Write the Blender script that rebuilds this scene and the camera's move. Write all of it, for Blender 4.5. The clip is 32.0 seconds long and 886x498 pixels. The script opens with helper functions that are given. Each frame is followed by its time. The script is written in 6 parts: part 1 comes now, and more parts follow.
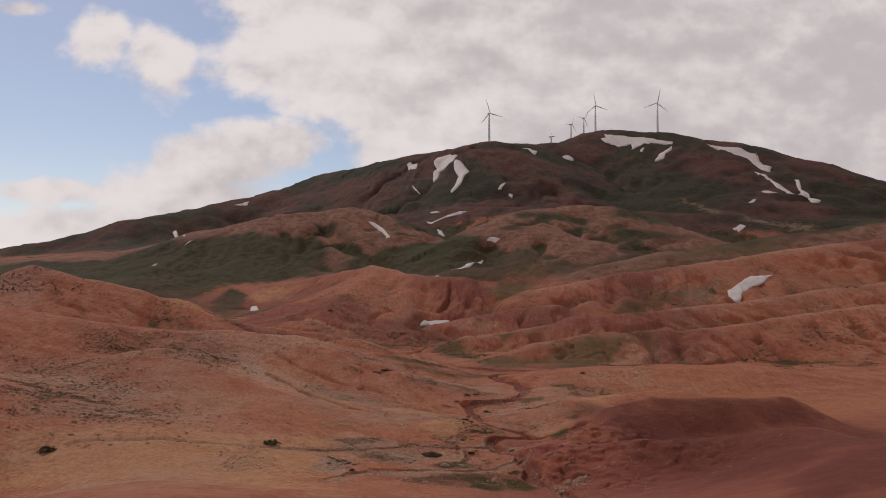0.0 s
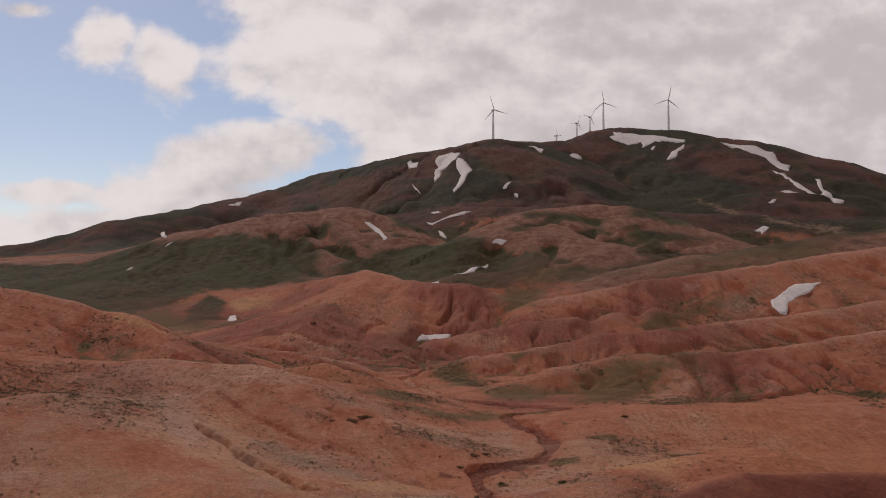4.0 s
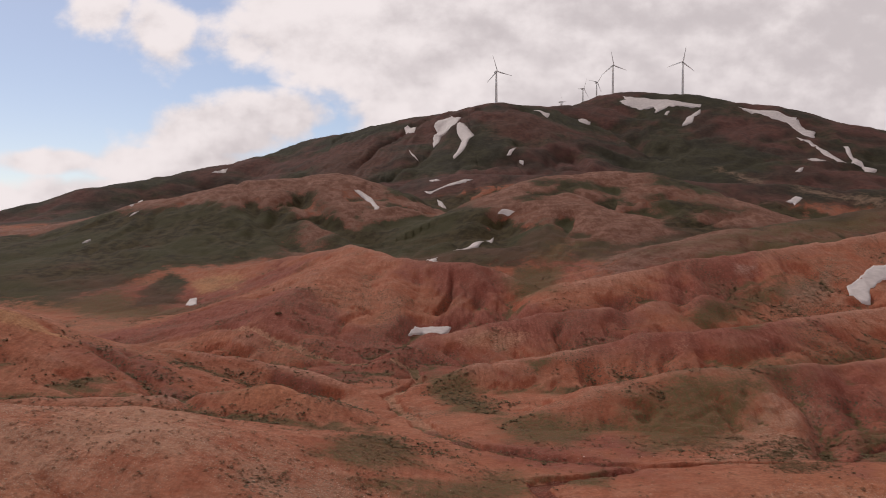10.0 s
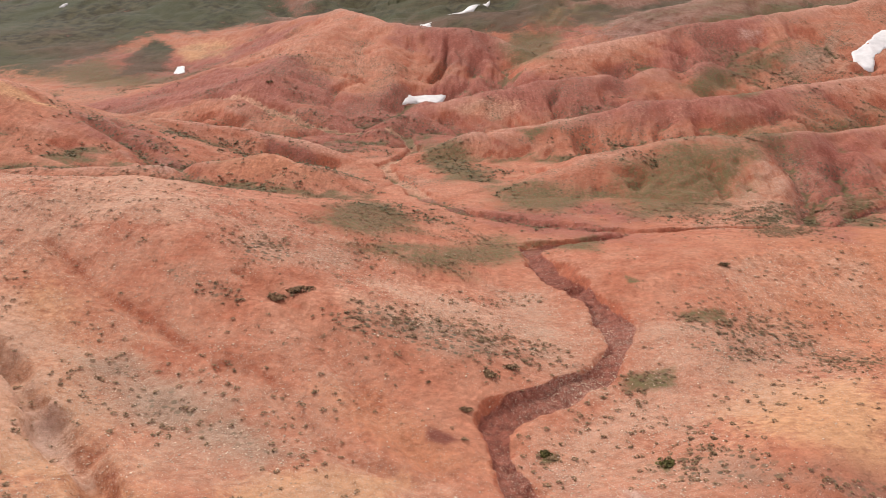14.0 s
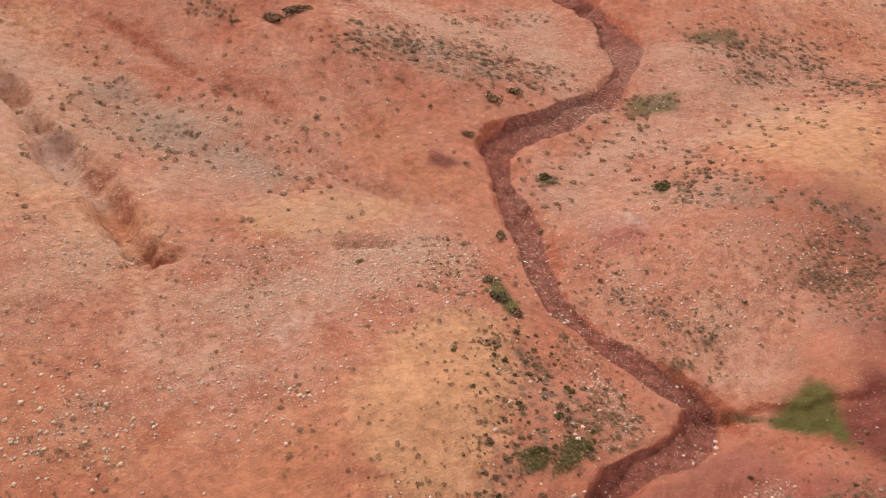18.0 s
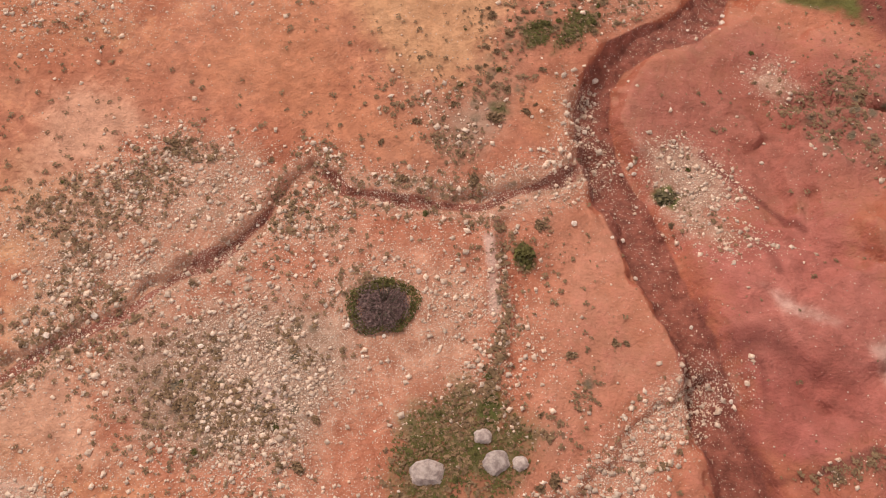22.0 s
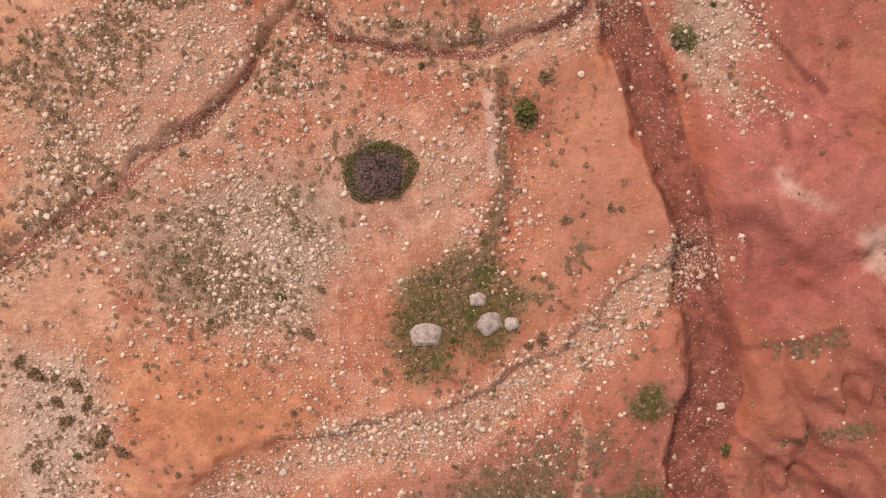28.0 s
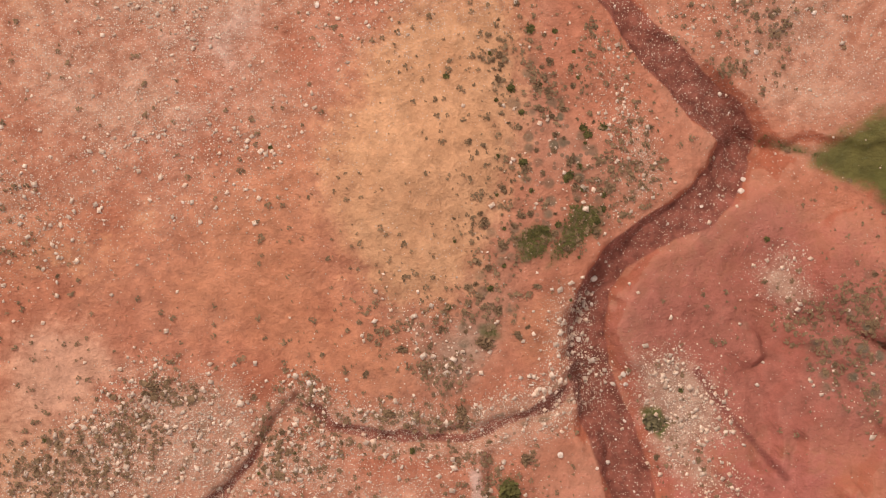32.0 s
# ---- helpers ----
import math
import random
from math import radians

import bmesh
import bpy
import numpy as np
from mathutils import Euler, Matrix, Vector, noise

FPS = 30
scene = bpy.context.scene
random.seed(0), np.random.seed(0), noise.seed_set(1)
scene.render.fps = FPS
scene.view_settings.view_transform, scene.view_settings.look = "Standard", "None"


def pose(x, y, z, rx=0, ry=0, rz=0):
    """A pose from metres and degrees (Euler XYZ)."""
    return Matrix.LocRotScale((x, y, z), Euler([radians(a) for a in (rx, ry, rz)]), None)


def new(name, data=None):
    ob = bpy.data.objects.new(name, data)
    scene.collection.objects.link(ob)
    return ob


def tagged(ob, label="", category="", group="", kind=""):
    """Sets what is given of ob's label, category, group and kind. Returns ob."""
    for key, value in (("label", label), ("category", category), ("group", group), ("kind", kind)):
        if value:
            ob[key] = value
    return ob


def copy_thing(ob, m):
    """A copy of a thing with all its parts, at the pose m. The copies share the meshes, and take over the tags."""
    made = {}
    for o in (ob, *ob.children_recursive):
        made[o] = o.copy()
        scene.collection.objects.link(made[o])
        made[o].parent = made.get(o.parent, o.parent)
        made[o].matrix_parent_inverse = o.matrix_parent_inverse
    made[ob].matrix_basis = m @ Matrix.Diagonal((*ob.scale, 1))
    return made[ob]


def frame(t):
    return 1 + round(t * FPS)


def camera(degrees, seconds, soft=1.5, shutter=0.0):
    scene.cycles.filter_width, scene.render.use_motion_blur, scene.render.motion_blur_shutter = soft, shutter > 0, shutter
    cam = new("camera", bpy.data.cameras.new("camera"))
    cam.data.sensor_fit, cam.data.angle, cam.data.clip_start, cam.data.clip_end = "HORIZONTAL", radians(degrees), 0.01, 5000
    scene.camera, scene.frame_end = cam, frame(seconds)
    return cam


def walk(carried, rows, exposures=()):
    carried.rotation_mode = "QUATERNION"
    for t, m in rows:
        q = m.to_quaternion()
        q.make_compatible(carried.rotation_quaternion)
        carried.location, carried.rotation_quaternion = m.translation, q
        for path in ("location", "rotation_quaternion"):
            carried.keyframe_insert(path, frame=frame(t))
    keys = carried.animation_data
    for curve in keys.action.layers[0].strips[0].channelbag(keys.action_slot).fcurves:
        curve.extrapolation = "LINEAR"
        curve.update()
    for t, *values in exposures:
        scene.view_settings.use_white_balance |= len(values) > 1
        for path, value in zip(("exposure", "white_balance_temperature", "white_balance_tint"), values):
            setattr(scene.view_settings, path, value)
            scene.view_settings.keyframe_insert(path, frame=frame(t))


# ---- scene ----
cam = camera(57.44, 32.0, soft=1.0)
walk(cam, [(t, pose(x, y, z, rx, ry, rz)) for t, x, y, z, rx, ry, rz in (
    (0, -0.00, -130.00, 35.00, 91.80, 0.28, -0.18),
    (0.5, 0.61, -121.90, 35.01, 91.85, 0.29, -0.12),
    (1, 1.02, -114.31, 35.43, 91.87, 0.22, -0.07),
    (1.5, 1.13, -106.87, 36.00, 91.90, 0.24, -0.06),
    (2, 1.03, -99.66, 36.69, 91.88, 0.20, -0.04),
    (2.5, 1.04, -92.69, 37.05, 91.89, 0.16, -0.05),
    (3, 0.98, -85.74, 37.18, 91.92, 0.16, -0.06),
    (3.5, 0.87, -78.57, 37.25, 91.93, 0.20, -0.04),
    (5.5, 1.06, -49.42, 38.48, 92.01, 0.05, 0.04),
    (6, 1.02, -42.18, 38.70, 92.02, 0.01, 0.03),
    (6.5, 1.02, -34.99, 38.93, 92.03, 0.04, 0.02),
    (7, 0.94, -27.67, 39.19, 92.01, 0.01, 0.02),
    (7.5, 1.07, -20.60, 39.43, 92.03, 0.01, 0.04),
    (8, 1.16, -13.51, 39.68, 92.04, 0.01, 0.04),
    (8.5, 1.17, -6.48, 39.96, 92.02, 0.03, 0.04),
    (9, 1.13, -0.11, 40.26, 92.18, 0.03, 0.00),
    (9.5, 1.18, 3.93, 40.25, 91.40, 0.02, -0.04),
    (10, 1.22, 5.85, 40.51, 89.88, -0.05, -0.09),
    (10.5, 1.17, 6.43, 40.62, 88.29, -0.05, -0.19),
    (11, 1.16, 6.46, 40.56, 86.76, -0.04, -0.24),
    (11.5, 1.15, 6.45, 40.56, 85.17, -0.06, -0.28),
    (12, 1.14, 6.44, 40.53, 83.13, -0.06, -0.36),
    (12.5, 1.12, 6.44, 40.49, 80.76, -0.02, -0.40),
    (13, 1.11, 6.42, 40.43, 78.37, -0.00, -0.44),
    (13.5, 1.12, 6.41, 40.36, 76.01, -0.01, -0.48),
    (14, 1.13, 6.40, 40.33, 73.64, 0.05, -0.50),
    (14.5, 1.14, 6.41, 40.34, 71.24, 0.05, -0.51),
    (16.5, 1.32, 6.59, 40.59, 61.55, 0.15, -0.37),
    (17, 1.33, 6.62, 40.60, 59.06, 0.14, -0.32),
    (17.5, 1.36, 6.68, 40.63, 56.50, 0.16, -0.26),
    (18, 1.38, 6.72, 40.65, 53.99, 0.17, -0.21),
    (18.5, 1.42, 6.76, 40.67, 51.30, 0.18, -0.15),
    (19, 1.44, 6.80, 40.69, 48.05, 0.17, -0.10),
    (19.5, 1.46, 6.82, 40.71, 44.13, 0.18, -0.08),
    (20, 1.46, 6.83, 40.72, 40.18, 0.15, 0.01),
    (20.5, 1.47, 6.86, 40.71, 36.22, 0.16, 0.01),
    (21, 1.49, 6.90, 40.73, 32.17, 0.12, 0.13),
    (21.5, 1.51, 6.98, 40.73, 28.14, 0.14, 0.17),
    (22, 1.55, 7.08, 40.71, 24.08, 0.20, 0.25),
    (22.5, 1.57, 7.14, 40.70, 20.06, 0.21, 0.31),
    (23, 1.58, 7.18, 40.69, 16.08, 0.21, 0.37),
    (23.5, 1.56, 7.19, 40.69, 12.29, 0.20, 0.44),
    (24, 1.53, 7.19, 40.71, 8.34, 0.15, 0.46),
    (24.5, 1.52, 7.19, 40.72, 4.41, 0.07, 0.53),
    (26.5, 1.41, 15.22, 43.19, -6.64, 0.02, 0.38),
    (27, 1.40, 16.91, 43.03, -6.32, 0.01, 0.37),
    (27.5, 1.43, 18.97, 42.92, -5.87, 0.00, 0.27),
    (28, 1.47, 21.52, 42.77, -5.59, -0.01, 0.21),
    (28.5, 1.50, 24.25, 42.45, -5.21, -0.02, 0.15),
    (29, 1.51, 26.93, 42.40, -4.41, -0.03, 0.10),
    (29.5, 1.54, 29.45, 42.52, -3.19, -0.03, 0.10),
    (30, 1.60, 31.61, 42.47, -1.34, -0.01, 0.15),
    (30.5, 1.68, 33.84, 42.62, 0.42, 0.00, 0.22),
    (31, 1.79, 35.33, 42.67, 1.49, -0.00, 0.31),
    (31.5, 1.95, 36.27, 44.17, 1.61, -0.01, 0.32),
    (32, 1.98, 36.71, 45.63, 1.27, -0.01, 0.27),
)], exposures=[(0, -1.55, 6700, 15), (9.2, -1.51, 6700, 15), (10, -1.35, 6700, 15), (11.5, -0.75, 6650, 15), (12.5, -0.17, 6350, 9), (13.5, 0.04, 6200, 4), (17, -0.18, 6450, 9), (20, -0.14, 6550, 10), (23, -0.04, 6500, 9), (27, -0.04, 6500, 9), (30, -0.05, 6500, 9), (32, -0.12, 6550, 9)])


# ---- sky and sun ----
SUN_ELEV, SUN_AZ = 46, 330          # degrees; azimuth clockwise from +y
world = bpy.data.worlds.new("world")
scene.world = world
world.use_nodes = True
wn, wl = world.node_tree.nodes, world.node_tree.links
wn.clear()


def wset(socket, value):
    if isinstance(value, bpy.types.NodeSocket):
        wl.new(value, socket)
    else:
        socket.default_value = value


def wmath(op, a, b=0.0, c=None):
    n = wn.new("ShaderNodeMath")
    n.operation = op
    wset(n.inputs[0], a)
    wset(n.inputs[1], b)
    if c is not None:
        wset(n.inputs[2], c)
    return n.outputs[0]


def wrange(v, a, b, c=0.0, d=1.0):
    n = wn.new("ShaderNodeMapRange")
    n.interpolation_type = "SMOOTHSTEP"
    for k, value in enumerate((v, a, b, c, d)):
        wset(n.inputs[k], value)
    return n.outputs[0]


def wnoise(where, scale, detail, rough, offset):
    shift = wn.new("ShaderNodeVectorMath")
    shift.operation = "ADD"
    wl.new(where, shift.inputs[0])
    shift.inputs[1].default_value = offset
    n = wn.new("ShaderNodeTexNoise")
    wl.new(shift.outputs[0], n.inputs["Vector"])
    n.inputs["Scale"].default_value, n.inputs["Detail"].default_value, n.inputs["Roughness"].default_value = scale, detail, rough
    return n.outputs[0]


def wmix(fac, a, b):
    n = wn.new("ShaderNodeMix")
    n.data_type = "RGBA"
    wset(n.inputs[0], fac)
    wset(n.inputs[6], a)
    wset(n.inputs[7], b)
    return n.outputs[2]


sky = wn.new("ShaderNodeTexSky")
sky.sky_type, sky.sun_disc = "NISHITA", False
sky.sun_elevation, sky.sun_rotation = radians(SUN_ELEV), radians(SUN_AZ)
sky.altitude, sky.dust_density = 1800, 3.0
way = wn.new("ShaderNodeTexCoord").outputs["Generated"]
split = wn.new("ShaderNodeSeparateXYZ")
wl.new(way, split.inputs[0])
dx, dy, dz = split.outputs
# the broken cloud deck: u runs along the horizon, v upwards
ahead = wmath("MAXIMUM", wmath("ABSOLUTE", dy), 0.08)
u, v = wmath("DIVIDE", dx, ahead), wmath("DIVIDE", dz, ahead)
flat = wn.new("ShaderNodeCombineXYZ")
wl.new(u, flat.inputs[0])
wl.new(wmath("MULTIPLY", v, 1.3), flat.inputs[1])


def heap(u0, v0, ru, rv):
    """How deep a direction lies within a round heap of cloud: 1 at its middle, 0 at its rim."""
    a, b = wmath("DIVIDE", wmath("SUBTRACT", u, u0), ru), wmath("DIVIDE", wmath("SUBTRACT", v, v0), rv)
    return wmath("SUBTRACT", 1.0, wmath("SQRT", wmath("ADD", wmath("MULTIPLY", a, a), wmath("MULTIPLY", b, b))))


mass = wmath("MULTIPLY", wmath("SUBTRACT", wmath("ADD", u, wmath("MULTIPLY", wrange(v, 0.18, 0.26), 0.15)), -0.165), 9.0)
mass = wmath("MAXIMUM", mass, wmath("MULTIPLY", wmath("SUBTRACT", v, 0.42), 6.0))
for where in ((-0.355, 0.275, 0.060, 0.065), (-0.415, 0.300, 0.055, 0.050), (-0.265, 0.140, 0.125, 0.042), (-0.19, 0.155, 0.10, 0.04), (-0.31, 0.100, 0.16, 0.030), (-0.49, 0.105, 0.10, 0.018), (-0.52, 0.335, 0.05, 0.018), (-0.45, 0.060, 0.30, 0.030)):
    mass = wmath("MAXIMUM", mass, heap(*where))
mass = wmath("MINIMUM", wmath("MAXIMUM", mass, -0.8), 1.0)
shape = wnoise(flat.outputs[0], 8.0, 9, 0.56, (3.17, 0.4, 1.25))
lobes = wnoise(flat.outputs[0], 4.5, 3, 0.5, (1.3, 2.4, 0.7))
mask = wrange(wmath("ADD", wmath("MULTIPLY", mass, 0.55), wmath("ADD", wmath("MULTIPLY", wmath("SUBTRACT", shape, 0.5), 1.5), wmath("MULTIPLY", wmath("SUBTRACT", lobes, 0.5), 0.5))), -0.05, 0.26)
# billows are lit from above: bright where the cloud thins upwards, grey where it thickens
lifted = wnoise(flat.outputs[0], 8.0, 9, 0.56, (3.164, 0.43, 1.25))
broad = wnoise(flat.outputs[0], 3.4, 4, 0.55, (6.2, 0.3, 2.8))
lit = wmath("ADD", wmath("MULTIPLY", wmath("SUBTRACT", shape, lifted), 1.5), wmath("ADD", wmath("MULTIPLY", broad, 1.1), wmath("MULTIPLY", wmath("SUBTRACT", shape, 0.5), 0.5)))
# the heavier deck to the east is greyer
lit = wmath("SUBTRACT", lit, wmath("MULTIPLY", wrange(u, 0.02, 0.40), wrange(v, 0.10, 0.30, 0.04, 0.20)))
lit = wmath("ADD", lit, wrange(u, 0.05, -0.25, 0.0, 0.2))
cloud = wmix(wrange(lit, 0.18, 0.95), (1.84, 1.73, 1.76, 1), (2.72, 2.60, 2.60, 1))
# the deck hangs thick and grey overhead
dim = wn.new("ShaderNodeVectorMath")
dim.operation = "SCALE"
wl.new(cloud, dim.inputs[0])
wl.new(wrange(dz, 0.30, 0.62, 1.0, 0.34), dim.inputs["Scale"])
cloud = dim.outputs[0]
blue = wn.new("ShaderNodeVectorMath")
blue.operation = "SCALE"
wl.new(sky.outputs[0], blue.inputs[0])
blue.inputs["Scale"].default_value = 0.29
bg = wn.new("ShaderNodeBackground")
wl.new(wmix(mask, blue.outputs[0], cloud), bg.inputs[0])
bg.inputs["Strength"].default_value = 0.80
w_out = wn.new("ShaderNodeOutputWorld")
wl.new(bg.outputs[0], w_out.inputs[0])

sun_data = bpy.data.lights.new("sun", "SUN")
sun_data.energy, sun_data.angle, sun_data.color = 3.2, radians(8), (1.0, 0.95, 0.88)
sun = new("sun", sun_data)
sun.rotation_euler = Euler((radians(90 - SUN_ELEV), 0, radians(180 - SUN_AZ)))

# ---- materials ----
class Nodes:
    """A short way to write node trees."""

    def __init__(self, name):
        self.material = bpy.data.materials.new(name)
        self.material.use_nodes = True
        self.tree = self.material.node_tree
        self.bsdf = self.tree.nodes["Principled BSDF"]

    def put(self, socket, value):
        if isinstance(value, bpy.types.NodeSocket):
            self.tree.links.new(value, socket)
        elif isinstance(value, (tuple, list)) and len(value) == 3 and socket.type == "RGBA":
            socket.default_value = (*value, 1)
        else:
            socket.default_value = value

    def node(self, kind, out=0, **values):
        n = self.tree.nodes.new(kind)
        for key, value in values.items():
            self.put(n.inputs[int(key[1:])] if key[0] == "i" and key[1:].isdigit() else n.inputs[key.replace("_", " ")], value)
        return n.outputs[out]

    def math(self, op, a, b=0.0, clamp=False):
        n = self.tree.nodes.new("ShaderNodeMath")
        n.operation, n.use_clamp = op, clamp
        self.put(n.inputs[0], a)
        self.put(n.inputs[1], b)
        return n.outputs[0]

    def range(self, v, a, b, c=0.0, d=1.0):
        n = self.tree.nodes.new("ShaderNodeMapRange")
        n.interpolation_type = "SMOOTHSTEP"
        for k, value in enumerate((v, a, b, c, d)):
            self.put(n.inputs[k], value)
        return n.outputs[0]

    def mix(self, fac, a, b, how="MIX"):
        n = self.tree.nodes.new("ShaderNodeMix")
        n.data_type, n.blend_type = "RGBA", how
        self.put(n.inputs[0], fac)
        self.put(n.inputs[6], a)
        self.put(n.inputs[7], b)
        return n.outputs[2]

    def noise(self, where, scale, detail=4.0, rough=0.55):
        return self.node("ShaderNodeTexNoise", Vector=where, Scale=scale, Detail=detail, Roughness=rough)

    def cells(self, where, scale, out=1):
        n = self.tree.nodes.new("ShaderNodeTexVoronoi")
        self.put(n.inputs["Vector"], where)
        n.inputs["Scale"].default_value = scale
        return n.outputs[out], n.outputs[0]

    def place(self):
        return self.node("ShaderNodeNewGeometry", 0)

    def attribute(self, name):
        n = self.tree.nodes.new("ShaderNodeAttribute")
        n.attribute_name = name
        split = self.tree.nodes.new("ShaderNodeSeparateColor")
        self.tree.links.new(n.outputs[0], split.inputs[0])
        return (*split.outputs, n.outputs[3])

    def random(self):
        n = self.tree.nodes.new("ShaderNodeObjectInfo")
        return n.outputs["Random"]

    def island(self):
        return self.node("ShaderNodeNewGeometry", "Random Per Island")

    def bump(self, height, strength, distance):
        self.put(self.bsdf.inputs["Normal"], self.node("ShaderNodeBump", Strength=strength, Distance=distance, Height=height))

    def done(self, color, rough=0.9, **more):
        self.put(self.bsdf.inputs["Base Color"], color)
        self.put(self.bsdf.inputs["Roughness"], rough)
        self.bsdf.inputs["Specular IOR Level"].default_value = 0.25
        for key, value in more.items():
            self.put(self.bsdf.inputs[key], value)
        return self.material


def soil_material():
    n = Nodes("soil")
    at = n.place()
    grass, heath, scrub, gravel = n.attribute("cover_a")
    red, yellow, pale, brown = n.attribute("cover_b")
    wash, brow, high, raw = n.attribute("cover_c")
    orange, rose, grey, white = n.attribute("cover_d")
    lush, dark, rilled = n.attribute("cover_e")[:3]
    big, mid, small, tiny = n.noise(at, 0.02, 5), n.noise(at, 0.16, 6, 0.6), n.noise(at, 1.3, 6, 0.65), n.noise(at, 7.0, 4, 0.7)
    ragged = n.math("ADD", n.math("MULTIPLY", big, 0.22), n.math("ADD", n.math("MULTIPLY", mid, 0.40), n.math("MULTIPLY", small, 0.38)))

    def edge(mask, soft=0.10, shift=0.0):
        v = n.math("ADD", mask, n.math("MULTIPLY", n.math("SUBTRACT", ragged, 0.5), 1.9))
        return n.range(v, 0.5 - soft + shift, 0.5 + soft + shift)

    # bare soil: rust, salmon and ochre running into one another
    soil = n.mix(n.range(big, 0.35, 0.65), (0.393, 0.130, 0.073), (0.454, 0.173, 0.103))
    soil = n.mix(n.range(mid, 0.35, 0.7), soil, (0.469, 0.201, 0.126))
    soil = n.mix(n.math("MULTIPLY", edge(brow, 0.4), 0.85), soil, (0.469, 0.233, 0.167))
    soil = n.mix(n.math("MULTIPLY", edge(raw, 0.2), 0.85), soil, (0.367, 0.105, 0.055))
    soil = n.mix(n.math("MULTIPLY", edge(orange, 0.3), 0.85), soil, n.mix(mid, (0.428, 0.154, 0.079), (0.500, 0.207, 0.113)))
    soil = n.mix(n.math("MULTIPLY", edge(red, 0.25), 0.85), soil, n.mix(mid, (0.240, 0.070, 0.051), (0.347, 0.115, 0.086)))
    soil = n.mix(n.math("MULTIPLY", edge(rose, 0.25), 0.9), soil, n.mix(n.range(mid, 0.3, 0.7), (0.286, 0.077, 0.060), (0.398, 0.136, 0.105)))
    soil = n.mix(n.math("MULTIPLY", edge(yellow, 0.25), 0.85), soil, (0.541, 0.280, 0.146))
    soil = n.mix(n.math("MULTIPLY", edge(pale, 0.2), 0.8), soil, (0.530, 0.273, 0.179))
    soil = n.mix(n.math("MULTIPLY", edge(gravel, 0.3), 0.62), soil, (0.469, 0.246, 0.162))
    soil = n.mix(n.math("MULTIPLY", edge(grey, 0.25), 0.75), soil, n.mix(small, (0.265, 0.155, 0.103), (0.408, 0.263, 0.193)))
    soil = n.mix(n.math("MULTIPLY", edge(white, 0.3), 0.75), soil, n.mix(small, (0.439, 0.259, 0.202), (0.571, 0.385, 0.324)))
    # dark maroon soil, and the shade painted in bands along the scarp
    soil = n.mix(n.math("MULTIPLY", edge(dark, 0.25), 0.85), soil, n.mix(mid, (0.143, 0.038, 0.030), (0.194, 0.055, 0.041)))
    soil = n.mix(n.math("MULTIPLY", edge(brown, 0.2), 0.85), soil, n.mix(n.range(mid, 0.4, 0.62), (0.178, 0.089, 0.062), (0.296, 0.162, 0.127)))
    soil = n.mix(n.math("MULTIPLY", edge(wash, 0.15), 0.9), soil, n.mix(n.range(small, 0.3, 0.7), (0.153, 0.043, 0.030), (0.250, 0.079, 0.055)))
    drift = n.noise(at, 0.45, 6, 0.68)
    soil = n.mix(0.42, soil, n.mix(n.range(drift, 0.28, 0.72), (0.76, 0.66, 0.60), (1.20, 1.24, 1.26)), "MULTIPLY")
    drawn = n.node("ShaderNodeMapping", Vector=at, Scale=(0.9, 0.14, 0.3))
    streak = n.noise(drawn, 1.0, 5, 0.65)
    soil = n.mix(n.math("MULTIPLY", rilled, n.range(big, 0.35, 0.6, 0.2, 0.55)), soil, n.mix(n.range(streak, 0.33, 0.67), (0.72, 0.60, 0.55), (1.20, 1.24, 1.27)), "MULTIPLY")
    soil = n.mix(0.55, soil, n.mix(n.range(small, 0.3, 0.7), (0.62, 0.60, 0.58), (1.25, 1.22, 1.2)), "MULTIPLY")
    soil = n.mix(0.5, soil, n.mix(tiny, (0.70, 0.68, 0.66), (1.28, 1.27, 1.26)), "MULTIPLY")
    # pebbles: single cells, pale and grey, where the gravel lies
    stony = n.math("ADD", n.math("MULTIPLY", n.math("ADD", gravel, n.math("MULTIPLY", wash, 0.12)), 0.75), 0.015)
    for scale, size in ((17.0, 0.42), (9.0, 0.40)):
        tint, dist = n.cells(at, scale)
        pick = n.node("ShaderNodeSeparateColor", 0, i0=tint)
        here = n.math("MULTIPLY", n.math("LESS_THAN", pick, n.math("MULTIPLY", stony, n.range(mid, 0.3, 0.65, 0.4, 1.3))), n.range(dist, size, size * 0.7))
        soil = n.mix(n.math("MULTIPLY", here, 0.9), soil, n.mix(n.node("ShaderNodeSeparateColor", 1, i0=tint), (0.34, 0.21, 0.15), (0.64, 0.48, 0.38)))
    # plants too small to stand out singly
    tuft, td = n.cells(at, 1.1)
    clump = n.math("MULTIPLY", n.range(td, 0.46, 0.22), n.math("LESS_THAN", n.node("ShaderNodeSeparateColor", 0, i0=tuft), 0.72))
    speck = n.math("MULTIPLY", n.math("MULTIPLY", edge(scrub, 0.3), clump), 0.9)
    sprig, sd = n.cells(at, 2.9)
    fine = n.math("MULTIPLY", n.range(sd, 0.44, 0.26), n.math("LESS_THAN", n.node("ShaderNodeSeparateColor", 0, i0=sprig), 0.3))
    soil = n.mix(n.math("MULTIPLY", n.math("MULTIPLY", edge(scrub, 0.35), fine), 0.8), soil, (0.125, 0.082, 0.050))
    soil = n.mix(speck, soil, n.mix(small, (0.075, 0.055, 0.036), (0.15, 0.12, 0.07)))
    soil = n.mix(n.math("MULTIPLY", edge(scrub, 0.4), 0.14), soil, (0.17, 0.118, 0.080))
    turf = n.mix(n.range(small, 0.3, 0.7), (0.060, 0.050, 0.017), (0.140, 0.106, 0.044))
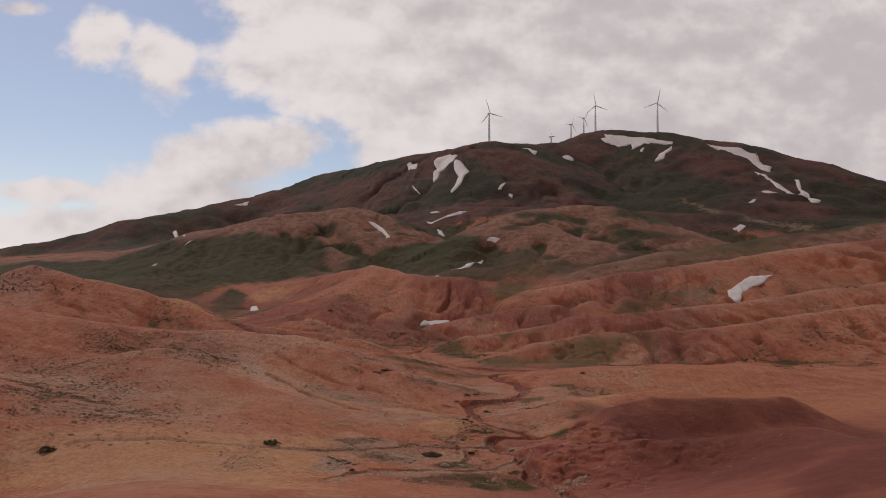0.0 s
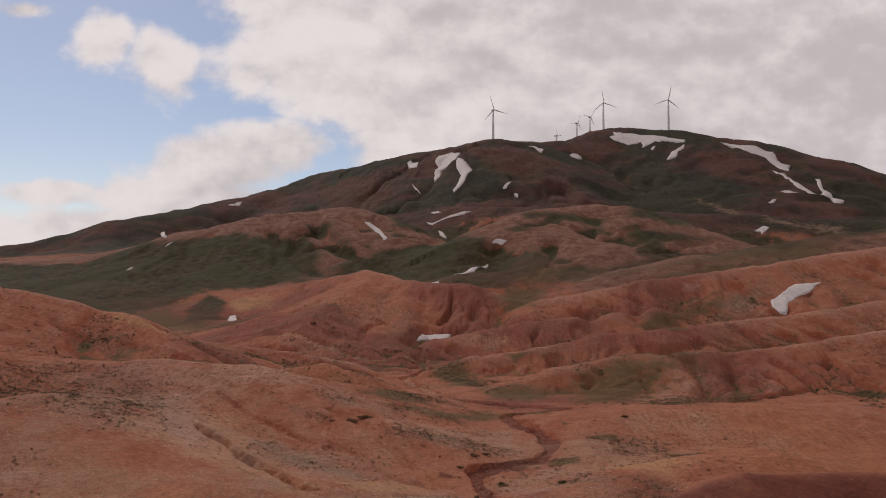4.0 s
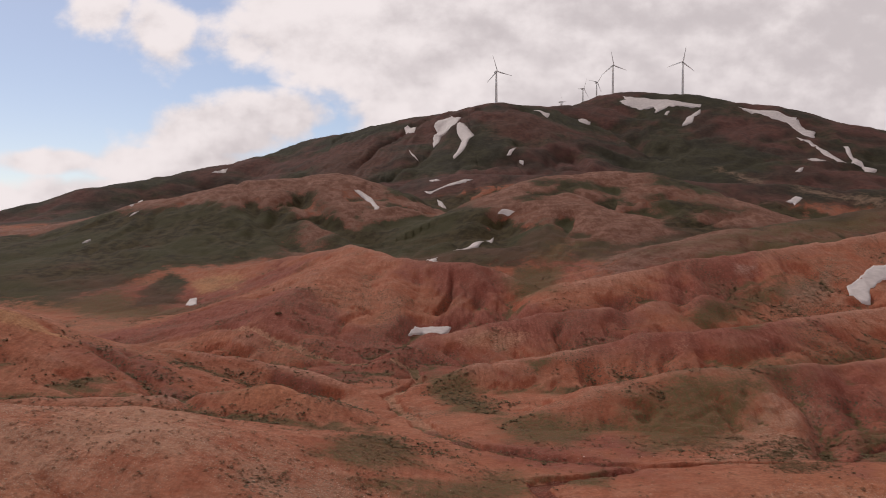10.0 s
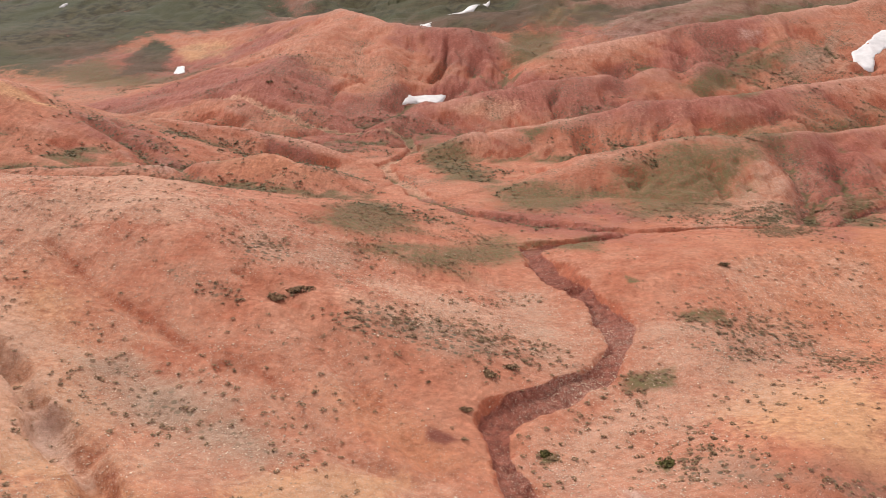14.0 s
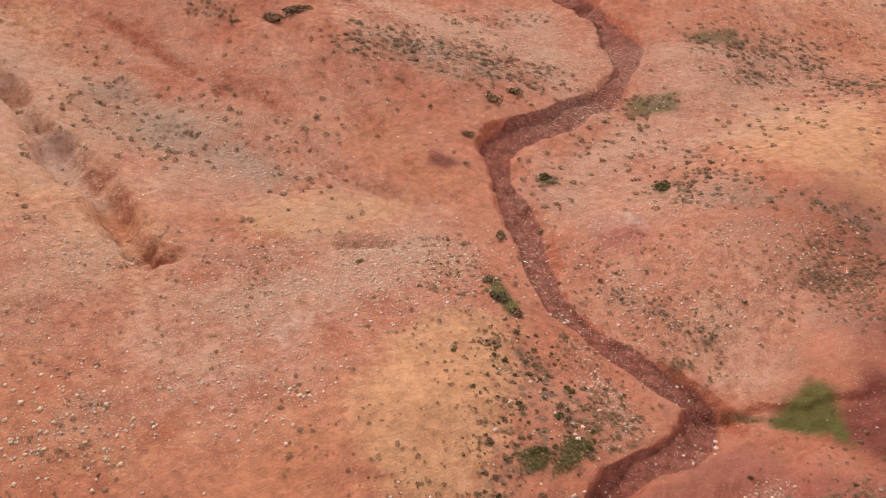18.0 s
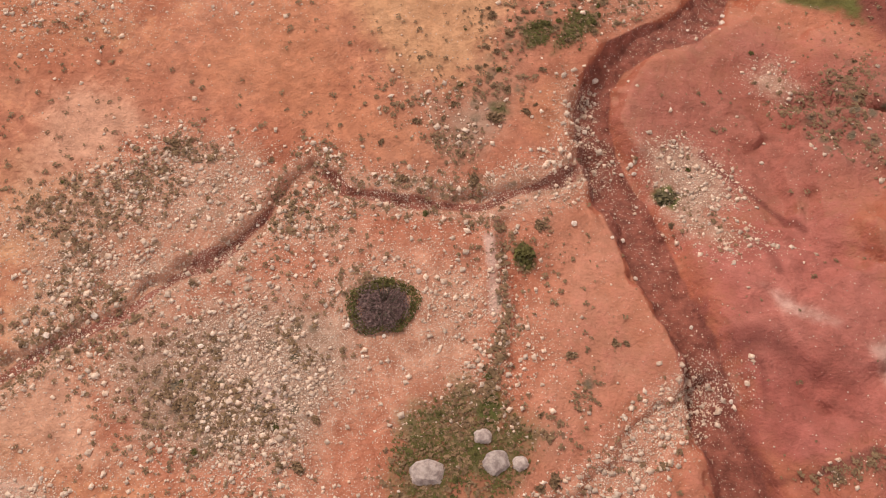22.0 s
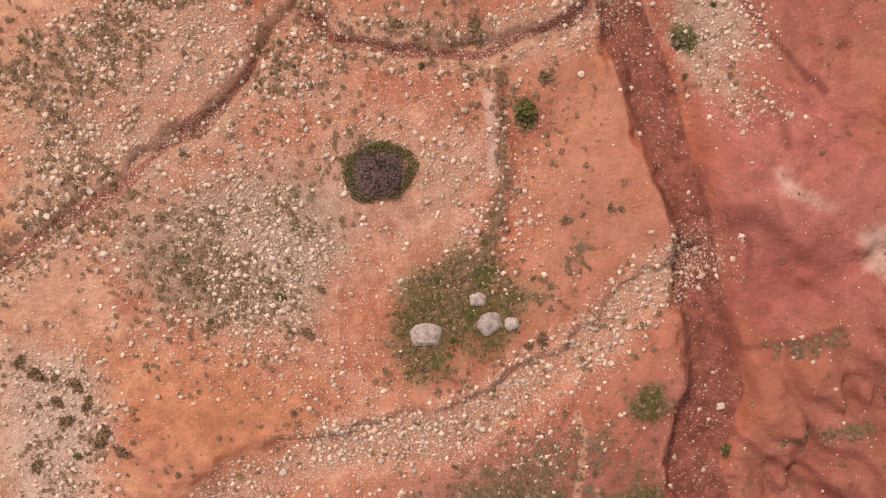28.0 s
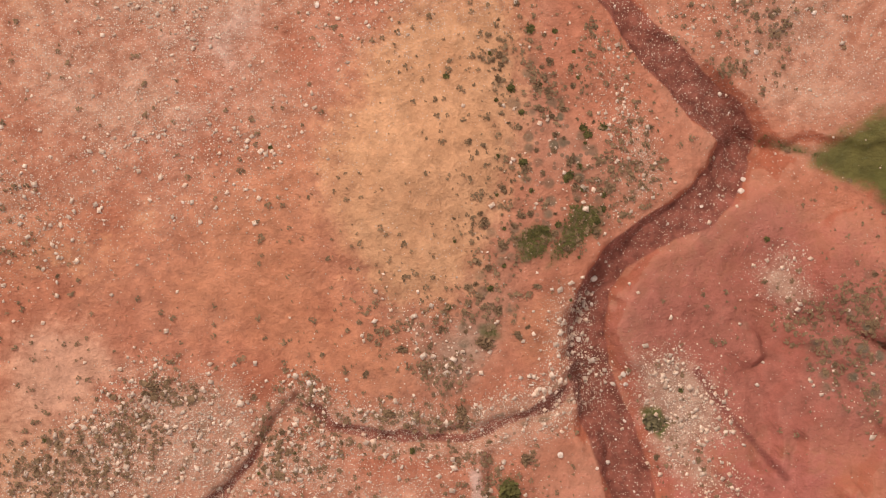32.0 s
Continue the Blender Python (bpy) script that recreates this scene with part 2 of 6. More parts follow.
    turf = n.mix(n.math("MULTIPLY", n.range(tiny, 0.45, 0.75), 0.5), turf, (0.21, 0.15, 0.08))
    soil = n.mix(n.math("MULTIPLY", edge(grass, 0.3, 0.0), n.range(small, 0.30, 0.62, 0.4, 0.95)), soil, turf)
    soil = n.mix(n.math("MULTIPLY", edge(lush, 0.25), 0.9), soil, n.mix(n.range(small, 0.3, 0.7), (0.052, 0.058, 0.012), (0.098, 0.098, 0.022)))
    moor = n.mix(n.range(mid, 0.35, 0.65), (0.023, 0.022, 0.008), (0.068, 0.054, 0.022))
    moor = n.mix(n.range(big, 0.4, 0.62), moor, (0.052, 0.052, 0.020))
    moor = n.mix(n.math("MULTIPLY", edge(red, 0.4), 0.6), moor, (0.15, 0.07, 0.05))
    soil = n.mix(n.math("MULTIPLY", edge(heath, 0.18), 0.95), soil, moor)
    # the mountain: dark heath over brown and maroon scree, cloud shadow darkened into the colours
    vast = n.noise(at, 0.0055, 6, 0.62)
    upper = n.mix(n.range(vast, 0.44, 0.56), (0.050, 0.044, 0.024), (0.120, 0.052, 0.042))
    upper = n.mix(n.math("MULTIPLY", n.range(big, 0.45, 0.6), 0.6), upper, (0.030, 0.026, 0.018))
    upper = n.mix(n.math("MULTIPLY", edge(red, 0.35), 0.8), upper, (0.125, 0.055, 0.042))
    upper = n.mix(n.math("MULTIPLY", edge(brown, 0.35), 0.8), upper, (0.13, 0.085, 0.06))
    upper = n.mix(n.math("MULTIPLY", edge(pale, 0.2), 0.8), upper, (0.26, 0.17, 0.12))
    upper = n.mix(0.6, upper, n.mix(n.range(mid, 0.3, 0.7), (0.55, 0.55, 0.55), (1.4, 1.35, 1.3)), "MULTIPLY")
    soil = n.mix(n.range(n.math("ADD", high, n.math("MULTIPLY", n.math("SUBTRACT", mid, 0.5), 0.6)), 0.35, 0.65), soil, upper)
    relief = n.math("ADD", n.math("MULTIPLY", small, 0.7), n.math("MULTIPLY", tiny, 0.3))
    relief = n.math("ADD", relief, n.math("ADD", n.math("MULTIPLY", mid, 3.0), n.math("MULTIPLY", n.noise(at, 0.5, 4, 0.6), 1.6)))
    relief = n.math("ADD", relief, n.math("MULTIPLY", n.math("MULTIPLY", streak, rilled), 1.6))
    n.bump(relief, 0.8, 0.30)
    return n.done(soil, 0.95)


def simple(name, dark, light, scale=2.0, rough=0.9, vary=0.35, how="random", bump=0.0, metal=0.0):
    n = Nodes(name)
    grain = n.noise(n.place(), scale, 5, 0.6)
    color = n.mix(n.range(grain, 0.3, 0.7), dark, light)
    r = n.random() if how == "random" else n.island()
    color = n.mix(vary, color, n.mix(r, (0.55, 0.55, 0.55), (1.5, 1.45, 1.4)), "MULTIPLY")
    if bump:
        n.bump(n.noise(n.place(), scale * 3, 5, 0.65), bump, 0.05)
    return n.done(color, rough, Metallic=metal)


SOIL = soil_material()
SNOW_MAT = simple("old_snow", (0.62, 0.55, 0.54), (0.77, 0.69, 0.68), 0.25, 0.7, 0.08, bump=0.3)
STONE = simple("pale_stone", (0.42, 0.258, 0.175), (0.64, 0.470, 0.365), 5.0, 0.9, 0.5, "island", bump=0.4)
STONE_ONE = simple("weathered_stone", (0.46, 0.32, 0.25), (0.68, 0.54, 0.45), 5.0, 0.9, 0.45, bump=0.5)
BOULDER_MAT = simple("boulder_limestone", (0.25, 0.175, 0.150), (0.47, 0.360, 0.310), 3.4, 0.9, 0.2, bump=1.0)
LEAF_DULL = simple("dull_leaves", (0.140, 0.080, 0.042), (0.255, 0.150, 0.082), 3.0, 0.9, 0.5, "island")
LEAF_GREEN = simple("green_leaves", (0.072, 0.062, 0.017), (0.132, 0.104, 0.032), 3.0, 0.9, 0.5, "island")
LEAF_DARK = simple("dark_leaves", (0.100, 0.076, 0.036), (0.170, 0.124, 0.064), 3.0, 0.9, 0.4, "island")
TWIG = simple("grey_purple_twigs", (0.125, 0.070, 0.062), (0.240, 0.145, 0.128), 6.0, 0.9, 0.5, "island")
WOOD = simple("brown_wood", (0.06, 0.04, 0.028), (0.12, 0.085, 0.06), 6.0, 0.9, 0.2)
STEEL = simple("painted_steel", (0.74, 0.73, 0.73), (0.80, 0.79, 0.79), 0.2, 0.45, 0.05)
CONCRETE = simple("concrete", (0.30, 0.29, 0.28), (0.42, 0.41, 0.39), 0.8, 0.9, 0.05)

# ---- the lie of the land ----
def lattice(ix, iy, seed):
    h = (ix.astype(np.int64) * 374761393 + iy.astype(np.int64) * 668265263 + seed * 974711) & 0xFFFFFFFF
    h = ((h ^ (h >> 13)) * 1274126177) & 0xFFFFFFFF
    return ((h ^ (h >> 16)) & 0xFFFF) / 32767.5 - 1.0


def vnoise(x, y, seed=0):
    fx, fy = np.floor(x), np.floor(y)
    u, v = x - fx, y - fy
    u, v = u * u * u * (u * (u * 6 - 15) + 10), v * v * v * (v * (v * 6 - 15) + 10)
    a, b = lattice(fx, fy, seed), lattice(fx + 1, fy, seed)
    c, d = lattice(fx, fy + 1, seed), lattice(fx + 1, fy + 1, seed)
    return (a + (b - a) * u) * (1 - v) + (c + (d - c) * u) * v


def fbm(x, y, size, octaves=4, seed=0, gain=0.5):
    total, amp, s = 0.0, 1.0, size
    for k in range(octaves):
        c, d = math.cos(0.6 + 0.7 * k), math.sin(0.6 + 0.7 * k)
        total = total + amp * vnoise((c * x - d * y) / s + 17.3 * k, (d * x + c * y) / s - 9.1 * k, seed + k)
        amp, s = amp * gain, s / 2.03
    return total


def creases(x, y, wide, long, sharp, seed):
    """A net of sharp channels, drawn out along y."""
    n = vnoise(x / wide + 0.4 * vnoise(x / wide, y / long, seed + 50), y / long, seed) + 0.35 * vnoise(2.1 * x / wide, 2.1 * y / long, seed + 1)
    return np.exp(-((n / sharp) ** 2)) * (0.55 + 0.45 * vnoise(x / long, y / long, seed + 2))


def step(a, b, v):
    w = np.clip((v - a) / (b - a), 0, 1)
    return w * w * (3 - 2 * w)


def along(x, y, line):
    """Distance to a polyline, signed side, and the interpolated further columns at the nearest point."""
    best = np.full(np.shape(x), 1e18)
    side = np.zeros(np.shape(x))
    cols = [np.zeros(np.shape(x)) for _ in line[0][2:]]
    for p, q in zip(line, line[1:]):
        dx, dy = q[0] - p[0], q[1] - p[1]
        t = np.clip(((x - p[0]) * dx + (y - p[1]) * dy) / (dx * dx + dy * dy), 0, 1)
        ex, ey = x - p[0] - t * dx, y - p[1] - t * dy
        d = ex * ex + ey * ey
        near = d < best
        best = np.where(near, d, best)
        side = np.where(near, np.sign(dx * ey - dy * ex), side)
        cols = [np.where(near, p[2 + k] + t * (q[2 + k] - p[2 + k]), c) for k, c in enumerate(cols)]
    return (np.sqrt(best), side, *cols)


def beside(x, y, line, reach):
    """Which points lie within reach of the box round a polyline."""
    u, v = [p[0] for p in line], [p[1] for p in line]
    return np.flatnonzero((x > min(u) - reach) & (x < max(u) + reach) & (y > min(v) - reach) & (y < max(v) + reach))


def smax(a, b, k):
    h = np.clip(0.5 + 0.5 * (a - b) / k, 0, 1)
    return b + (a - b) * h + k * h * (1 - h)


def smin(a, b, k):
    return -smax(-a, -b, k)


# Each rise: its crest line (x, y, height), the slope of its sides, how round its crest is, how far its foot reaches, how softly it meets the rest.
RISES = {
    "mountain": ([(-1500, 900, -60), (-900, 950, 30), (-549, 1000, 83), (-450, 1100, 124), (-336, 1250, 165), (-180, 1400, 234), (-39, 1300, 245),
                  (85, 1241, 259), (202, 1320, 268), (311, 1390, 307), (398, 1334, 290), (501, 1250, 257), (580, 1180, 219), (640, 1120, 180),
                  (700, 1100, 138), (900, 1050, 30)], 0.62, 60, 380, 18),
    "plateau_back": ([(279, 1900, 330), (329, 1900, 360), (361, 1900, 375), (430, 1900, 360)], 1.0, 20, 300, 5),
    "range_far": ([(1600, 3500, 250), (1880, 3500, 405), (2100, 3500, 425), (2400, 3500, 380)], 0.5, 60, 600, 20),
    "hill_west": ([(-420, 700, 35), (-287, 690, 66), (-222, 700, 85), (-158, 720, 99), (-95, 740, 107), (-54, 775, 92)], 0.5, 40, 250, 10),
    "hill_mid": ([(29, 600, 64), (60, 620, 83), (89, 640, 96), (129, 660, 103), (164, 650, 99), (198, 600, 75), (230, 560, 60)], 0.5, 30, 200, 8),
    "knoll_mid": ([(75, 560, 62), (95, 555, 70), (118, 545, 66), (150, 520, 50)], 0.5, 20, 150, 6),
    "hill_back": ([(20, 900, 122), (120, 860, 118), (250, 830, 108), (420, 780, 96), (600, 740, 90)], 0.5, 25, 200, 8),
    "dome_east": ([(94, 420, 30), (130, 440, 43), (165, 460, 51), (209, 480, 56), (277, 500, 65), (400, 560, 85)], 0.42, 25, 150, 6),
    "red_west": ([(-230, 340, -4), (-185, 420, 10), (-163, 480, 23), (-129, 490, 28), (-82, 480, 36.5), (-51, 450, 42), (-25, 400, 36), (-5, 390, 34),
                  (16, 380, 33), (36, 370, 26)], 0.5, 6, 90, 2.5),
    "spur_rock": ([(-40, 420, 39), (-52, 370, 30), (-62, 320, 20), (-66, 280, 9)], 0.42, 4, 60, 1.5),
    "spur_mid": ([(-18, 398, 35), (-22, 360, 26), (-18, 320, 14), (-22, 300, 9)], 0.5, 3.5, 60, 1.5),
    "red_east": ([(42, 330, 20), (53, 345, 26), (80, 355, 30), (106, 360, 35), (141, 365, 38), (174, 370, 43), (208, 375, 48), (320, 400, 62)], 0.5, 6, 90, 2.5),
    "spur_snow": ([(-15, 268, 6), (-4, 285, 9), (19, 295, 13.5), (36, 300, 16), (66, 305, 19), (105, 320, 22)], 0.5, 3.5, 60, 1.5),
    "spur_east": ([(-3, 230, 3), (12, 240, 6.5), (38, 248, 9.5), (62, 252, 14.6), (85, 250, 16.2), (115, 265, 18.4), (155, 280, 20), (260, 300, 34)], 0.5, 3.5, 50, 1.5),
    "spur_front": ([(16, 185, 1), (38, 200, 7), (61, 205, 10.2), (89, 205, 12), (119, 215, 12), (200, 230, 22)], 0.42, 3.5, 50, 1.2),
    "left_far": ([(-160, 190, 40), (-114, 210, 26.5), (-110, 220, 23), (-95, 235, 14.5), (-79, 238, 12), (-57, 236, 9.5), (-35, 228, 6), (-21, 222, 2)], 0.5, 4, 60, 1.2),
    "left_mid": ([(-150, 150, 24), (-89, 165, 10.5), (-64, 175, 9), (-45, 180, 10), (-37, 182, 11), (-29, 185, 7.5), (-13, 195, 0)], 0.5, 3, 50, 1.2),
    "left_near": ([(-140, 90, 30), (-82, 110, 18.7), (-65, 120, 18), (-48, 130, 15.5), (-27, 135, 10), (-8, 125, 6)], 0.36, 7, 80, 2.5),
    "point": ([(-40, 118, 15), (-17, 98, 8), (0, 92, 4), (12, 96, 1)], 0.3, 6, 60, 2),
    "right_dome": ([(30, 96, 2.5), (36, 124, 4.6), (52, 130, 5), (73, 129, 5.6), (100, 130, 5), (130, 130, 2)], 0.25, 9, 60, 2),
    "mound": ([(-2, 50, 3.0), (0, 42, 3.4), (1, 37, 2.4)], 0.3, 6, 30, 1.5),
    "apron": ([(-70, 70, 17), (-40, 50, 8), (-20, 42, 3.5)], 0.3, 10, 50, 3),
    "left_rear": ([(-120, 20, 24), (-60, 15, 9), (-40, -10, 6), (-30, -60, 14), (-20, -140, 18)], 0.3, 14, 60, 4),
    "scarp": ([(30, 30, 5), (21, 20, 4.2), (23, 14, 4.5), (35, 8, 7), (60, 0, 9)], 0.55, 3, 30, 2),
    "red_wall": ([(35, 34, 4), (37, 46, 6), (48, 56, 6.5), (80, 60, 6)], 0.6, 3, 30, 1.5),
    "knoll": ([(16, 62, 1.5), (24, 61, 3), (34, 68, 4), (60, 80, 5)], 0.35, 6, 40, 2),
    "right_rear": ([(60, 0, 9), (60, -60, 18), (70, -140, 20)], 0.4, 8, 60, 4),
}
# Watercourses: x, y, bed height, half width; then the steepness of their banks, how deep they cut and which bank is the steeper.
WASH = [(40, -420, -6, 2), (26, -200, -4.5, 2), (22, -60, -3, 2), (20, -20, -1.6, 1.6), (19, -5, -0.9, 1.2), (17.9, -0.9, -0.7, 1.1), (16.7, 0.7, -0.6, 1.0), (16.2, 2.5, -0.6, 1.0), (15.1, 4.6, -0.6, 0.9), (14.7, 6.4, -0.6, 0.9), (15.3, 7.9, -0.6, 1.0), (15.9, 10.1, -0.6, 1.0), (15.5, 12.4, -0.7, 0.9), (15, 14.1, -0.8, 0.8), (14.6, 16.8, -0.9, 0.75), (14, 19.4, -0.9, 0.75), (13.1, 22.5, -1, 0.8), (12.1, 25.8, -1, 0.85), (11.2, 28.4, -1.1, 0.8), (10.4, 30.6, -1.1, 0.7), (10, 33.4, -1.1, 0.7), (10.4, 35.7, -1, 0.7), (11.6, 37.6, -1, 0.7), (13.6, 38.7, -1, 0.8), (16, 39.9, -0.9, 1.0), (18, 41.8, -0.9, 1.0), (18.9, 43.8, -0.9, 0.9), (17.8, 45.3, -0.9, 1.0), (16.2, 46.6, -0.8, 1.1), (14.5, 48.2, -0.8, 1.1), (12.8, 50, -0.8, 1.0), (11.2, 52, -0.7, 0.9), (9.9, 54, -0.7, 0.9), (9.2, 57.5, -0.7, 0.9), (8.9, 62.5, -0.8, 0.9), (8, 68, -0.9, 0.95), (7, 73, -0.9, 0.95), (6.4, 77.5, -1, 0.95), (7.6, 80.2, -1, 1.0), (10.4, 82.4, -0.9, 1.1), (14.8, 86, -0.9, 1.2), (20.2, 90.6, -0.8, 1.3), (23, 96, -0.8, 1.3), (24.2, 102, -0.8, 1.3), (23.2, 109, -0.9, 1.3), (20.5, 117, -1, 1.3)]
WASH_FAR = [(20.5, 117, -1.0, 1.3), (17.5, 128, -0.9, 1.3), (17, 141, -0.8, 1.5), (28, 144, -0.7, 1.3), (38, 148, -0.6, 1.3), (26, 156, -0.5, 1.2), (15, 162, -0.4, 1.2), (8, 165, -0.3, 1.3),
            (0, 177, -0.2, 1.3), (-10, 207, -0.6, 1.4), (-13, 221, -0.4, 1.4), (-5, 245, 0.5, 1.4), (-8, 262, 2, 1.4), (-40, 275, 4, 1.4), (-80, 300, 6, 1.4)]
BRANCH = [(38, 148, -0.6, 1.2), (55, 149, 0, 1.0), (70, 146, 0.8, 1.0), (85, 165, 3, 1.0), (120, 185, 7, 1.0)]
GULLY_W = [(-60, 2, 8, 0.5), (-40, 9, 5, 0.4), (-20.3, 16.6, 2.3, 0.35), (-17.5, 18.8, 1.8, 0.35), (-14.6, 20.4, 1.6, 0.25), (-12.5, 22.6, 1.4, 0.2), (-9.9, 24.3, 1.3, 0.2), (-8.3, 26.3, 1, 0.25), (-7.1, 28.3, 0.7, 0.3), (-6, 29.3, 0.6, 0.45), (-4.7, 28.9, 0.6, 0.45), (-4, 28, 0.6, 0.25), (-2.6, 27.8, 0.6, 0.22), (-0.3, 27.5, 0.6, 0.22), (2, 27.4, 0.5, 0.25), (3.5, 27.3, 0.3, 0.25), (4.9, 28.1, 0.2, 0.25), (6.4, 28.6, 0, 0.25), (7.9, 29.2, -0.4, 0.3), (9.6, 30.6, -1, 0.4)]
GULLY_S = [(14.6, 17, -0.9, 0.6), (12.6, 15.6, -0.3, 0.7), (11.2, 14.4, -0.1, 0.8), (10.2, 13, 0, 0.9), (8.2, 11.6, 0.1, 0.9), (5.8, 10.3, 0.3, 0.8), (3.4, 8.7, 0.5, 0.8), (1.3, 7.6, 0.6, 0.9), (-1, 7.6, 0.8, 1), (-4, 7.2, 1, 1.1), (-6.3, 6, 1.2, 1.2), (-8.6, 4.7, 1.5, 1.3), (-10.6, 3.2, 1.8, 1.2), (-12.7, 0.9, 2, 1.2), (-14.1, -0.5, 2.2, 1.2), (-17, -12, 3, 1.2)]
SCAR = [(-46, 84, 9, 0.3), (-38, 75.5, 7, 0.5), (-34, 71, 5, 0.8), (-31, 67.6, 3.9, 0.9), (-28.6, 65.2, 3, 0.9), (-26.6, 63.2, 2.4, 0.7), (-23.8, 59.2, 2.2, 0.5), (-21.3, 56, 2.2, 0.25)]
POOL = [(18.9, 43.8, -0.9, 0.5), (21.5, 43.6, -0.5, 0.4), (23.4, 43.1, -0.1, 0.6), (26.2, 42.8, 0.6, 0.8), (31, 42, 1.8, 0.5)]
COURSES = [(WASH, 1.5, 0.9, 0.45), (WASH_FAR, 1.0, 1.2, 0.2), (BRANCH, 1.2, 1.4, 0.0), (GULLY_W, 1.6, 0.4, 0.0), (GULLY_S, 1.1, 0.32, -0.4), (SCAR, 1.9, 2.1, -0.35), (POOL, 1.0, 0.5, 0.0)]
# Rills: shallow cuts that follow the slope, with their depth and half width.
RILLS = [
    ([(-23.2, 102.1), (-15.7, 95.3), (-7.8, 83.3), (-2.7, 74.5), (1.7, 68.6)], 0.9, 1.3), ([(-47.7, 104.9), (-39.4, 96.7), (-32.4, 92.1), (-25.0, 86.4)], 0.7, 0.8), ([(-21.0, 84.2), (-15.6, 80.7), (-11.4, 75.7), (-7.7, 71.2), (-0.5, 66.7)], 0.7, 0.9),
    ([(-6.8, 60.6), (-2.8, 61.1)], 0.7, 0.7),
    ([(4.9, 26.2), (5.1, 22.6), (5.0, 18.6)], 0.3, 0.35),
    ([(70.6, 326.3), (69.5, 301.8), (66.6, 293.2)], 3, 4),
    ([(102.4, 352.3), (100.2, 334.6), (91.8, 310.8)], 3, 4),
    ([(114.5, 345.0), (123.1, 339.2), (112.7, 325.1)], 2.6, 5),
    ([(-13.3, 300.4), (-6.6, 321.2), (4.4, 319.2)], 3.5, 4.5),
    ([(7.4, 367.5), (18.9, 346.1), (27.0, 327.9)], 3, 4),
    ([(-2.7, 374.5), (2.3, 352.6), (-0.0, 338.6)], 2.5, 4),
    ([(22.9, 374.2), (30.9, 346.6), (29.6, 319.0)], 3, 4),
    ([(-83.5, 208.9), (-70.6, 200.3), (-50.7, 174.7)], 2.4, 2.6),
    ([(-43.4, 223.5), (-34.2, 219.3), (-26.7, 218.8)], 2.2, 2.2),
    ([(-81.7, 280.6), (-74.1, 280.9), (-64.9, 271.1)], 2.2, 2.4),
    ([(-46.4, 266.1), (-34.7, 267.3)], 1.8, 2),
    ([(84.6, 200.9), (84.5, 184.8), (73.7, 154.0)], 3, 3.5),
    ([(101.0, 206.3), (92.2, 182.6)], 2.5, 3.5),
    ([(-29.1, 326.8), (-36.5, 312.9), (-36.2, 297.2)], 1.5, 2),
    ([(-150.2, 643.7), (-117.8, 590.1), (-93.6, 542.5)], 6, 10),
    ([(-114.2, 663.5), (-73.2, 587.8), (-47.9, 572.6)], 6, 10),
    ([(83.1, 533.2), (84.4, 496.8)], 5, 8),
    ([(41.0, 555.4), (43.4, 494.1)], 6, 10),
    ([(77.3, 238.4), (85.0, 232.4), (98.8, 238.6)], 1.5, 2.5),
    ([(44.4, 237.3), (51.2, 211.5)], 1.5, 2.5),
    ([(-11.8, 251.0), (-4.0, 249.4)], 2.2, 1.8),
]


def base_height(x, y):
    z = np.interp(y, [-400, 0, 150, 230, 300, 400, 480, 560, 640, 760, 1000, 1300, 3000], [1, 1, 1, 1, 3, 8, 24, 40, 54, 66, 90, 110, -60])
    z = z - 0.08 * np.clip(x, -30, 20) * step(160, 60, y)
    far = step(300, 900, y)
    return z - far * 0.00013 * np.clip(-x - 150, 0, 900) ** 2 - far * 60 * step(600, 1500, np.abs(x))


def segment_rise(x, y, p, q, slope, crest, foot):
    dx, dy = q[0] - p[0], q[1] - p[1]
    t = np.clip(((x - p[0]) * dx + (y - p[1]) * dy) / (dx * dx + dy * dy), 0, 1)
    tail = 0.3 * slope
    d = np.sqrt((x - p[0] - t * dx) ** 2 + (y - p[1] - t * dy) ** 2 + crest * crest) - crest
    return p[2] + t * (q[2] - p[2]) - tail * d - (slope - tail) * foot * (1 - np.exp(-d / foot))


def ravines(x, y, line, spacing, depth, seed):
    """V-shaped cuts that start below a crest and run straight down from it, with rounded spurs between."""
    run, out = 0.0, []
    for k, p in enumerate(line):
        run += math.hypot(p[0] - line[k - 1][0], p[1] - line[k - 1][1]) if k else 0.0
        out.append((p[0], p[1], run))
    d, side, s = along(x, y, out)
    s = s + seed * 31.7
    bend = s / spacing + 0.55 * vnoise(s / spacing * 0.6, d / (1.6 * spacing), seed + 3) + 0.25 * vnoise(x / spacing * 2.2, y / spacing * 2.2, seed + 4)
    n = np.abs((bend % 1) * 2 - 1)
    vary = np.clip(0.75 + 0.7 * vnoise(np.floor(bend) * 3.7, side * 5, seed + 5), 0.15, 1.4)
    small = np.abs(((2.6 * bend + 0.3 * vnoise(x / spacing * 4, y / spacing * 4, seed + 6)) % 1) * 2 - 1)
    cut = np.clip(1 - n / 0.55, 0, 1) ** 1.3 * vary + 0.28 * np.clip(1 - small / 0.6, 0, 1) + 0.1 * np.abs(((7.3 * bend) % 1) * 2 - 1)
    return depth * cut * step(0.15 * spacing, 1.1 * spacing, d) * step(6.5 * spacing, 2.5 * spacing, d)


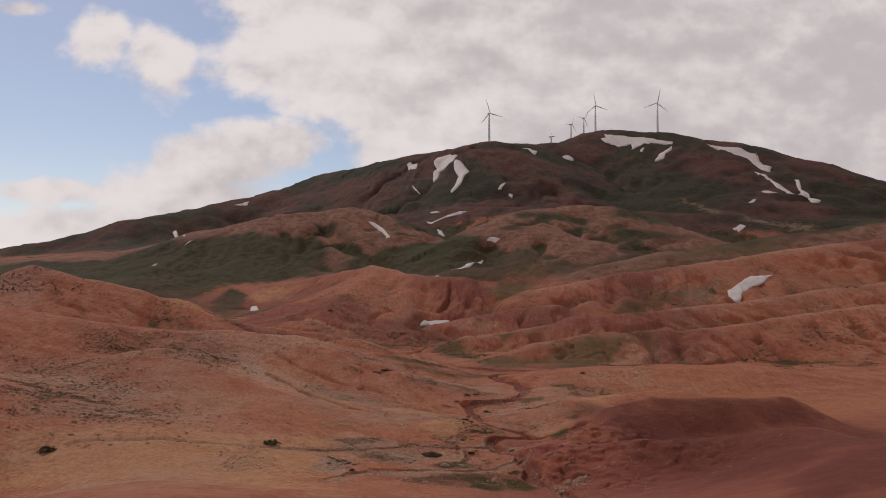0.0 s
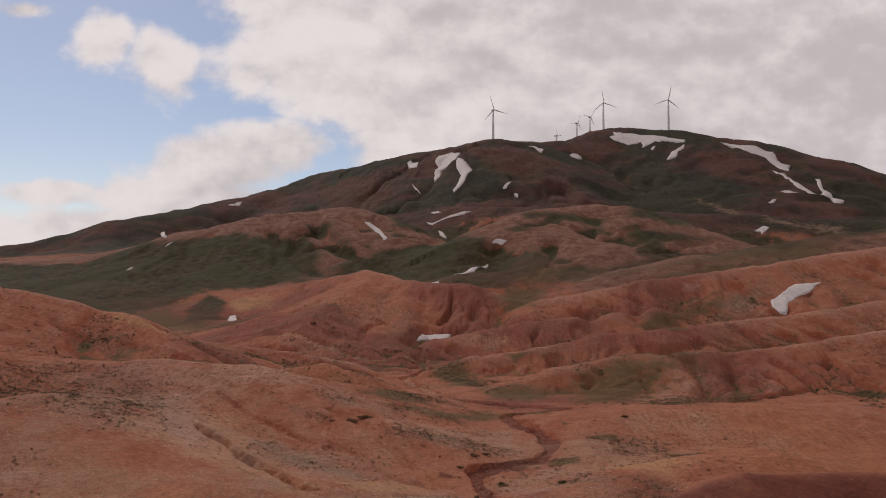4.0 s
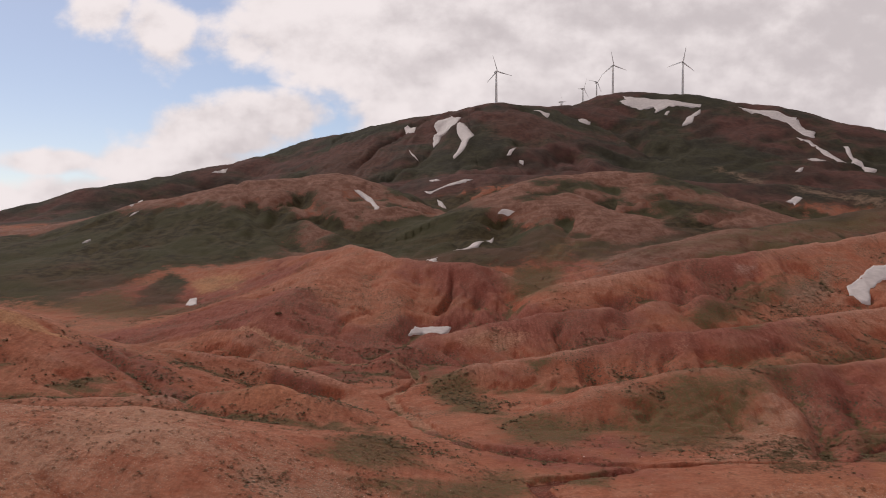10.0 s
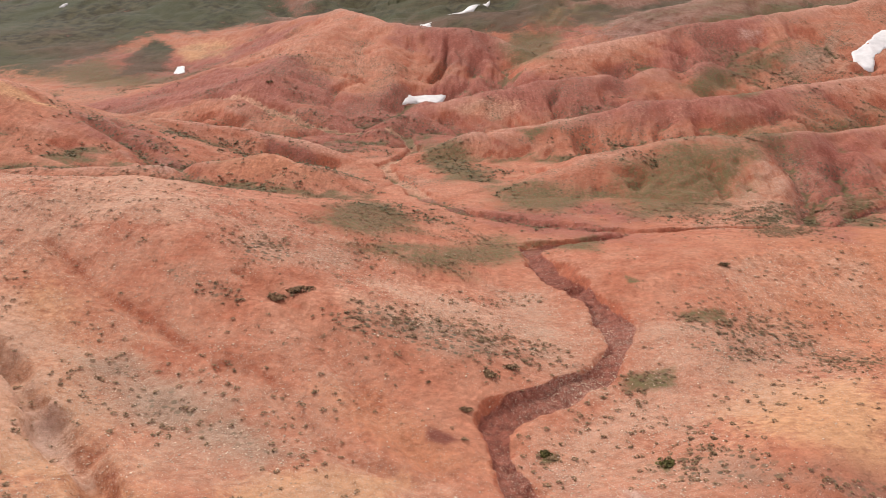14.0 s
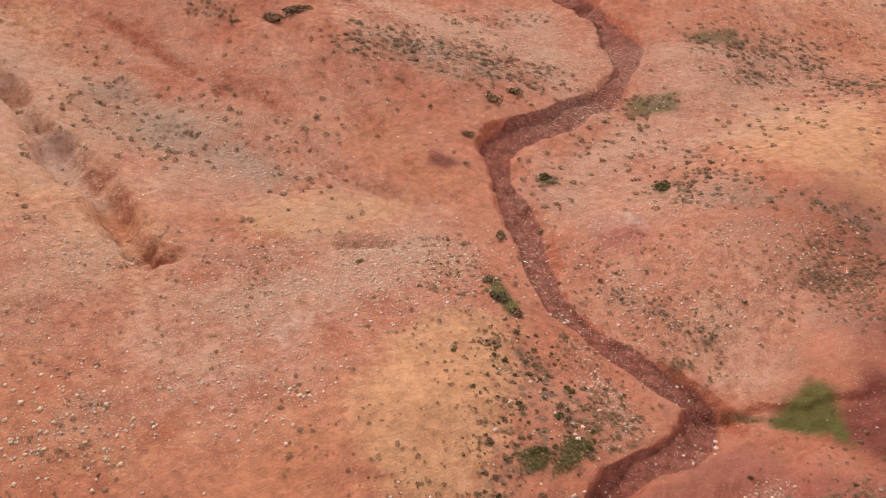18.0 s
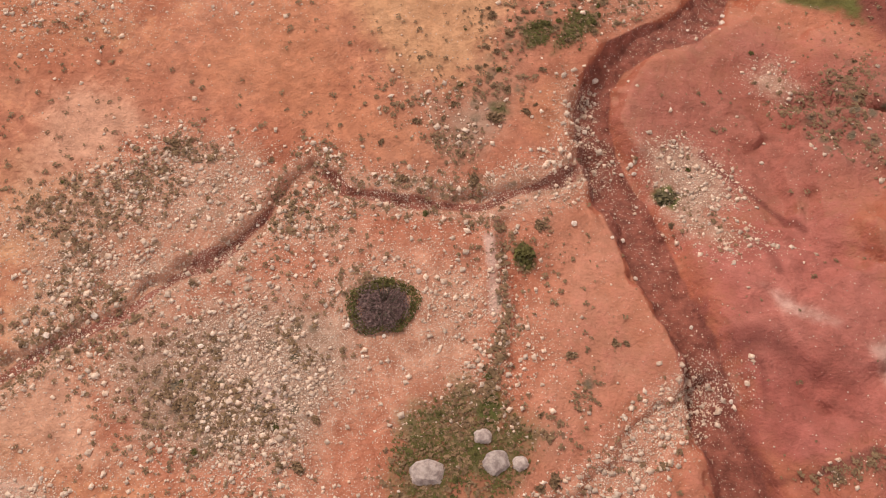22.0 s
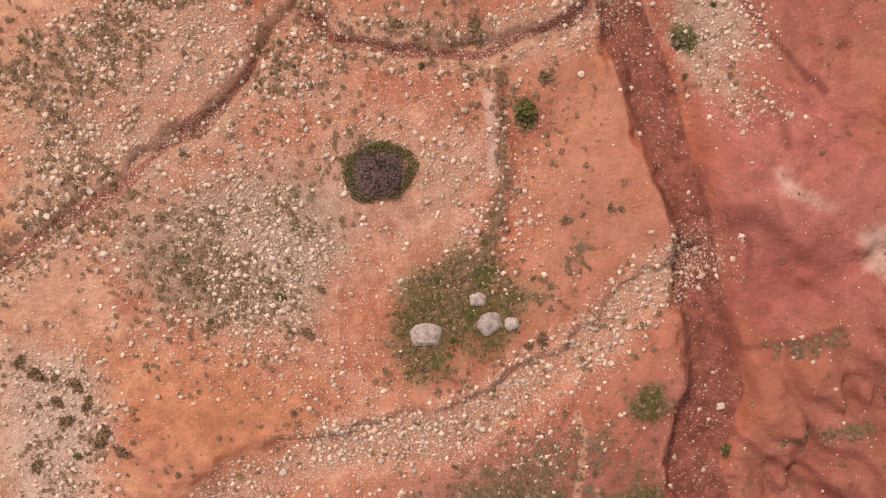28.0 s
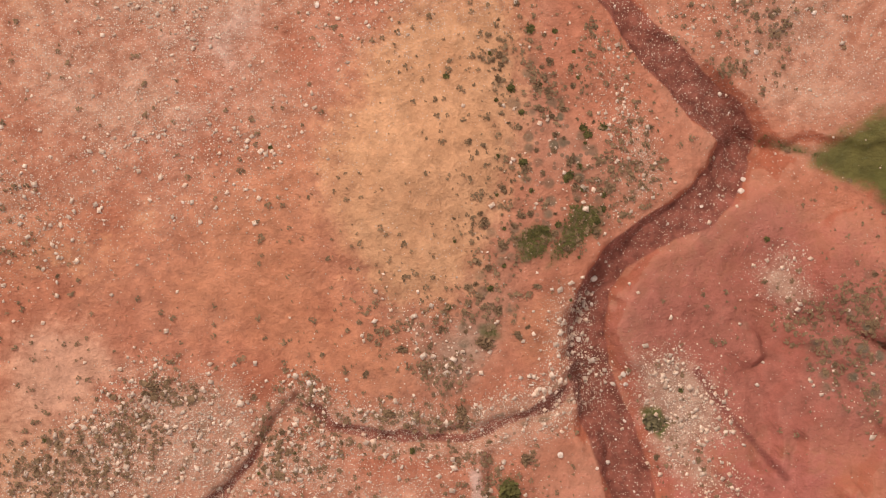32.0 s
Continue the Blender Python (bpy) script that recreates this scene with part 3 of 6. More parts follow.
# How the slopes below each crest are cut: spacing of the ravines and their depth.
CUTS = {"mountain": (85, 10), "hill_west": (52, 5.5), "hill_mid": (42, 4.2), "knoll_mid": (30, 2.6), "hill_back": (50, 4), "dome_east": (34, 4), "red_west": (22, 3.6),
        "red_east": (20, 3.4), "spur_snow": (15, 2.2), "spur_east": (15, 2.4), "spur_front": (13, 2.4), "left_far": (24, 1.1), "left_mid": (24, 0.9), "spur_mid": (14, 2), "spur_rock": (14, 1.6)}


def height(x, y):
    shape = np.shape(x)
    x, y = np.ravel(np.asarray(x, float)), np.ravel(np.asarray(y, float))
    far = step(90, 320, y)
    wx = x + far * (2.2 * fbm(x, y, 45, 3, 3)) + 0.8 * fbm(x, y, 9, 2, 5)
    wy = y + far * (2.2 * fbm(x, y, 45, 3, 7)) + 0.8 * fbm(x, y, 9, 2, 9)
    h = base_height(x, y)
    for number, (name, (line, slope, crest, foot, soft)) in enumerate(RISES.items()):
        r = segment_rise(wx, wy, line[0], line[1], slope, crest, foot)
        for p, q in zip(line[1:], line[2:]):
            r = smax(r, segment_rise(wx, wy, p, q, slope, crest, foot), 0.4 * soft)
        if name in CUTS:
            near = np.flatnonzero(r > h - 3 * soft)
            r[near] -= ravines(wx[near], wy[near], line, *CUTS[name], 100 + 7 * number)
        h = smax(h, r, soft)
    # ravines and rills that run down the slopes
    dist = np.clip((y - 130) / 500, 0, 1)
    mid, back = step(130, 190, y) * step(560, 430, y), step(430, 560, y)
    tx, ty = x + 14 * fbm(x, y, 60, 2, 61), y + 14 * fbm(x, y, 60, 2, 63)
    h = h - 0.9 * mid * creases(tx, ty, 30, 44, 0.2, 11) - 0.6 * mid * creases(tx, ty, 12, 20, 0.22, 13)
    scarred = step(16, 20, x) * step(52, 38, x) * step(45, 32, y) * step(-14, 4, y)
    h = h - 1.0 * scarred * creases(x + 0.6 * y, y, 3.4, 5.0, 0.24, 21) - 0.3 * scarred * creases(x, y + x, 1.5, 2.2, 0.3, 25)
    ledge = (h + 0.7 * fbm(x, y, 4, 3, 23)) / 1.3
    h = h + 0.6 * scarred * (np.floor(ledge) + step(0.68, 0.96, ledge % 1) - ledge)
    h = h - 3.0 * back * creases(wx, wy, 70, 150, 0.2, 15) - 2.0 * back * creases(wx, wy, 26, 70, 0.2, 17)
    slant = step(60, 85, y) * step(150, 110, y) * step(8, -10, x)
    h = h - slant * (0.3 * creases(0.7 * (wx + wy), 0.7 * (wy - wx), 5.5, 26, 0.13, 19) + 0.10 * creases(0.7 * (wx + wy), 0.7 * (wy - wx), 2.4, 12, 0.2, 33))
    h = h + dist * 1.4 * fbm(x, y, 34, 3, 27) + 0.3 * mid * fbm(x, y, 11, 4, 29)
    h = h + 0.14 * fbm(x, y, 5, 2, 31) + 0.05 * fbm(x, y, 1.2, 2, 37) * step(60, 50, y) * step(28, 22, np.abs(x - 3)) * step(-12, -4, y)
    jx, jy = x + 0.5 * fbm(x, y, 4, 3, 41), y + 0.5 * fbm(x, y, 4, 3, 43)
    for line, depth, wide in RILLS:
        near = beside(jx, jy, line, 3 * wide)
        h[near] -= depth * np.exp(-(along(jx[near], jy[near], line)[0] / wide) ** 2)
    jx, jy = x + 0.6 * (jx - x) + 0.3 * fbm(x, y, 1.3, 2, 45), y + 0.6 * (jy - y) + 0.3 * fbm(x, y, 1.3, 2, 46)
    for line, steep, deepest, lean in COURSES:
        near = beside(jx, jy, line, 12)
        u, v = x[near], y[near]
        d, side, _, wide = along(jx[near], jy[near], line)
        wide = wide * (1 + 0.5 * fbm(u, v, 7, 3, 48))
        deep = deepest * (0.9 + 0.45 * vnoise(u / 5, v / 5, 49))
        fall = np.maximum(0, d - wide) * steep * (1 + lean * side) * (1 + 0.5 * vnoise(u / 3, v / 3, 50))
        h[near] -= np.where(d < 12, smax(deep - fall, 0 * d, 0.12) - 0.015, 0)
    return h.reshape(shape)


# ---- ground sheet ----
FINE = 0.6


def graded(lo, a, b, hi, fine_lo, fine_hi, grow_lo, grow_hi):
    """Rows that lie close together from a to b and draw apart on both sides."""
    left, right = [a - fine_lo], [b]
    while left[-1] > lo:
        left.append(left[-1] - fine_lo)
        fine_lo *= grow_lo
    while right[-1] < hi:
        fine_hi *= grow_hi
        right.append(right[-1] + fine_hi)
    return np.array(left[::-1] + list(np.arange(a, b, FINE)) + right)


def ground_axes(fine=FINE):
    return graded(-2600, -32, 34, 2600, fine, fine, 1.0115, 1.0115), graded(-500, -8, 150, 4200, fine, fine, 1.03, 1.0075)

# Patches of ground cover: kind, and the outline of each on the plan.
PATCHES = []


def patch(kind, amount, *outline):
    PATCHES.append((kind, amount, outline))


# Bands of ground cover, or of shade painted dark, along a line: kind, amount, half width, line.
BANDS = []


def band(kind, amount, half, *line):
    BANDS.append((kind, amount, half, line))


patch("heath", 1, (-323.3, 641.0), (-270.5, 664.8), (-207.1, 655.3), (-154.7, 629.2), (-118.3, 646.6), (-95.4, 566.3), (-96.8, 551.7), (-141.0, 530.0), (-178.2, 481.4), (-188.1, 415.2), (-222.7, 420.4), (-285.8, 544.9))
patch("heath", 1, (-125.9, 674.3), (-105.2, 678.1), (-79.7, 627.4), (-87.8, 623.2), (-111.3, 658.7))
patch("heath", 1, (-72.9, 1015.5), (-15.7, 1002.9), (67.2, 981.4), (69.1, 836.2), (10.4, 829.0), (-20.0, 686.6), (-39.8, 695.5))
patch("grass", 1, (42.8, 514.4), (65.6, 524.2), (78.0, 509.4), (75.1, 448.9), (47.2, 452.0), (32.5, 468.0))
patch("grass", 1, (39.1, 449.6), (67.7, 441.6), (42.8, 339.5), (35.4, 361.7))
patch("heath", 1, (148.1, 589.7), (191.3, 570.9), (217.2, 565.4), (190.6, 546.2), (156.6, 534.4), (144.4, 559.4))
patch("grass", 1, (192.7, 459.7), (401.1, 728.8), (251.6, 456.9), (205.6, 446.0), (109.3, 423.2), (142.0, 432.6))
patch("heath", 1, (233.7, 1017.3), (331.6, 950.6), (334.6, 773.1), (378.6, 753.0), (319.7, 739.1), (195.8, 596.4), (157.6, 610.2))
patch("grass", 1, (70.1, 479.3), (94.5, 484.1), (101.1, 468.0), (81.1, 447.3))
patch("scrub", 1, (-61.0, 313.9), (-55.4, 332.2), (-44.4, 345.0), (-50.4, 329.7), (-56.1, 311.0))
patch("scrub", 1, (-36.8, 377.2), (-30.1, 366.4), (-26.6, 339.5), (-32.5, 334.6), (-32.0, 354.4))
patch("scrub", 1, (-20.9, 335.4), (-15.2, 339.0), (-16.9, 308.5), (-28.0, 290.9), (-36.2, 291.2), (-27.2, 303.6))
patch("heath", 1, (-161.7, 441.4), (-157.7, 480.2), (-139.0, 457.7), (-132.2, 421.5), (-155.9, 406.9))
patch("grass", 1, (-3.1, 252.7), (8.6, 233.1), (13.0, 225.4), (3.4, 204.8), (-2.6, 223.2))
patch("grass", 1, (13.9, 193.0), (24.3, 190.0), (30.0, 184.6), (39.3, 186.2), (26.5, 169.4), (14.8, 171.1))
patch("grass", 1, (39.3, 186.2), (53.4, 190.3), (71.0, 195.2), (77.5, 198.0), (67.7, 182.6), (56.5, 167.9), (44.3, 170.4), (38.6, 177.1))
patch("grass", 1, (88.0, 299.9), (106.1, 316.5), (112.3, 309.2), (99.0, 295.5))
patch("grass", 1, (102.2, 292.7), (99.4, 256.2), (92.5, 247.4), (88.3, 247.6))
patch("grass", 1, (117.8, 337.3), (146.3, 343.3), (121.7, 335.1))
patch("grass", 1, (28.9, 344.6), (36.1, 332.9), (32.4, 330.5))
patch("grass", 1, (24.9, 242.7), (35.2, 244.3), (28.4, 236.2))
patch("scrub", 1, (143.8, 343.0), (173.7, 355.1), (164.4, 326.9), (143.5, 316.3), (137.9, 329.2))
patch("grass", 1, (89.6, 178.3), (97.3, 178.8), (77.2, 141.7), (86.8, 170.4))
patch("brown", 1, (-221.9, 701.5), (-153.4, 702.3), (-93.0, 729.8), (-51.9, 727.3), (-67.1, 676.2), (-105.8, 681.4), (-140.5, 665.5), (-166.9, 625.3), (-200.5, 635.0))
patch("brown", 1, (57.8, 594.7), (129.7, 849.0), (205.0, 950.5), (173.5, 621.1), (182.1, 579.4), (126.6, 567.3), (66.7, 564.7))
patch("brown", 1, (110.8, 429.2), (184.0, 517.0), (192.7, 459.7), (157.1, 432.5), (123.5, 421.2))
patch("brown", 1, (64.8, 517.4), (111.1, 530.9), (116.2, 490.3), (90.1, 430.7), (76.6, 458.3))
patch("brown", 1, (99.0, 1024.8), (170.8, 1069.7), (222.2, 1064.3), (150.4, 985.3), (95.4, 987.7))
patch("red", 1, (-192.7, 1233.4), (-119.7, 1195.6), (-62.1, 1073.1), (-84.1, 981.2), (-113.1, 728.0))
patch("red", 1, (54.8, 1156.3), (138.2, 1174.5), (181.7, 1137.2), (131.0, 1050.8), (72.4, 1056.3))
patch("red", 1, (-8.0, 385.7), (19.4, 467.8), (30.5, 363.8), (24.0, 342.6), (5.0, 347.5), (-5.0, 363.5))
patch("red", 1, (64.5, 329.2), (76.8, 333.1), (72.4, 304.5), (62.1, 295.9))
patch("red", 1, (120.6, 411.4), (161.3, 419.9), (129.4, 337.0), (105.9, 329.7), (99.8, 348.4))
patch("red", 1, (80.8, 206.2), (116.5, 211.8), (97.3, 177.1), (65.3, 129.6), (85.9, 186.5))
patch("red", 1, (55.3, 292.5), (95.7, 291.8), (111.9, 258.4), (103.6, 239.4), (61.2, 236.1), (44.7, 244.8))
patch("yellow", 1, (-112.2, 207.3), (-104.8, 210.0), (-91.4, 209.7), (-103.6, 202.1), (-108.4, 200.5))
patch("yellow", 1, (-140.8, 463.4), (-126.1, 475.0), (-117.5, 443.2), (-127.1, 433.7))
patch("red", 1, (-87.6, 218.4), (-73.4, 221.4), (-49.6, 176.5), (-64.8, 196.2), (-78.8, 207.6))
patch("red", 1, (-47.7, 230.9), (-30.3, 221.9), (-33.1, 220.1), (-44.7, 224.2))
patch("grass", 1, (-4.1, 121.5), (5.8, 139.2), (16.9, 143.4), (14.7, 132.0), (5.8, 125.7), (4.7, 119.2), (0.1, 119.4))
patch("grass", 1, (-18.6, 130.1), (-14.0, 167.2), (-6.5, 156.0), (-2.1, 148.5), (-7.5, 137.3), (-12.6, 131.9))
patch("grass", 1, (-12.9, 122.1), (-5.2, 127.8), (3.8, 135.6), (-4.9, 121.6))
patch("grass", 1, (17.9, 143.3), (29.5, 147.0), (27.1, 129.8), (19.7, 141.3))
patch("scrub", 1, (-10.1, 93.6), (-5.4, 102.3), (0.3, 99.0), (9.9, 97.2), (16.7, 96.4), (9.3, 89.7), (1.6, 88.6), (-8.5, 90.2))
patch("scrub", 1, (-26.5, 109.1), (-20.2, 114.9), (-15.4, 113.2), (-22.6, 104.4))
patch("scrub", 1, (-34.1, 102.4), (-28.7, 100.7), (-22.6, 97.4), (-20.7, 94.7), (-27.2, 97.3))
patch("grass", 1, (32.4, 103.9), (38.9, 105.6), (38.4, 102.0), (32.4, 101.2))
patch("grass", 1, (28.1, 117.7), (30.1, 114.2), (28.1, 114.0))
patch("scrub", 1, (30.4, 94.5), (37.4, 97.0), (42.2, 92.2), (34.0, 91.1))
patch("scrub", 1, (38.2, 99.5), (45.4, 99.8), (53.9, 94.3), (50.5, 88.0), (46.5, 94.9), (38.5, 96.3))
patch("scrub", 1, (66.9, 173.8), (74.4, 168.3), (62.6, 131.1), (54.3, 132.9), (59.1, 152.7))
patch("red", 1, (84.6, 201.7), (90.8, 197.7), (78.5, 157.3), (65.7, 135.6), (84.3, 193.1))
patch("gravel", 1, (9.9, 116.9), (16.3, 115.3), (18.4, 102.8), (19.1, 98.1), (12.6, 96.9), (6.5, 99.0))
patch("scrub", 1, (-97.8, 95.5), (-76.0, 104.0), (-53.7, 88.0), (-55.2, 66.1), (-70.7, 65.3), (-89.4, 80.4))
patch("scrub", 1, (-106.8, 66.9), (-79.3, 66.6), (-66.1, 49.3), (-63.5, 15.1), (-76.2, 10.7))
patch("pale", 1, (-99.0, 52.6), (-79.7, 52.0), (-63.4, 45.4), (-76.2, 44.0), (-90.8, 37.5))
patch("yellow", 1, (-56.6, 73.2), (-43.8, 94.6), (-31.2, 73.5), (-20.2, 50.8), (-38.0, 65.2), (-51.6, 65.0))
patch("yellow", 1, (-70.9, 1.0), (-48.0, 13.8), (-19.6, 25.9), (-15.7, -27.6), (-61.7, -15.8))
patch("red", 1, (16.1, 16.1), (35.8, 31.5), (108.7, 68.1), (43.2, -50.8), (9.9, -8.9))
patch("pale", 1, (326.7, 965.4), (356.7, 912.7), (348.8, 780.5), (403.0, 739.7), (397.3, 729.3), (345.7, 773.7), (351.4, 899.1))
patch("pale", 1, (-58.0, 86.5), (-52.8, 98.8), (-38.2, 85.2), (-33.2, 69.2), (-39.1, 59.1), (-46.8, 62.9))
patch("pale", 1, (-88.5, 50.2), (-77.3, 48.4), (-67.2, 43.4), (-77.0, 41.0), (-84.6, 43.1))
patch("scrub", 1, (-99.3, 70.0), (-83.1, 68.1), (-78.2, 55.0), (-91.9, 56.4))
patch("scrub", 1, (-81.7, 37.8), (-68.8, 42.1), (-56.9, 28.8), (-64.0, 15.3), (-68.2, 13.0))
patch("red", 1, (-73.7, 107.9), (-68.4, 116.0), (-54.5, 94.1), (-55.4, 77.3))
patch("brown", 1, (80, 390), (150, 405), (300, 440), (420, 520), (420, 640), (200, 620), (95, 520))
patch("heath", 1, (180, 470), (260, 480), (420, 560), (520, 600), (520, 700), (380, 620), (240, 540), (170, 510))
patch("heath", 1, (-110, 530), (-50, 520), (5, 455), (40, 450), (75, 500), (40, 560), (10, 620), (-60, 600))
patch("heath", 1, (-420, 650), (-300, 640), (-200, 632), (-120, 620), (-95, 560), (-90, 505), (-130, 508), (-165, 498), (-190, 440), (-260, 400), (-340, 450))
patch("grass", 1, (-210, 420), (-175, 450), (-150, 420), (-110, 395), (-150, 380))
patch("grass", 1, (110, 400), (170, 430), (230, 440), (300, 440), (300, 400), (200, 395))

# the terrace, the mound and the gullies below
patch("grey", 0.9, (-15.2, 19.4), (-13.7, 20.2), (-11.3, 21.1), (-8.0, 22.0), (-5.0, 21.7), (-3.3, 20.1), (-3.3, 17.5), (-4.8, 15.5), (-6.2, 13.8), (-8.7, 13.5), (-10.7, 13.2), (-12.9, 13.8), (-14.3, 15.5), (-15.2, 17.4))
patch("scrub", 0.8, (-13.1, 18.3), (-9.5, 19.4), (-5.5, 21.2), (-3.6, 19.5), (-3.9, 17.5), (-5.1, 15.8), (-6.8, 14.1), (-9.6, 13.5), (-12.6, 14.1), (-13.4, 16.0))
patch("gravel", 0.8, (-15.2, 19.4), (-11.3, 21.1), (-8.0, 22.2), (-3.8, 24.8), (4.1, 25.0), (4.2, 19.6), (3.6, 17.6), (0.7, 17.0), (-1.3, 14.7), (-2.8, 12.3), (-2.8, 10.0), (-3.9, 11.2), (-8.2, 12.6), (-12.9, 13.8), (-15.2, 17.4))
patch("white", 0.8, (-8.1, 17.2), (-7.0, 17.5), (-6.2, 16.4), (-5.9, 15.2), (-7.1, 15.2), (-7.6, 15.8))
patch("gravel", 0.85, (-19.8, 24.4), (-8.2, 24.7), (-12.2, 21.6), (-15.5, 19.7), (-17.8, 18.2), (-20.3, 16.8))
patch("scrub", 0.55, (-19.8, 24.4), (-8.8, 24.7), (-12.8, 21.6), (-15.8, 19.9), (-18.0, 20.4), (-20.2, 19.0))
patch("pale", 0.8, (-20.3, 16.3), (-18.0, 18.0), (-16.0, 18.4), (-15.0, 16.3), (-13.7, 13.5), (-11.0, 12.6), (-14.3, 12.4), (-16.2, 12.9), (-18.8, 13.5), (-20.4, 13.8))
patch("orange", 0.9, (-15.9, 12.7), (-13.7, 13.5), (-11.0, 12.6), (-7.6, 11.8), (-4.2, 10.6), (-2.8, 9.3), (-3.4, 8.4), (-5.1, 7.6), (-7.2, 6.4), (-9.5, 5.6), (-11.7, 6.2), (-13.8, 7.8), (-15.4, 10.1))
patch("raw", 0.9, (-5.4, 9.5), (-3.6, 10.3), (-2.8, 9.3), (-4.1, 8.7))
patch("raw", 1.0, (-9.2, 6.1), (-6.9, 7.4), (-5.6, 7.9), (-5.4, 7.4), (-7.5, 6.0), (-9.3, 5.5))
patch("white", 0.7, (-20.5, 13.0), (-17.8, 12.7), (-16.2, 11.3), (-15.4, 9.0), (-14.9, 7.2), (-16.1, 5.5), (-16.1, 2.6), (-15.5, -0.5), (-20.8, -0.2))
patch("gravel", 0.95, (-20.4, 13.5), (-17.8, 13.0), (-16.2, 11.5), (-15.1, 9.0), (-14.9, 7.2), (-15.8, 5.5), (-16.1, 2.6), (-14.9, -0.5), (-20.8, -0.2))
patch("red", 0.55, (-9.2, 2.9), (-5.2, 4.9), (0.7, 6.3), (2.8, 6.4), (2.5, 4.0), (-1.0, 2.3), (-3.9, 0.9), (-5.1, -0.6), (-14.1, -0.6), (-11.8, 2.1))
patch("gravel", 0.6, (-10.4, 2.6), (-5.2, 4.9), (-1.0, 3.5), (-3.3, 1.2), (-6.2, -0.6), (-12.7, -0.6))
patch("scrub", 0.85, (-3.9, -0.7), (-3.3, 1.8), (-1.0, 4.1), (2.8, 5.8), (4.9, 7.0), (7.8, 8.5), (10.5, 7.9), (10.8, 6.4), (12.8, 5.4), (14.0, 3.9), (15.0, -1.0))
patch("grey", 0.6, (-2.7, 0.2), (-0.4, 3.8), (3.7, 6.1), (7.8, 8.2), (10.2, 7.6), (9.1, 4.9), (4.9, 5.2), (2.5, 4.0), (2.0, 0.4))
patch("grass", 1, (2.8, 4.0), (4.9, 4.9), (7.9, 4.6), (8.2, 1.9), (9.7, 0.7), (9.7, -0.8), (5.0, -0.9), (3.5, 1.0))
patch("lush", 0.7, (6.4, 1.6), (9.4, 1.3), (9.7, 0.1), (6.8, -0.2))
patch("grass", 1, (9.7, 4.1), (13.4, 5.1), (14.6, 2.7), (15.0, -0.3), (14.1, -1.1), (10.6, -0.8), (10.3, 1.7))
band("pale", 0.9, 0.22, (8.6, 8.8), (9.0, 7.6), (8.8, 5.2), (8.3, 2.2))
band("pale", 0.8, 0.2, (9.7, 4.6), (10.2, 1.7), (10.5, -0.1))
patch("grass", 0.9, (11.3, 9.2), (12.1, 10.4), (13.3, 10.4), (13.6, 8.9), (12.8, 8.0), (11.6, 8.3))
patch("grass", 0.95, (-1.3, 14.4), (0.1, 16.4), (1.9, 17.3), (3.9, 17.6), (4.8, 16.4), (6.0, 15.3), (5.7, 12.9), (5.5, 11.1), (3.7, 10.8), (2.5, 12.3), (1.9, 10.2), (-0.4, 10.3), (-1.3, 12.3))
patch("lush", 1, (2.6, 13.6), (3.0, 15.5), (3.5, 17.3), (4.3, 17.1), (4.5, 16.1), (3.6, 15.0), (3.1, 13.7))
patch("scrub", 0.8, (7.7, 16.4), (8.7, 18.3), (9.1, 17.3), (8.3, 15.6))
patch("scrub", 0.8, (6.1, 15.1), (7.4, 15.6), (7.7, 14.4), (6.3, 13.2))
patch("rose", 1, (14.7, 23.4), (17.0, 26.4), (22.2, 26.1), (22.7, 13.9), (19.6, 13.8), (17.3, 12.5), (15.8, 13.6), (15.3, 17.9))
patch("dark", 0.75, (15.2, 20.0), (17.2, 20.1), (18.4, 18.7), (18.4, 17.6), (16.8, 18.5), (15.3, 18.2))
patch("dark", 0.6, (15.3, 16.5), (16.4, 16.2), (16.8, 14.6), (15.5, 14.6))
patch("red", 0.8, (16.8, 15.6), (19.0, 15.4), (21.1, 14.4), (18.6, 12.7), (16.9, 13.5))
patch("white", 0.75, (17.3, 22.1), (18.9, 20.9), (20.2, 19.8), (19.1, 19.8), (18.1, 20.3))
patch("white", 0.8, (21.4, 18.7), (23.2, 19.2), (23.4, 15.8), (22.1, 16.6))
patch("red", 0.35, (16.4, 12.2), (22.4, 12.9), (24.2, 5.5), (19.9, 5.3), (17.5, 7.7))
patch("dark", 0.7, (20.4, 5.1), (23.4, 5.7), (23.8, 3.6), (21.8, 3.8))
patch("scrub", 0.9, (18.1, 12.9), (21.1, 14.0), (21.4, 13.0), (19.0, 12.2))
patch("scrub", 0.8, (19.1, 7.2), (20.8, 8.3), (23.4, 8.9), (23.5, 8.4), (20.8, 7.5))
patch("gravel", 0.7, (17.9, 1.6), (23.8, 3.6), (23.6, 0.3), (18.2, -0.9))
patch("scrub", 0.6, (18.9, 2.3), (23.9, 3.2), (23.6, 0.3), (20.0, -0.3))
band("scrub", 1, 0.25, (4.5, 23.3), (4.5, 21.3), (4.3, 19.3), (3.8, 17.5))
patch("yellow", 1, (-3.5, 44.5), (-2.4, 48.1), (-0.6, 50.2), (1.2, 51.0), (5.5, 51.3), (6.4, 49.4), (6.1, 47.2), (5.4, 44.9), (5.8, 41.9), (5.5, 40.1), (4.3, 38.9), (3.7, 36.5), (1.9, 34.7), (-0.5, 35.0), (-2.3, 36.5), (-3.2, 38.8), (-3.8, 41.8))
patch("orange", 0.7, (1.1, 44.3), (2.4, 45.4), (4.4, 45.9), (3.9, 43.8), (2.4, 42.7), (1.7, 41.8))
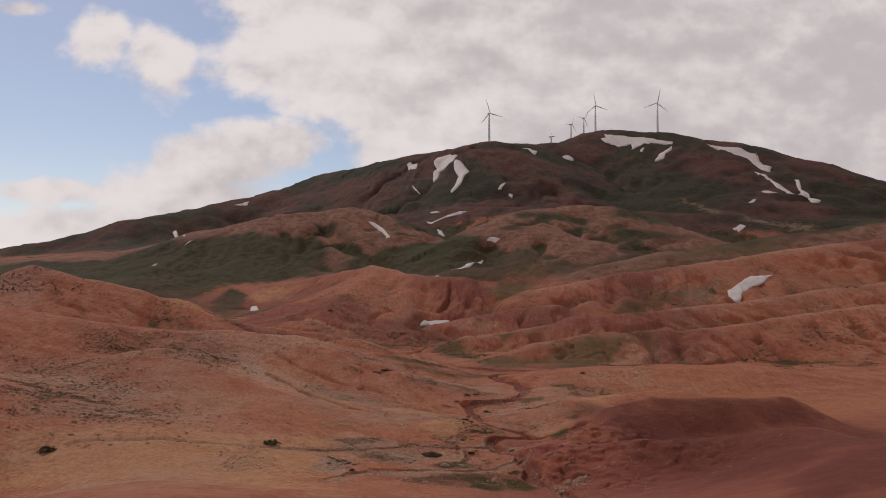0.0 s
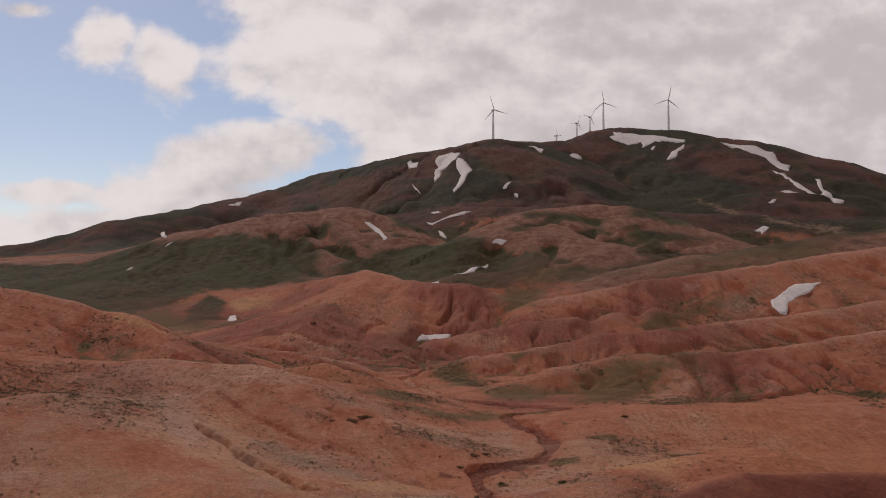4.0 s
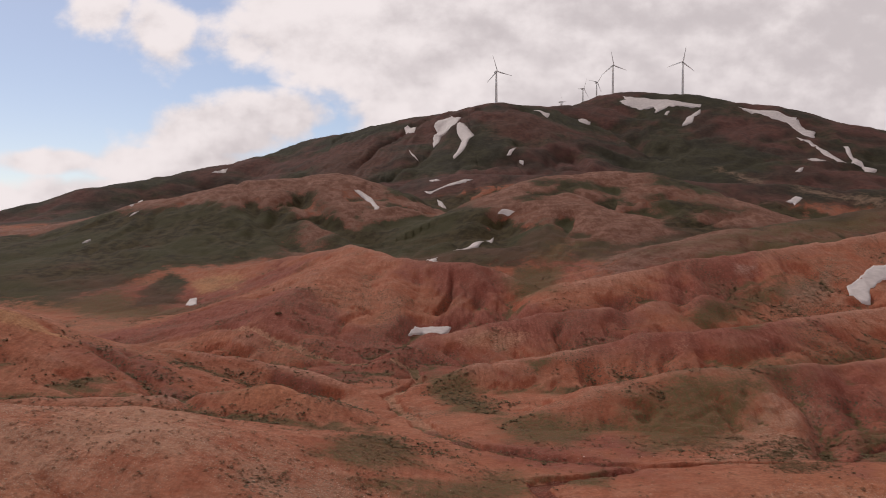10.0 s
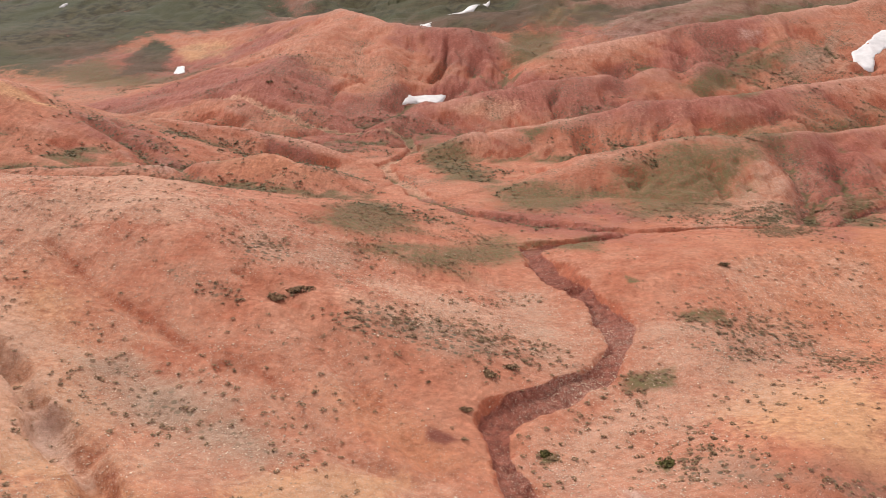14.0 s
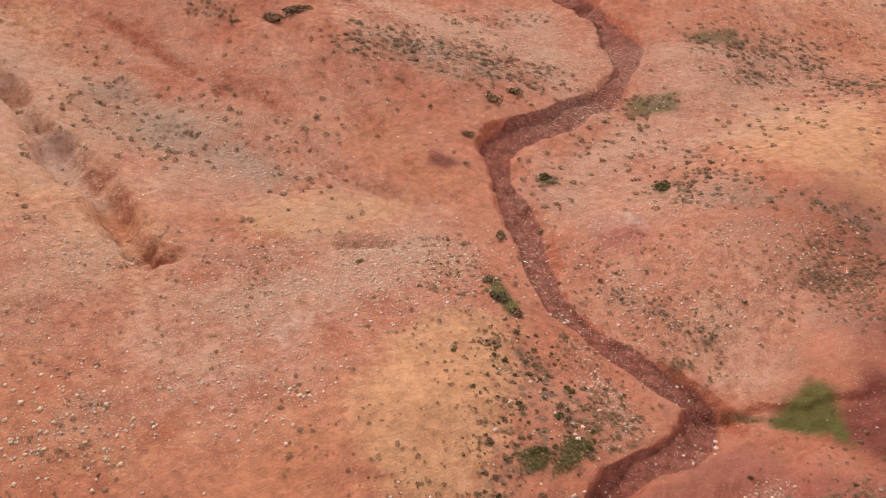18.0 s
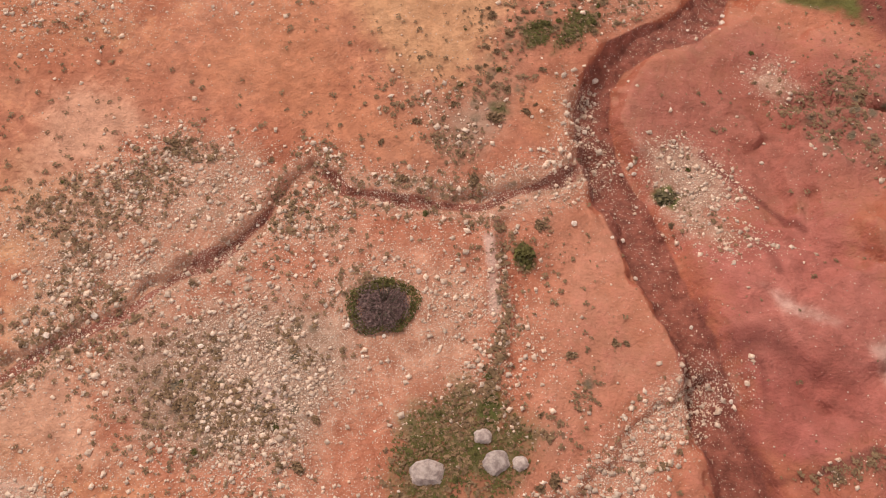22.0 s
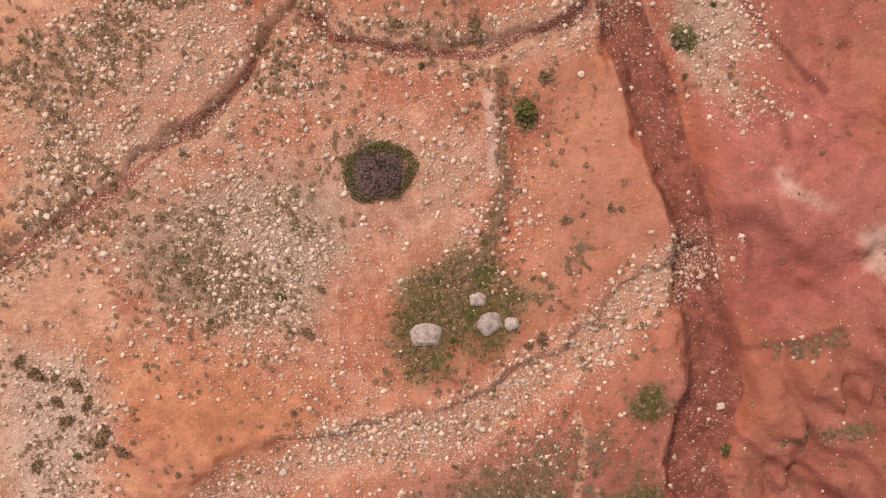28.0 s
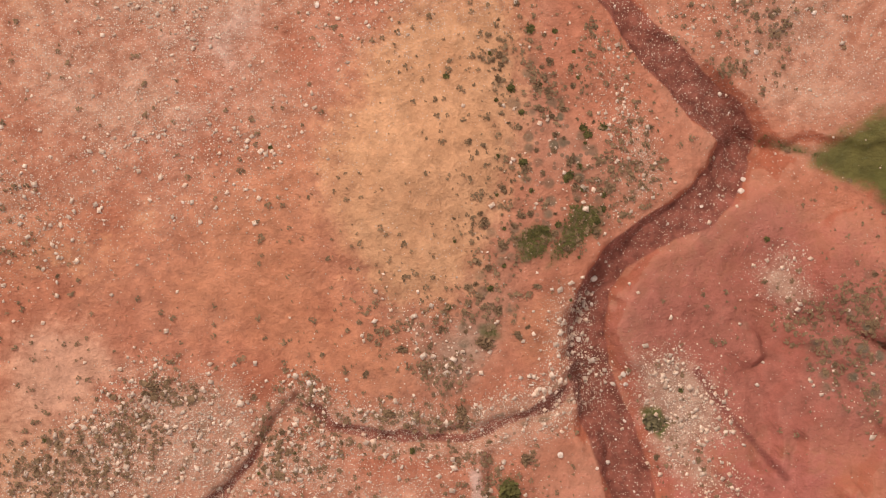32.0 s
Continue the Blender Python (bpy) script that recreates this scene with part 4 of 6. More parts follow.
patch("scrub", 0.7, (4.2, 48.0), (7.4, 49.5), (8.6, 48.5), (10.2, 49.6), (10.8, 45.2), (11.8, 43.7), (12.9, 41.9), (11.7, 39.1), (10.1, 38.4), (8.6, 36.5), (6.4, 36.5), (5.5, 34.1), (4.3, 33.2), (1.9, 32.6), (-0.5, 33.2), (-1.4, 35.0), (1.3, 34.4), (3.7, 36.5), (3.6, 39.5), (5.4, 41.0), (5.1, 44.9))
patch("gravel", 0.6, (10.2, 49.6), (11.1, 45.2), (12.9, 41.9), (11.4, 39.1), (14.0, 41.3), (12.7, 45.3), (11.5, 49.0))
patch("grey", 0.6, (-0.8, 34.7), (1.9, 34.1), (4.9, 34.1), (4.9, 31.6), (3.7, 29.7), (1.6, 29.8), (0.4, 32.3))
patch("scrub", 0.8, (0.4, 31.6), (2.5, 32.6), (4.6, 32.3), (3.7, 29.7), (1.3, 29.5))
patch("grass", 1, (5.7, 38.2), (7.0, 39.1), (8.0, 38.6), (7.4, 37.3), (6.2, 37.0))
patch("grass", 1, (7.9, 37.9), (8.9, 40.2), (10.5, 40.0), (10.5, 38.7), (8.7, 37.4), (7.6, 36.7))
patch("grass", 0.8, (4.0, 33.5), (4.9, 33.6), (5.2, 32.9), (4.2, 32.7))
patch("pale", 0.6, (16.8, 51.7), (21.3, 49.2), (25.1, 47.8), (26.1, 46.8), (26.1, 45.5), (23.8, 44.4), (21.3, 44.4), (19.8, 45.7), (17.7, 48.2))
patch("scrub", 0.8, (17.3, 48.2), (18.6, 48.4), (19.1, 47.7), (17.4, 47.2))
patch("scrub", 0.8, (18.2, 51.2), (21.2, 50.4), (21.0, 49.7), (18.8, 50.3))
patch("lush", 1, (22.7, 42.7), (24.1, 44.1), (26.1, 45.4), (27.4, 44.2), (26.8, 39.7), (25.5, 41.1), (23.9, 41.8))
band("grass", 0.9, 0.3, (20.3, 44.1), (21.5, 43.6), (23.1, 43.2))
patch("red", 0.75, (10.4, 36.5), (12.7, 37.8), (16.3, 39.7), (19.1, 42.0), (21.4, 41.6), (26.2, 39.1), (28.3, 36.0), (26.9, 24.9), (13.0, 23.9), (11.5, 27.6), (10.9, 32.0))
patch("grey", 0.8, (13.0, 31.4), (15.0, 31.9), (17.0, 30.1), (17.4, 28.0), (16.2, 26.8), (18.3, 24.6), (16.1, 24.2), (13.6, 26.4))
patch("gravel", 0.45, (13.0, 31.4), (15.0, 31.9), (17.0, 30.1), (17.4, 28.0), (16.2, 26.8), (18.3, 24.6), (16.1, 24.2), (13.6, 26.4))
patch("grey", 0.6, (19.2, 36.6), (21.3, 37.8), (22.5, 35.3), (21.0, 33.8), (19.5, 35.0))
patch("gravel", 0.5, (19.2, 36.6), (21.3, 37.8), (22.5, 35.3), (21.0, 33.8), (19.5, 35.0))
patch("scrub", 0.7, (20.5, 34.1), (25.8, 36.9), (26.9, 33.0), (24.8, 28.5), (22.3, 29.4))
patch("scrub", 0.4, (16.3, 35.3), (19.9, 34.7), (19.5, 32.2), (16.5, 32.2))
patch("orange", 0.85, (-10.6, 40.9), (-4.7, 44.8), (-3.8, 43.0), (-3.8, 38.8), (-2.6, 36.5), (-1.1, 34.1), (0.4, 31.6), (-0.5, 30.1), (-2.4, 28.8), (-4.9, 29.1), (-7.2, 29.8), (-10.1, 32.2), (-12.4, 34.1), (-14.6, 35.2), (-12.3, 38.2))
patch("pale", 0.75, (-20.8, 34.1), (-16.9, 34.1), (-13.9, 31.7), (-11.6, 30.1), (-15.3, 29.9), (-17.3, 27.8), (-20.9, 27.0))
patch("yellow", 0.45, (-20.7, 37.8), (-16.5, 39.3), (-12.3, 40.6), (-10.6, 40.9), (-13.7, 37.9), (-16.6, 35.2), (-20.7, 34.7))
patch("gravel", 0.55, (-22.2, 51.8), (-1.2, 52.7), (-3.6, 48.4), (-5.3, 46.9), (-8.3, 44.8), (-10.3, 41.8), (-13.7, 40.8), (-17.9, 39.0), (-22.3, 38.1))
patch("white", 0.55, (-14.4, 48.5), (-9.1, 50.9), (-6.0, 50.8), (-8.6, 46.9), (-11.5, 42.4), (-12.9, 42.3), (-10.4, 46.0), (-12.4, 48.0))
patch("raw", 0.4, (-5.3, 44.8), (-2.4, 49.0), (-0.6, 50.9), (-1.8, 50.9), (-4.7, 47.5), (-7.4, 44.5), (-9.4, 41.8), (-8.3, 42.1))
patch("gravel", 0.95, (-22.5, 24.7), (-17.3, 27.3), (-13.6, 30.8), (-9.0, 30.1), (-6.1, 28.5), (-3.6, 26.9), (-2.4, 24.2))
patch("scrub", 0.5, (-13.9, 30.2), (-11.6, 30.7), (-9.0, 29.8), (-9.6, 28.0), (-13.1, 28.9))
patch("raw", 0.6, (-2.7, 27.2), (0.1, 26.9), (3.2, 26.8), (2.5, 25.7), (0.7, 24.8), (-2.1, 25.8))
patch("orange", 0.7, (5.4, 34.1), (8.6, 36.5), (9.1, 34.1), (8.4, 31.5), (6.2, 31.0))
patch("gravel", 0.6, (8.0, 35.6), (10.1, 35.3), (9.9, 31.4), (8.4, 31.2), (7.4, 32.8))
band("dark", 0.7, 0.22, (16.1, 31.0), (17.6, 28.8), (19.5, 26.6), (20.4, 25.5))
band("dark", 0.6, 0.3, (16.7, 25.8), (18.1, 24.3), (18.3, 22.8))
patch("rose", 1, (13.9, 24.8), (17.0, 25.8), (18.7, 24.0), (23.2, 22.9), (22.8, 15.4), (15.4, 14.0), (14.9, 21.3))
patch("grass", 1, (5.1, 25.2), (6.1, 25.3), (6.3, 23.8), (5.7, 23.4), (5.1, 23.9))
patch("lush", 1, (5.2, 24.9), (6.1, 25.1), (6.3, 23.9), (5.7, 23.5))
patch("scrub", 0.8, (4.5, 26.0), (5.3, 26.0), (5.4, 25.1), (4.7, 24.8))
patch("scrub", 0.9, (6.5, 26.9), (7.0, 27.0), (7.2, 26.0), (6.6, 25.9))
band("scrub", 1, 0.25, (4.3, 26.3), (4.5, 23.7), (4.6, 21.2), (4.1, 18.9), (3.5, 16.9))
band("white", 0.8, 0.3, (3.8, 25.4), (4.0, 23.7), (4.0, 21.3))
patch("scrub", 0.6, (-4.9, 22.9), (-2.3, 23.4), (-0.3, 22.5), (-2.6, 22.0), (-4.9, 21.4))
patch("lush", 1, (13.2, 28.8), (14.1, 28.9), (14.5, 28.1), (14.1, 27.3), (13.5, 27.7))
patch("scrub", 0.5, (-19.9, 26.4), (-14.6, 28.3), (-8.7, 28.3), (-4.9, 27.2), (-6.5, 24.9), (-10.0, 23.8), (-13.6, 21.5), (-17.7, 19.9), (-20.2, 19.4))
patch("dark", 0.5, (-6.5, 29.9), (-4.8, 29.8), (-3.7, 28.6), (-4.6, 27.8), (-5.4, 28.9))
patch("yellow", 0.8, (-17.1, 63.4), (-13.8, 68.2), (-9.9, 68.9), (-0.8, 68.8), (-2.6, 64.5), (-8.8, 60.4), (-12.2, 58.9), (-15.9, 60.1))
patch("orange", 0.9, (-11.2, 81.1), (-5.6, 81.6), (2.4, 73.3), (5.5, 70.9), (-0.8, 69.3), (-7.4, 74.9))
patch("orange", 1, (-35.3, 72.0), (-32.9, 74.2), (-30.4, 70.2), (-26.6, 66.0), (-19.5, 55.4), (-19.8, 53.8), (-23.7, 58.5), (-27.9, 65.5), (-29.9, 64.6), (-33.1, 66.1))
patch("white", 0.8, (-35.5, 72.4), (-34.1, 74.8), (-32.8, 70.3), (-34.0, 69.7))
patch("grey", 0.9, (-35.4, 81.9), (-31.9, 86.3), (-24.1, 80.6), (-15.9, 74.7), (-10.0, 69.8), (-13.6, 67.3), (-19.3, 70.6), (-25.4, 72.8), (-30.8, 75.7))
patch("scrub", 0.6, (-35.4, 81.9), (-31.9, 86.3), (-24.1, 80.6), (-15.9, 74.7), (-10.0, 69.8), (-13.6, 67.3), (-19.3, 70.6), (-25.4, 72.8), (-30.8, 75.7))
patch("gravel", 0.7, (-35.0, 60.4), (-26.9, 63.0), (-18.7, 54.1), (-14.8, 58.7), (0.3, 68.2), (4.6, 62.9), (4.9, 57.5), (-1.1, 50.2), (-7.8, 45.8), (-11.7, 43.5), (-16.4, 45.0), (-23.1, 44.5), (-28.6, 46.5))
patch("gravel", 0.5, (-27.9, 84.6), (-14.7, 82.3), (-6.3, 75.0), (-10.0, 69.8), (-19.1, 74.8))
patch("gravel", 0.5, (-44.0, 86.5), (-39.5, 94.8), (-20.3, 88.0), (-9.4, 85.5), (-3.1, 76.4), (-11.1, 80.3), (-21.6, 82.4), (-32.8, 85.7), (-37.4, 76.7))
patch("scrub", 0.6, (-11.6, 89.9), (-6.7, 100.2), (-1.4, 103.0), (6.8, 101.1), (15.9, 95.7), (12.9, 91.3), (7.5, 86.8), (0.1, 86.3), (-7.1, 86.7))
patch("grey", 0.55, (-9.6, 88.6), (-5.3, 99.2), (6.7, 98.7), (14.5, 94.3), (7.5, 88.0), (0.1, 87.5))
patch("pale", 0.6, (-4.0, 98.2), (7.1, 105.8), (18.4, 98.9), (16.0, 95.1), (6.6, 95.0), (0.0, 96.6))
patch("yellow", 0.75, (27.6, 81.4), (36.8, 90.9), (48.1, 86.1), (46.7, 75.2), (40.1, 62.1), (38.5, 64.5), (32.0, 67.8), (27.4, 71.8))
patch("scrub", 0.75, (32.4, 104.1), (45.8, 105.7), (52.4, 91.4), (49.3, 84.9), (42.4, 96.2), (33.5, 92.5), (31.1, 96.2))
patch("scrub", 0.7, (18.1, 70.8), (24.8, 73.2), (31.5, 66.2), (38.8, 62.5), (37.2, 59.1), (30.5, 63.2), (22.1, 63.1), (19.7, 66.7))
patch("grey", 0.6, (23.6, 68.5), (31.3, 65.7), (38.5, 62.0), (37.1, 58.9), (30.4, 62.9), (23.7, 63.7))
patch("scrub", 0.8, (14.5, 55.3), (18.2, 52.7), (21.3, 50.1), (20.0, 49.4), (16.9, 51.8))
patch("scrub", 0.5, (29.1, 61.7), (34.1, 60.9), (36.3, 57.0), (32.1, 47.5), (30.2, 50.8), (28.3, 56.3))
patch("red", 0.6, (8.9, 72.5), (12.9, 70.8), (15.3, 66.9), (19.0, 63.5), (17.5, 60.5), (13.4, 60.5), (10.3, 66.0))
patch("rose", 0.8, (13.8, 66.8), (19.2, 64.4), (18.8, 60.2), (14.2, 59.7))
patch("white", 0.9, (16.2, 67.6), (18.0, 65.4), (18.7, 62.1), (17.2, 63.6))
patch("grass", 0.9, (21.0, 89.0), (27.7, 89.8), (27.2, 86.0), (21.3, 85.0))
patch("lush", 1, (4.8, 57.0), (5.8, 56.8), (7.2, 52.3), (6.4, 51.2), (5.0, 54.2))
patch("grass", 1, (10.7, 73.0), (12.5, 74.0), (12.4, 72.1), (10.8, 71.4))
patch("grass", 1, (20.7, 71.2), (22.2, 70.5), (21.1, 67.9))
patch("gravel", 0.45, (11.7, 61.8), (21.0, 62.0), (29.4, 59.7), (31.2, 53.3), (27.5, 48.3), (22.2, 45.0), (18.4, 49.3), (13.1, 52.7))
patch("dark", 0.6, (26.6, 54.8), (31.0, 56.9), (32.6, 55.1), (29.1, 53.8))
patch("dark", 0.9, (25.4, 42.0), (29.5, 45.4), (31.5, 44.3), (29.9, 36.7), (27.9, 37.4), (25.7, 40.1))
patch("dark", 0.8, (0.2, 76.2), (3.5, 74.6), (1.8, 73.4), (0.2, 74.1))

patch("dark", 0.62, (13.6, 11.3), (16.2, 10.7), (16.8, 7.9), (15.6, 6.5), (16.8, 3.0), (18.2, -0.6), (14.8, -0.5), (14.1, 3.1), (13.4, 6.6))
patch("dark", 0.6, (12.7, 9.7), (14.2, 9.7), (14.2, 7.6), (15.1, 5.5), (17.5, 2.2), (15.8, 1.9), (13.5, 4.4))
patch("red", 0.7, (10.4, 10.0), (13.4, 12.5), (15.0, 8.8), (13.6, 5.4), (10.8, 6.5))
patch("pale", 0.6, (-3.8, 24.2), (4.1, 24.7), (4.2, 18.2), (0.7, 17.3), (-1.3, 15.5), (-2.8, 17.5), (-0.5, 20.4))
patch("pale", 0.5, (-20.7, 50.2), (-6.6, 50.9), (-8.9, 45.4), (-13.7, 41.1), (-20.7, 38.1))
patch("pale", 0.55, (-22.6, 51.6), (-14.6, 57.9), (0.3, 64.1), (4.0, 58.3), (-1.9, 50.3), (-12.2, 45.6), (-19.9, 45.2))
patch("pale", 0.5, (20.6, 60.4), (33.5, 59.4), (31.2, 48.3), (22.2, 45.1), (17.9, 51.5))
patch("pale", 0.6, (-14.9, 109.6), (0.1, 119.3), (16.7, 106.7), (18.5, 95.8), (9.2, 90.3), (-3.5, 91.2), (-14.1, 94.1))
patch("pale", 0.55, (-59.5, 117.3), (-54.3, 172.5), (-25.8, 126.5), (-27.0, 105.0), (-40.8, 107.7), (-52.2, 101.7))
patch("pale", 0.4, (35.5, 121.4), (55.9, 125.7), (68.4, 121.7), (62.8, 110.6), (42.1, 111.0))
patch("scrub", 0.45, (-20.9, 27.0), (-13.6, 30.2), (-9.0, 29.2), (-4.8, 27.0), (-7.2, 24.3), (-20.9, 24.6))
patch("scrub", 0.6, (-3.1, 28.9), (0.9, 29.2), (3.7, 29.8), (7.9, 29.2), (9.0, 27.2), (4.9, 27.8), (0.9, 27.2), (-2.6, 27.5))
patch("scrub", 0.5, (15.6, 2.9), (21.5, 6.1), (21.1, 1.6), (16.0, 1.3))
patch("red", 0.85, (2.5, 7.3), (7.8, 8.8), (13.6, 7.8), (14.7, 4.6), (14.8, -0.7), (-3.9, -0.6), (-1.0, 2.9))
# the next five bands paint the scarp's foot shadow and crevice shade into the soil
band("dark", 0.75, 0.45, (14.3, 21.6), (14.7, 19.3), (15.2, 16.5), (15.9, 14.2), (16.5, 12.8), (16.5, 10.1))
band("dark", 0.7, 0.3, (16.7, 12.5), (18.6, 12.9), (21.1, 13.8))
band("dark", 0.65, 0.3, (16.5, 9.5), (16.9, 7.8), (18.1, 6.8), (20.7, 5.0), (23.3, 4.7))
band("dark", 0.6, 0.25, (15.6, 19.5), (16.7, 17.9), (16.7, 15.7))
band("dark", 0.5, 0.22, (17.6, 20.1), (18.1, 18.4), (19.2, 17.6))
patch("dark", 0.85, (33.0, 56.4), (33.7, 62.0), (49.4, 52.7), (65.1, 48.3), (87.3, 43.8), (45.4, -32.7), (26.0, 0.7))
patch("wash", 0.6, (13.3, 11.6), (16.2, 10.7), (17.0, 7.8), (15.7, 6.1), (16.8, 2.6), (18.0, -0.7), (15.3, -0.7), (14.6, 2.9), (14.0, 6.4))
patch("dark", 0.5, (11.6, 27.1), (13.2, 25.4), (13.9, 23.2), (14.6, 21.6), (13.7, 20.8), (12.4, 24.2))
patch("grass", 0.9, (4.6, 1.5), (9.4, 1.0), (10.2, -3.0), (8.0, -6.5), (4.2, -4.5))
patch("grass", 0.9, (10.0, 1.5), (14.6, 1.5), (15.6, -3.0), (13.0, -6.5), (10.4, -4.0))
patch("scrub", 0.7, (-4.0, 1.0), (4.5, 2.0), (5.0, -5.0), (-3.0, -7.0), (-8.0, -4.0))
# the slopes beyond
patch("scrub", 0.8, (-57.3, 311.1), (-50.1, 333.7), (-45.1, 347.7), (-43.2, 342.3), (-52.1, 318.3), (-55.6, 307.9))
patch("scrub", 0.8, (-37.1, 367.0), (-31.4, 354.9), (-26.1, 335.6), (-34.8, 320.9), (-31.2, 340.7))
patch("scrub", 0.9, (-20.4, 336.0), (-15.1, 346.7), (-15.0, 321.6), (-17.7, 295.3), (-20.8, 310.4))
patch("scrub", 0.8, (-35.5, 291.8), (-16.8, 314.9), (-17.2, 287.3), (-34.4, 282.8))
patch("scrub", 0.7, (-53.6, 281.8), (-36.7, 285.7), (-37.4, 276.8), (-50.1, 273.4))
patch("scrub", 0.7, (-50.6, 297.3), (-40.1, 310.9), (-42.1, 295.7))
patch("grass", 0.7, (-161.4, 458.1), (-143.8, 473.0), (-137.9, 434.5), (-153.4, 440.2))
patch("grass", 0.7, (-160.8, 402.5), (-155.7, 433.9), (-141.9, 412.0), (-149.0, 386.5))
patch("yellow", 0.7, (-137.2, 483.8), (-111.0, 472.6), (-98.1, 406.9), (-123.0, 445.6))
patch("orange", 0.9, (-109.8, 207.3), (-202.9, 408.8), (-160.8, 359.8), (-100.3, 205.4), (-106.8, 201.7))
patch("white", 0.7, (-67.0, 187.8), (-63.5, 196.3), (-52.1, 179.0), (-55.4, 172.5))
patch("raw", 1, (-83.6, 285.1), (-68.2, 278.3), (-66.9, 273.3), (-67.5, 236.9))
patch("dark", 0.55, (-45.5, 225.1), (-35.8, 222.3), (-26.5, 221.1), (-32.3, 219.9), (-34.5, 184.9))
patch("dark", 0.5, (-85.6, 214.0), (-71.6, 203.8), (-58.2, 192.5), (-63.6, 196.9), (-74.9, 205.1))
patch("orange", 0.8, (-47.3, 176.9), (-48.0, 222.8), (-26.8, 184.1), (-15.6, 199.7), (-25.4, 175.0), (-37.6, 171.4))
patch("grass", 0.9, (-19.2, 129.6), (-7.4, 153.2), (-1.0, 142.4), (-11.0, 126.3))
patch("grass", 0.8, (-15.2, 168.2), (-8.0, 163.6), (-5.0, 145.2), (-10.7, 142.9))
patch("grass", 1, (31.0, 369.2), (64.9, 444.6), (46.8, 336.0), (34.7, 354.8))
patch("scrub", 0.9, (93.7, 314.5), (105.5, 317.4), (131.4, 338.9), (105.6, 305.1), (90.7, 297.9))
patch("grey", 0.8, (137.2, 330.4), (168.7, 347.9), (150.5, 311.1), (133.0, 310.1))
patch("scrub", 0.7, (43.4, 283.2), (57.5, 295.5), (51.7, 286.1), (39.7, 247.6))
patch("scrub", 0.8, (27.0, 240.2), (33.9, 242.2), (29.7, 235.4), (19.8, 233.1))
patch("red", 0.8, (103.3, 354.7), (127.5, 353.6), (108.1, 312.1), (103.2, 346.1))
patch("grass", 1, (13.3, 184.3), (28.6, 185.8), (25.2, 171.1), (16.3, 175.4))
patch("grass", 1, (42.3, 190.3), (59.1, 203.5), (76.0, 197.0), (59.1, 182.3), (52.9, 166.8), (41.9, 163.7), (40.4, 181.9))
patch("grass", 0.8, (0.7, 227.4), (12.8, 221.4), (16.8, 196.2), (2.1, 197.6))
patch("red", 1, (84.9, 205.4), (100.1, 207.8), (104.9, 195.7), (79.1, 164.8), (85.6, 188.8))
patch("dark", 0.5, (86.6, 202.8), (88.8, 195.5), (81.3, 170.6), (85.2, 185.1))
patch("gravel", 0.7, (61.4, 178.2), (84.7, 192.5), (79.3, 172.6), (54.3, 151.9))
patch("scrub", 0.8, (72.4, 172.8), (81.5, 169.8), (59.4, 139.7))
patch("pale", 0.6, (37.2, 242.5), (71.8, 246.9), (126.4, 304.7), (95.8, 252.2), (69.5, 239.1), (44.8, 238.5))
patch("pale", 0.6, (4.5, 283.2), (20.7, 293.1), (36.1, 287.3), (23.3, 275.1), (8.2, 277.7))
patch("white", 0.5, (126.3, 357.1), (139.6, 353.3), (130.7, 343.1), (124.3, 344.9))
patch("red", 0.7, (-10.1, 380.7), (13.2, 370.5), (29.4, 350.3), (16.7, 335.8), (-4.4, 353.4))
patch("red", 0.7, (69.4, 333.1), (78.4, 332.3), (74.8, 291.8), (63.4, 294.4))
patch("dark", 0.75, (33.0, 49.0), (33.0, 45.2), (48.0, 47.8), (58.3, 45.1), (74.6, 44.4), (60.1, -5.9), (45.3, -32.8), (26.0, -1.9))
patch("red", 0.8, (33.0, 42.7), (33.0, 61.5), (43.0, 50.4), (59.4, 48.3), (86.3, 42.1), (45.3, -32.8), (26.0, 6.2))
patch("orange", 0.9, (43.2, 112.9), (85.7, 177.2), (90.6, 112.6), (109.6, 84.6), (89.6, 48.0), (72.1, 51.4), (50.5, 56.3))
patch("white", 0.5, (-88.5, 50.1), (-78.5, 48.4), (-64.9, 48.3), (-52.9, 46.3), (-62.3, 42.2), (-78.2, 43.5))
patch("scrub", 0.8, (-100.0, 71.1), (-87.5, 77.6), (-76.6, 56.6), (-94.8, 61.8))
patch("scrub", 0.6, (-72.6, 21.1), (-73.6, 43.0), (-56.8, 42.0), (-48.6, 17.4), (-58.8, 12.0), (-67.0, 10.9))
patch("gravel", 0.7, (-91.8, 56.3), (-72.2, 52.0), (-52.9, 46.3), (-42.7, 24.8), (-58.8, 12.0), (-69.3, 15.0))
patch("orange", 0.7, (-66.8, 53.1), (-43.9, 54.6), (-19.1, 44.2), (-7.7, 36.6), (-27.2, 29.1), (-50.0, 37.9))
patch("red", 0.8, (-77.9, 106.8), (-70.7, 113.2), (-58.2, 77.8), (-52.4, 63.2), (-62.3, 78.1))
patch("white", 0.6, (-59.9, 97.7), (-52.1, 96.3), (-41.5, 81.0), (-36.0, 74.1), (-40.6, 65.3), (-50.8, 66.2))
patch("orange", 0.9, (-56.1, 100.0), (-48.2, 105.0), (-30.2, 87.1), (-20.9, 57.6), (-29.8, 68.1), (-40.4, 82.2))
patch("grey", 0.7, (-35.5, 81.7), (-26.9, 84.6), (-14.7, 71.1), (-9.0, 66.1), (-16.0, 67.9), (-26.6, 72.1))
patch("red", 0.75, (6.1, 171.5), (27.3, 172.7), (42.2, 150.2), (36.6, 127.3), (23.1, 145.8), (8.7, 153.1))
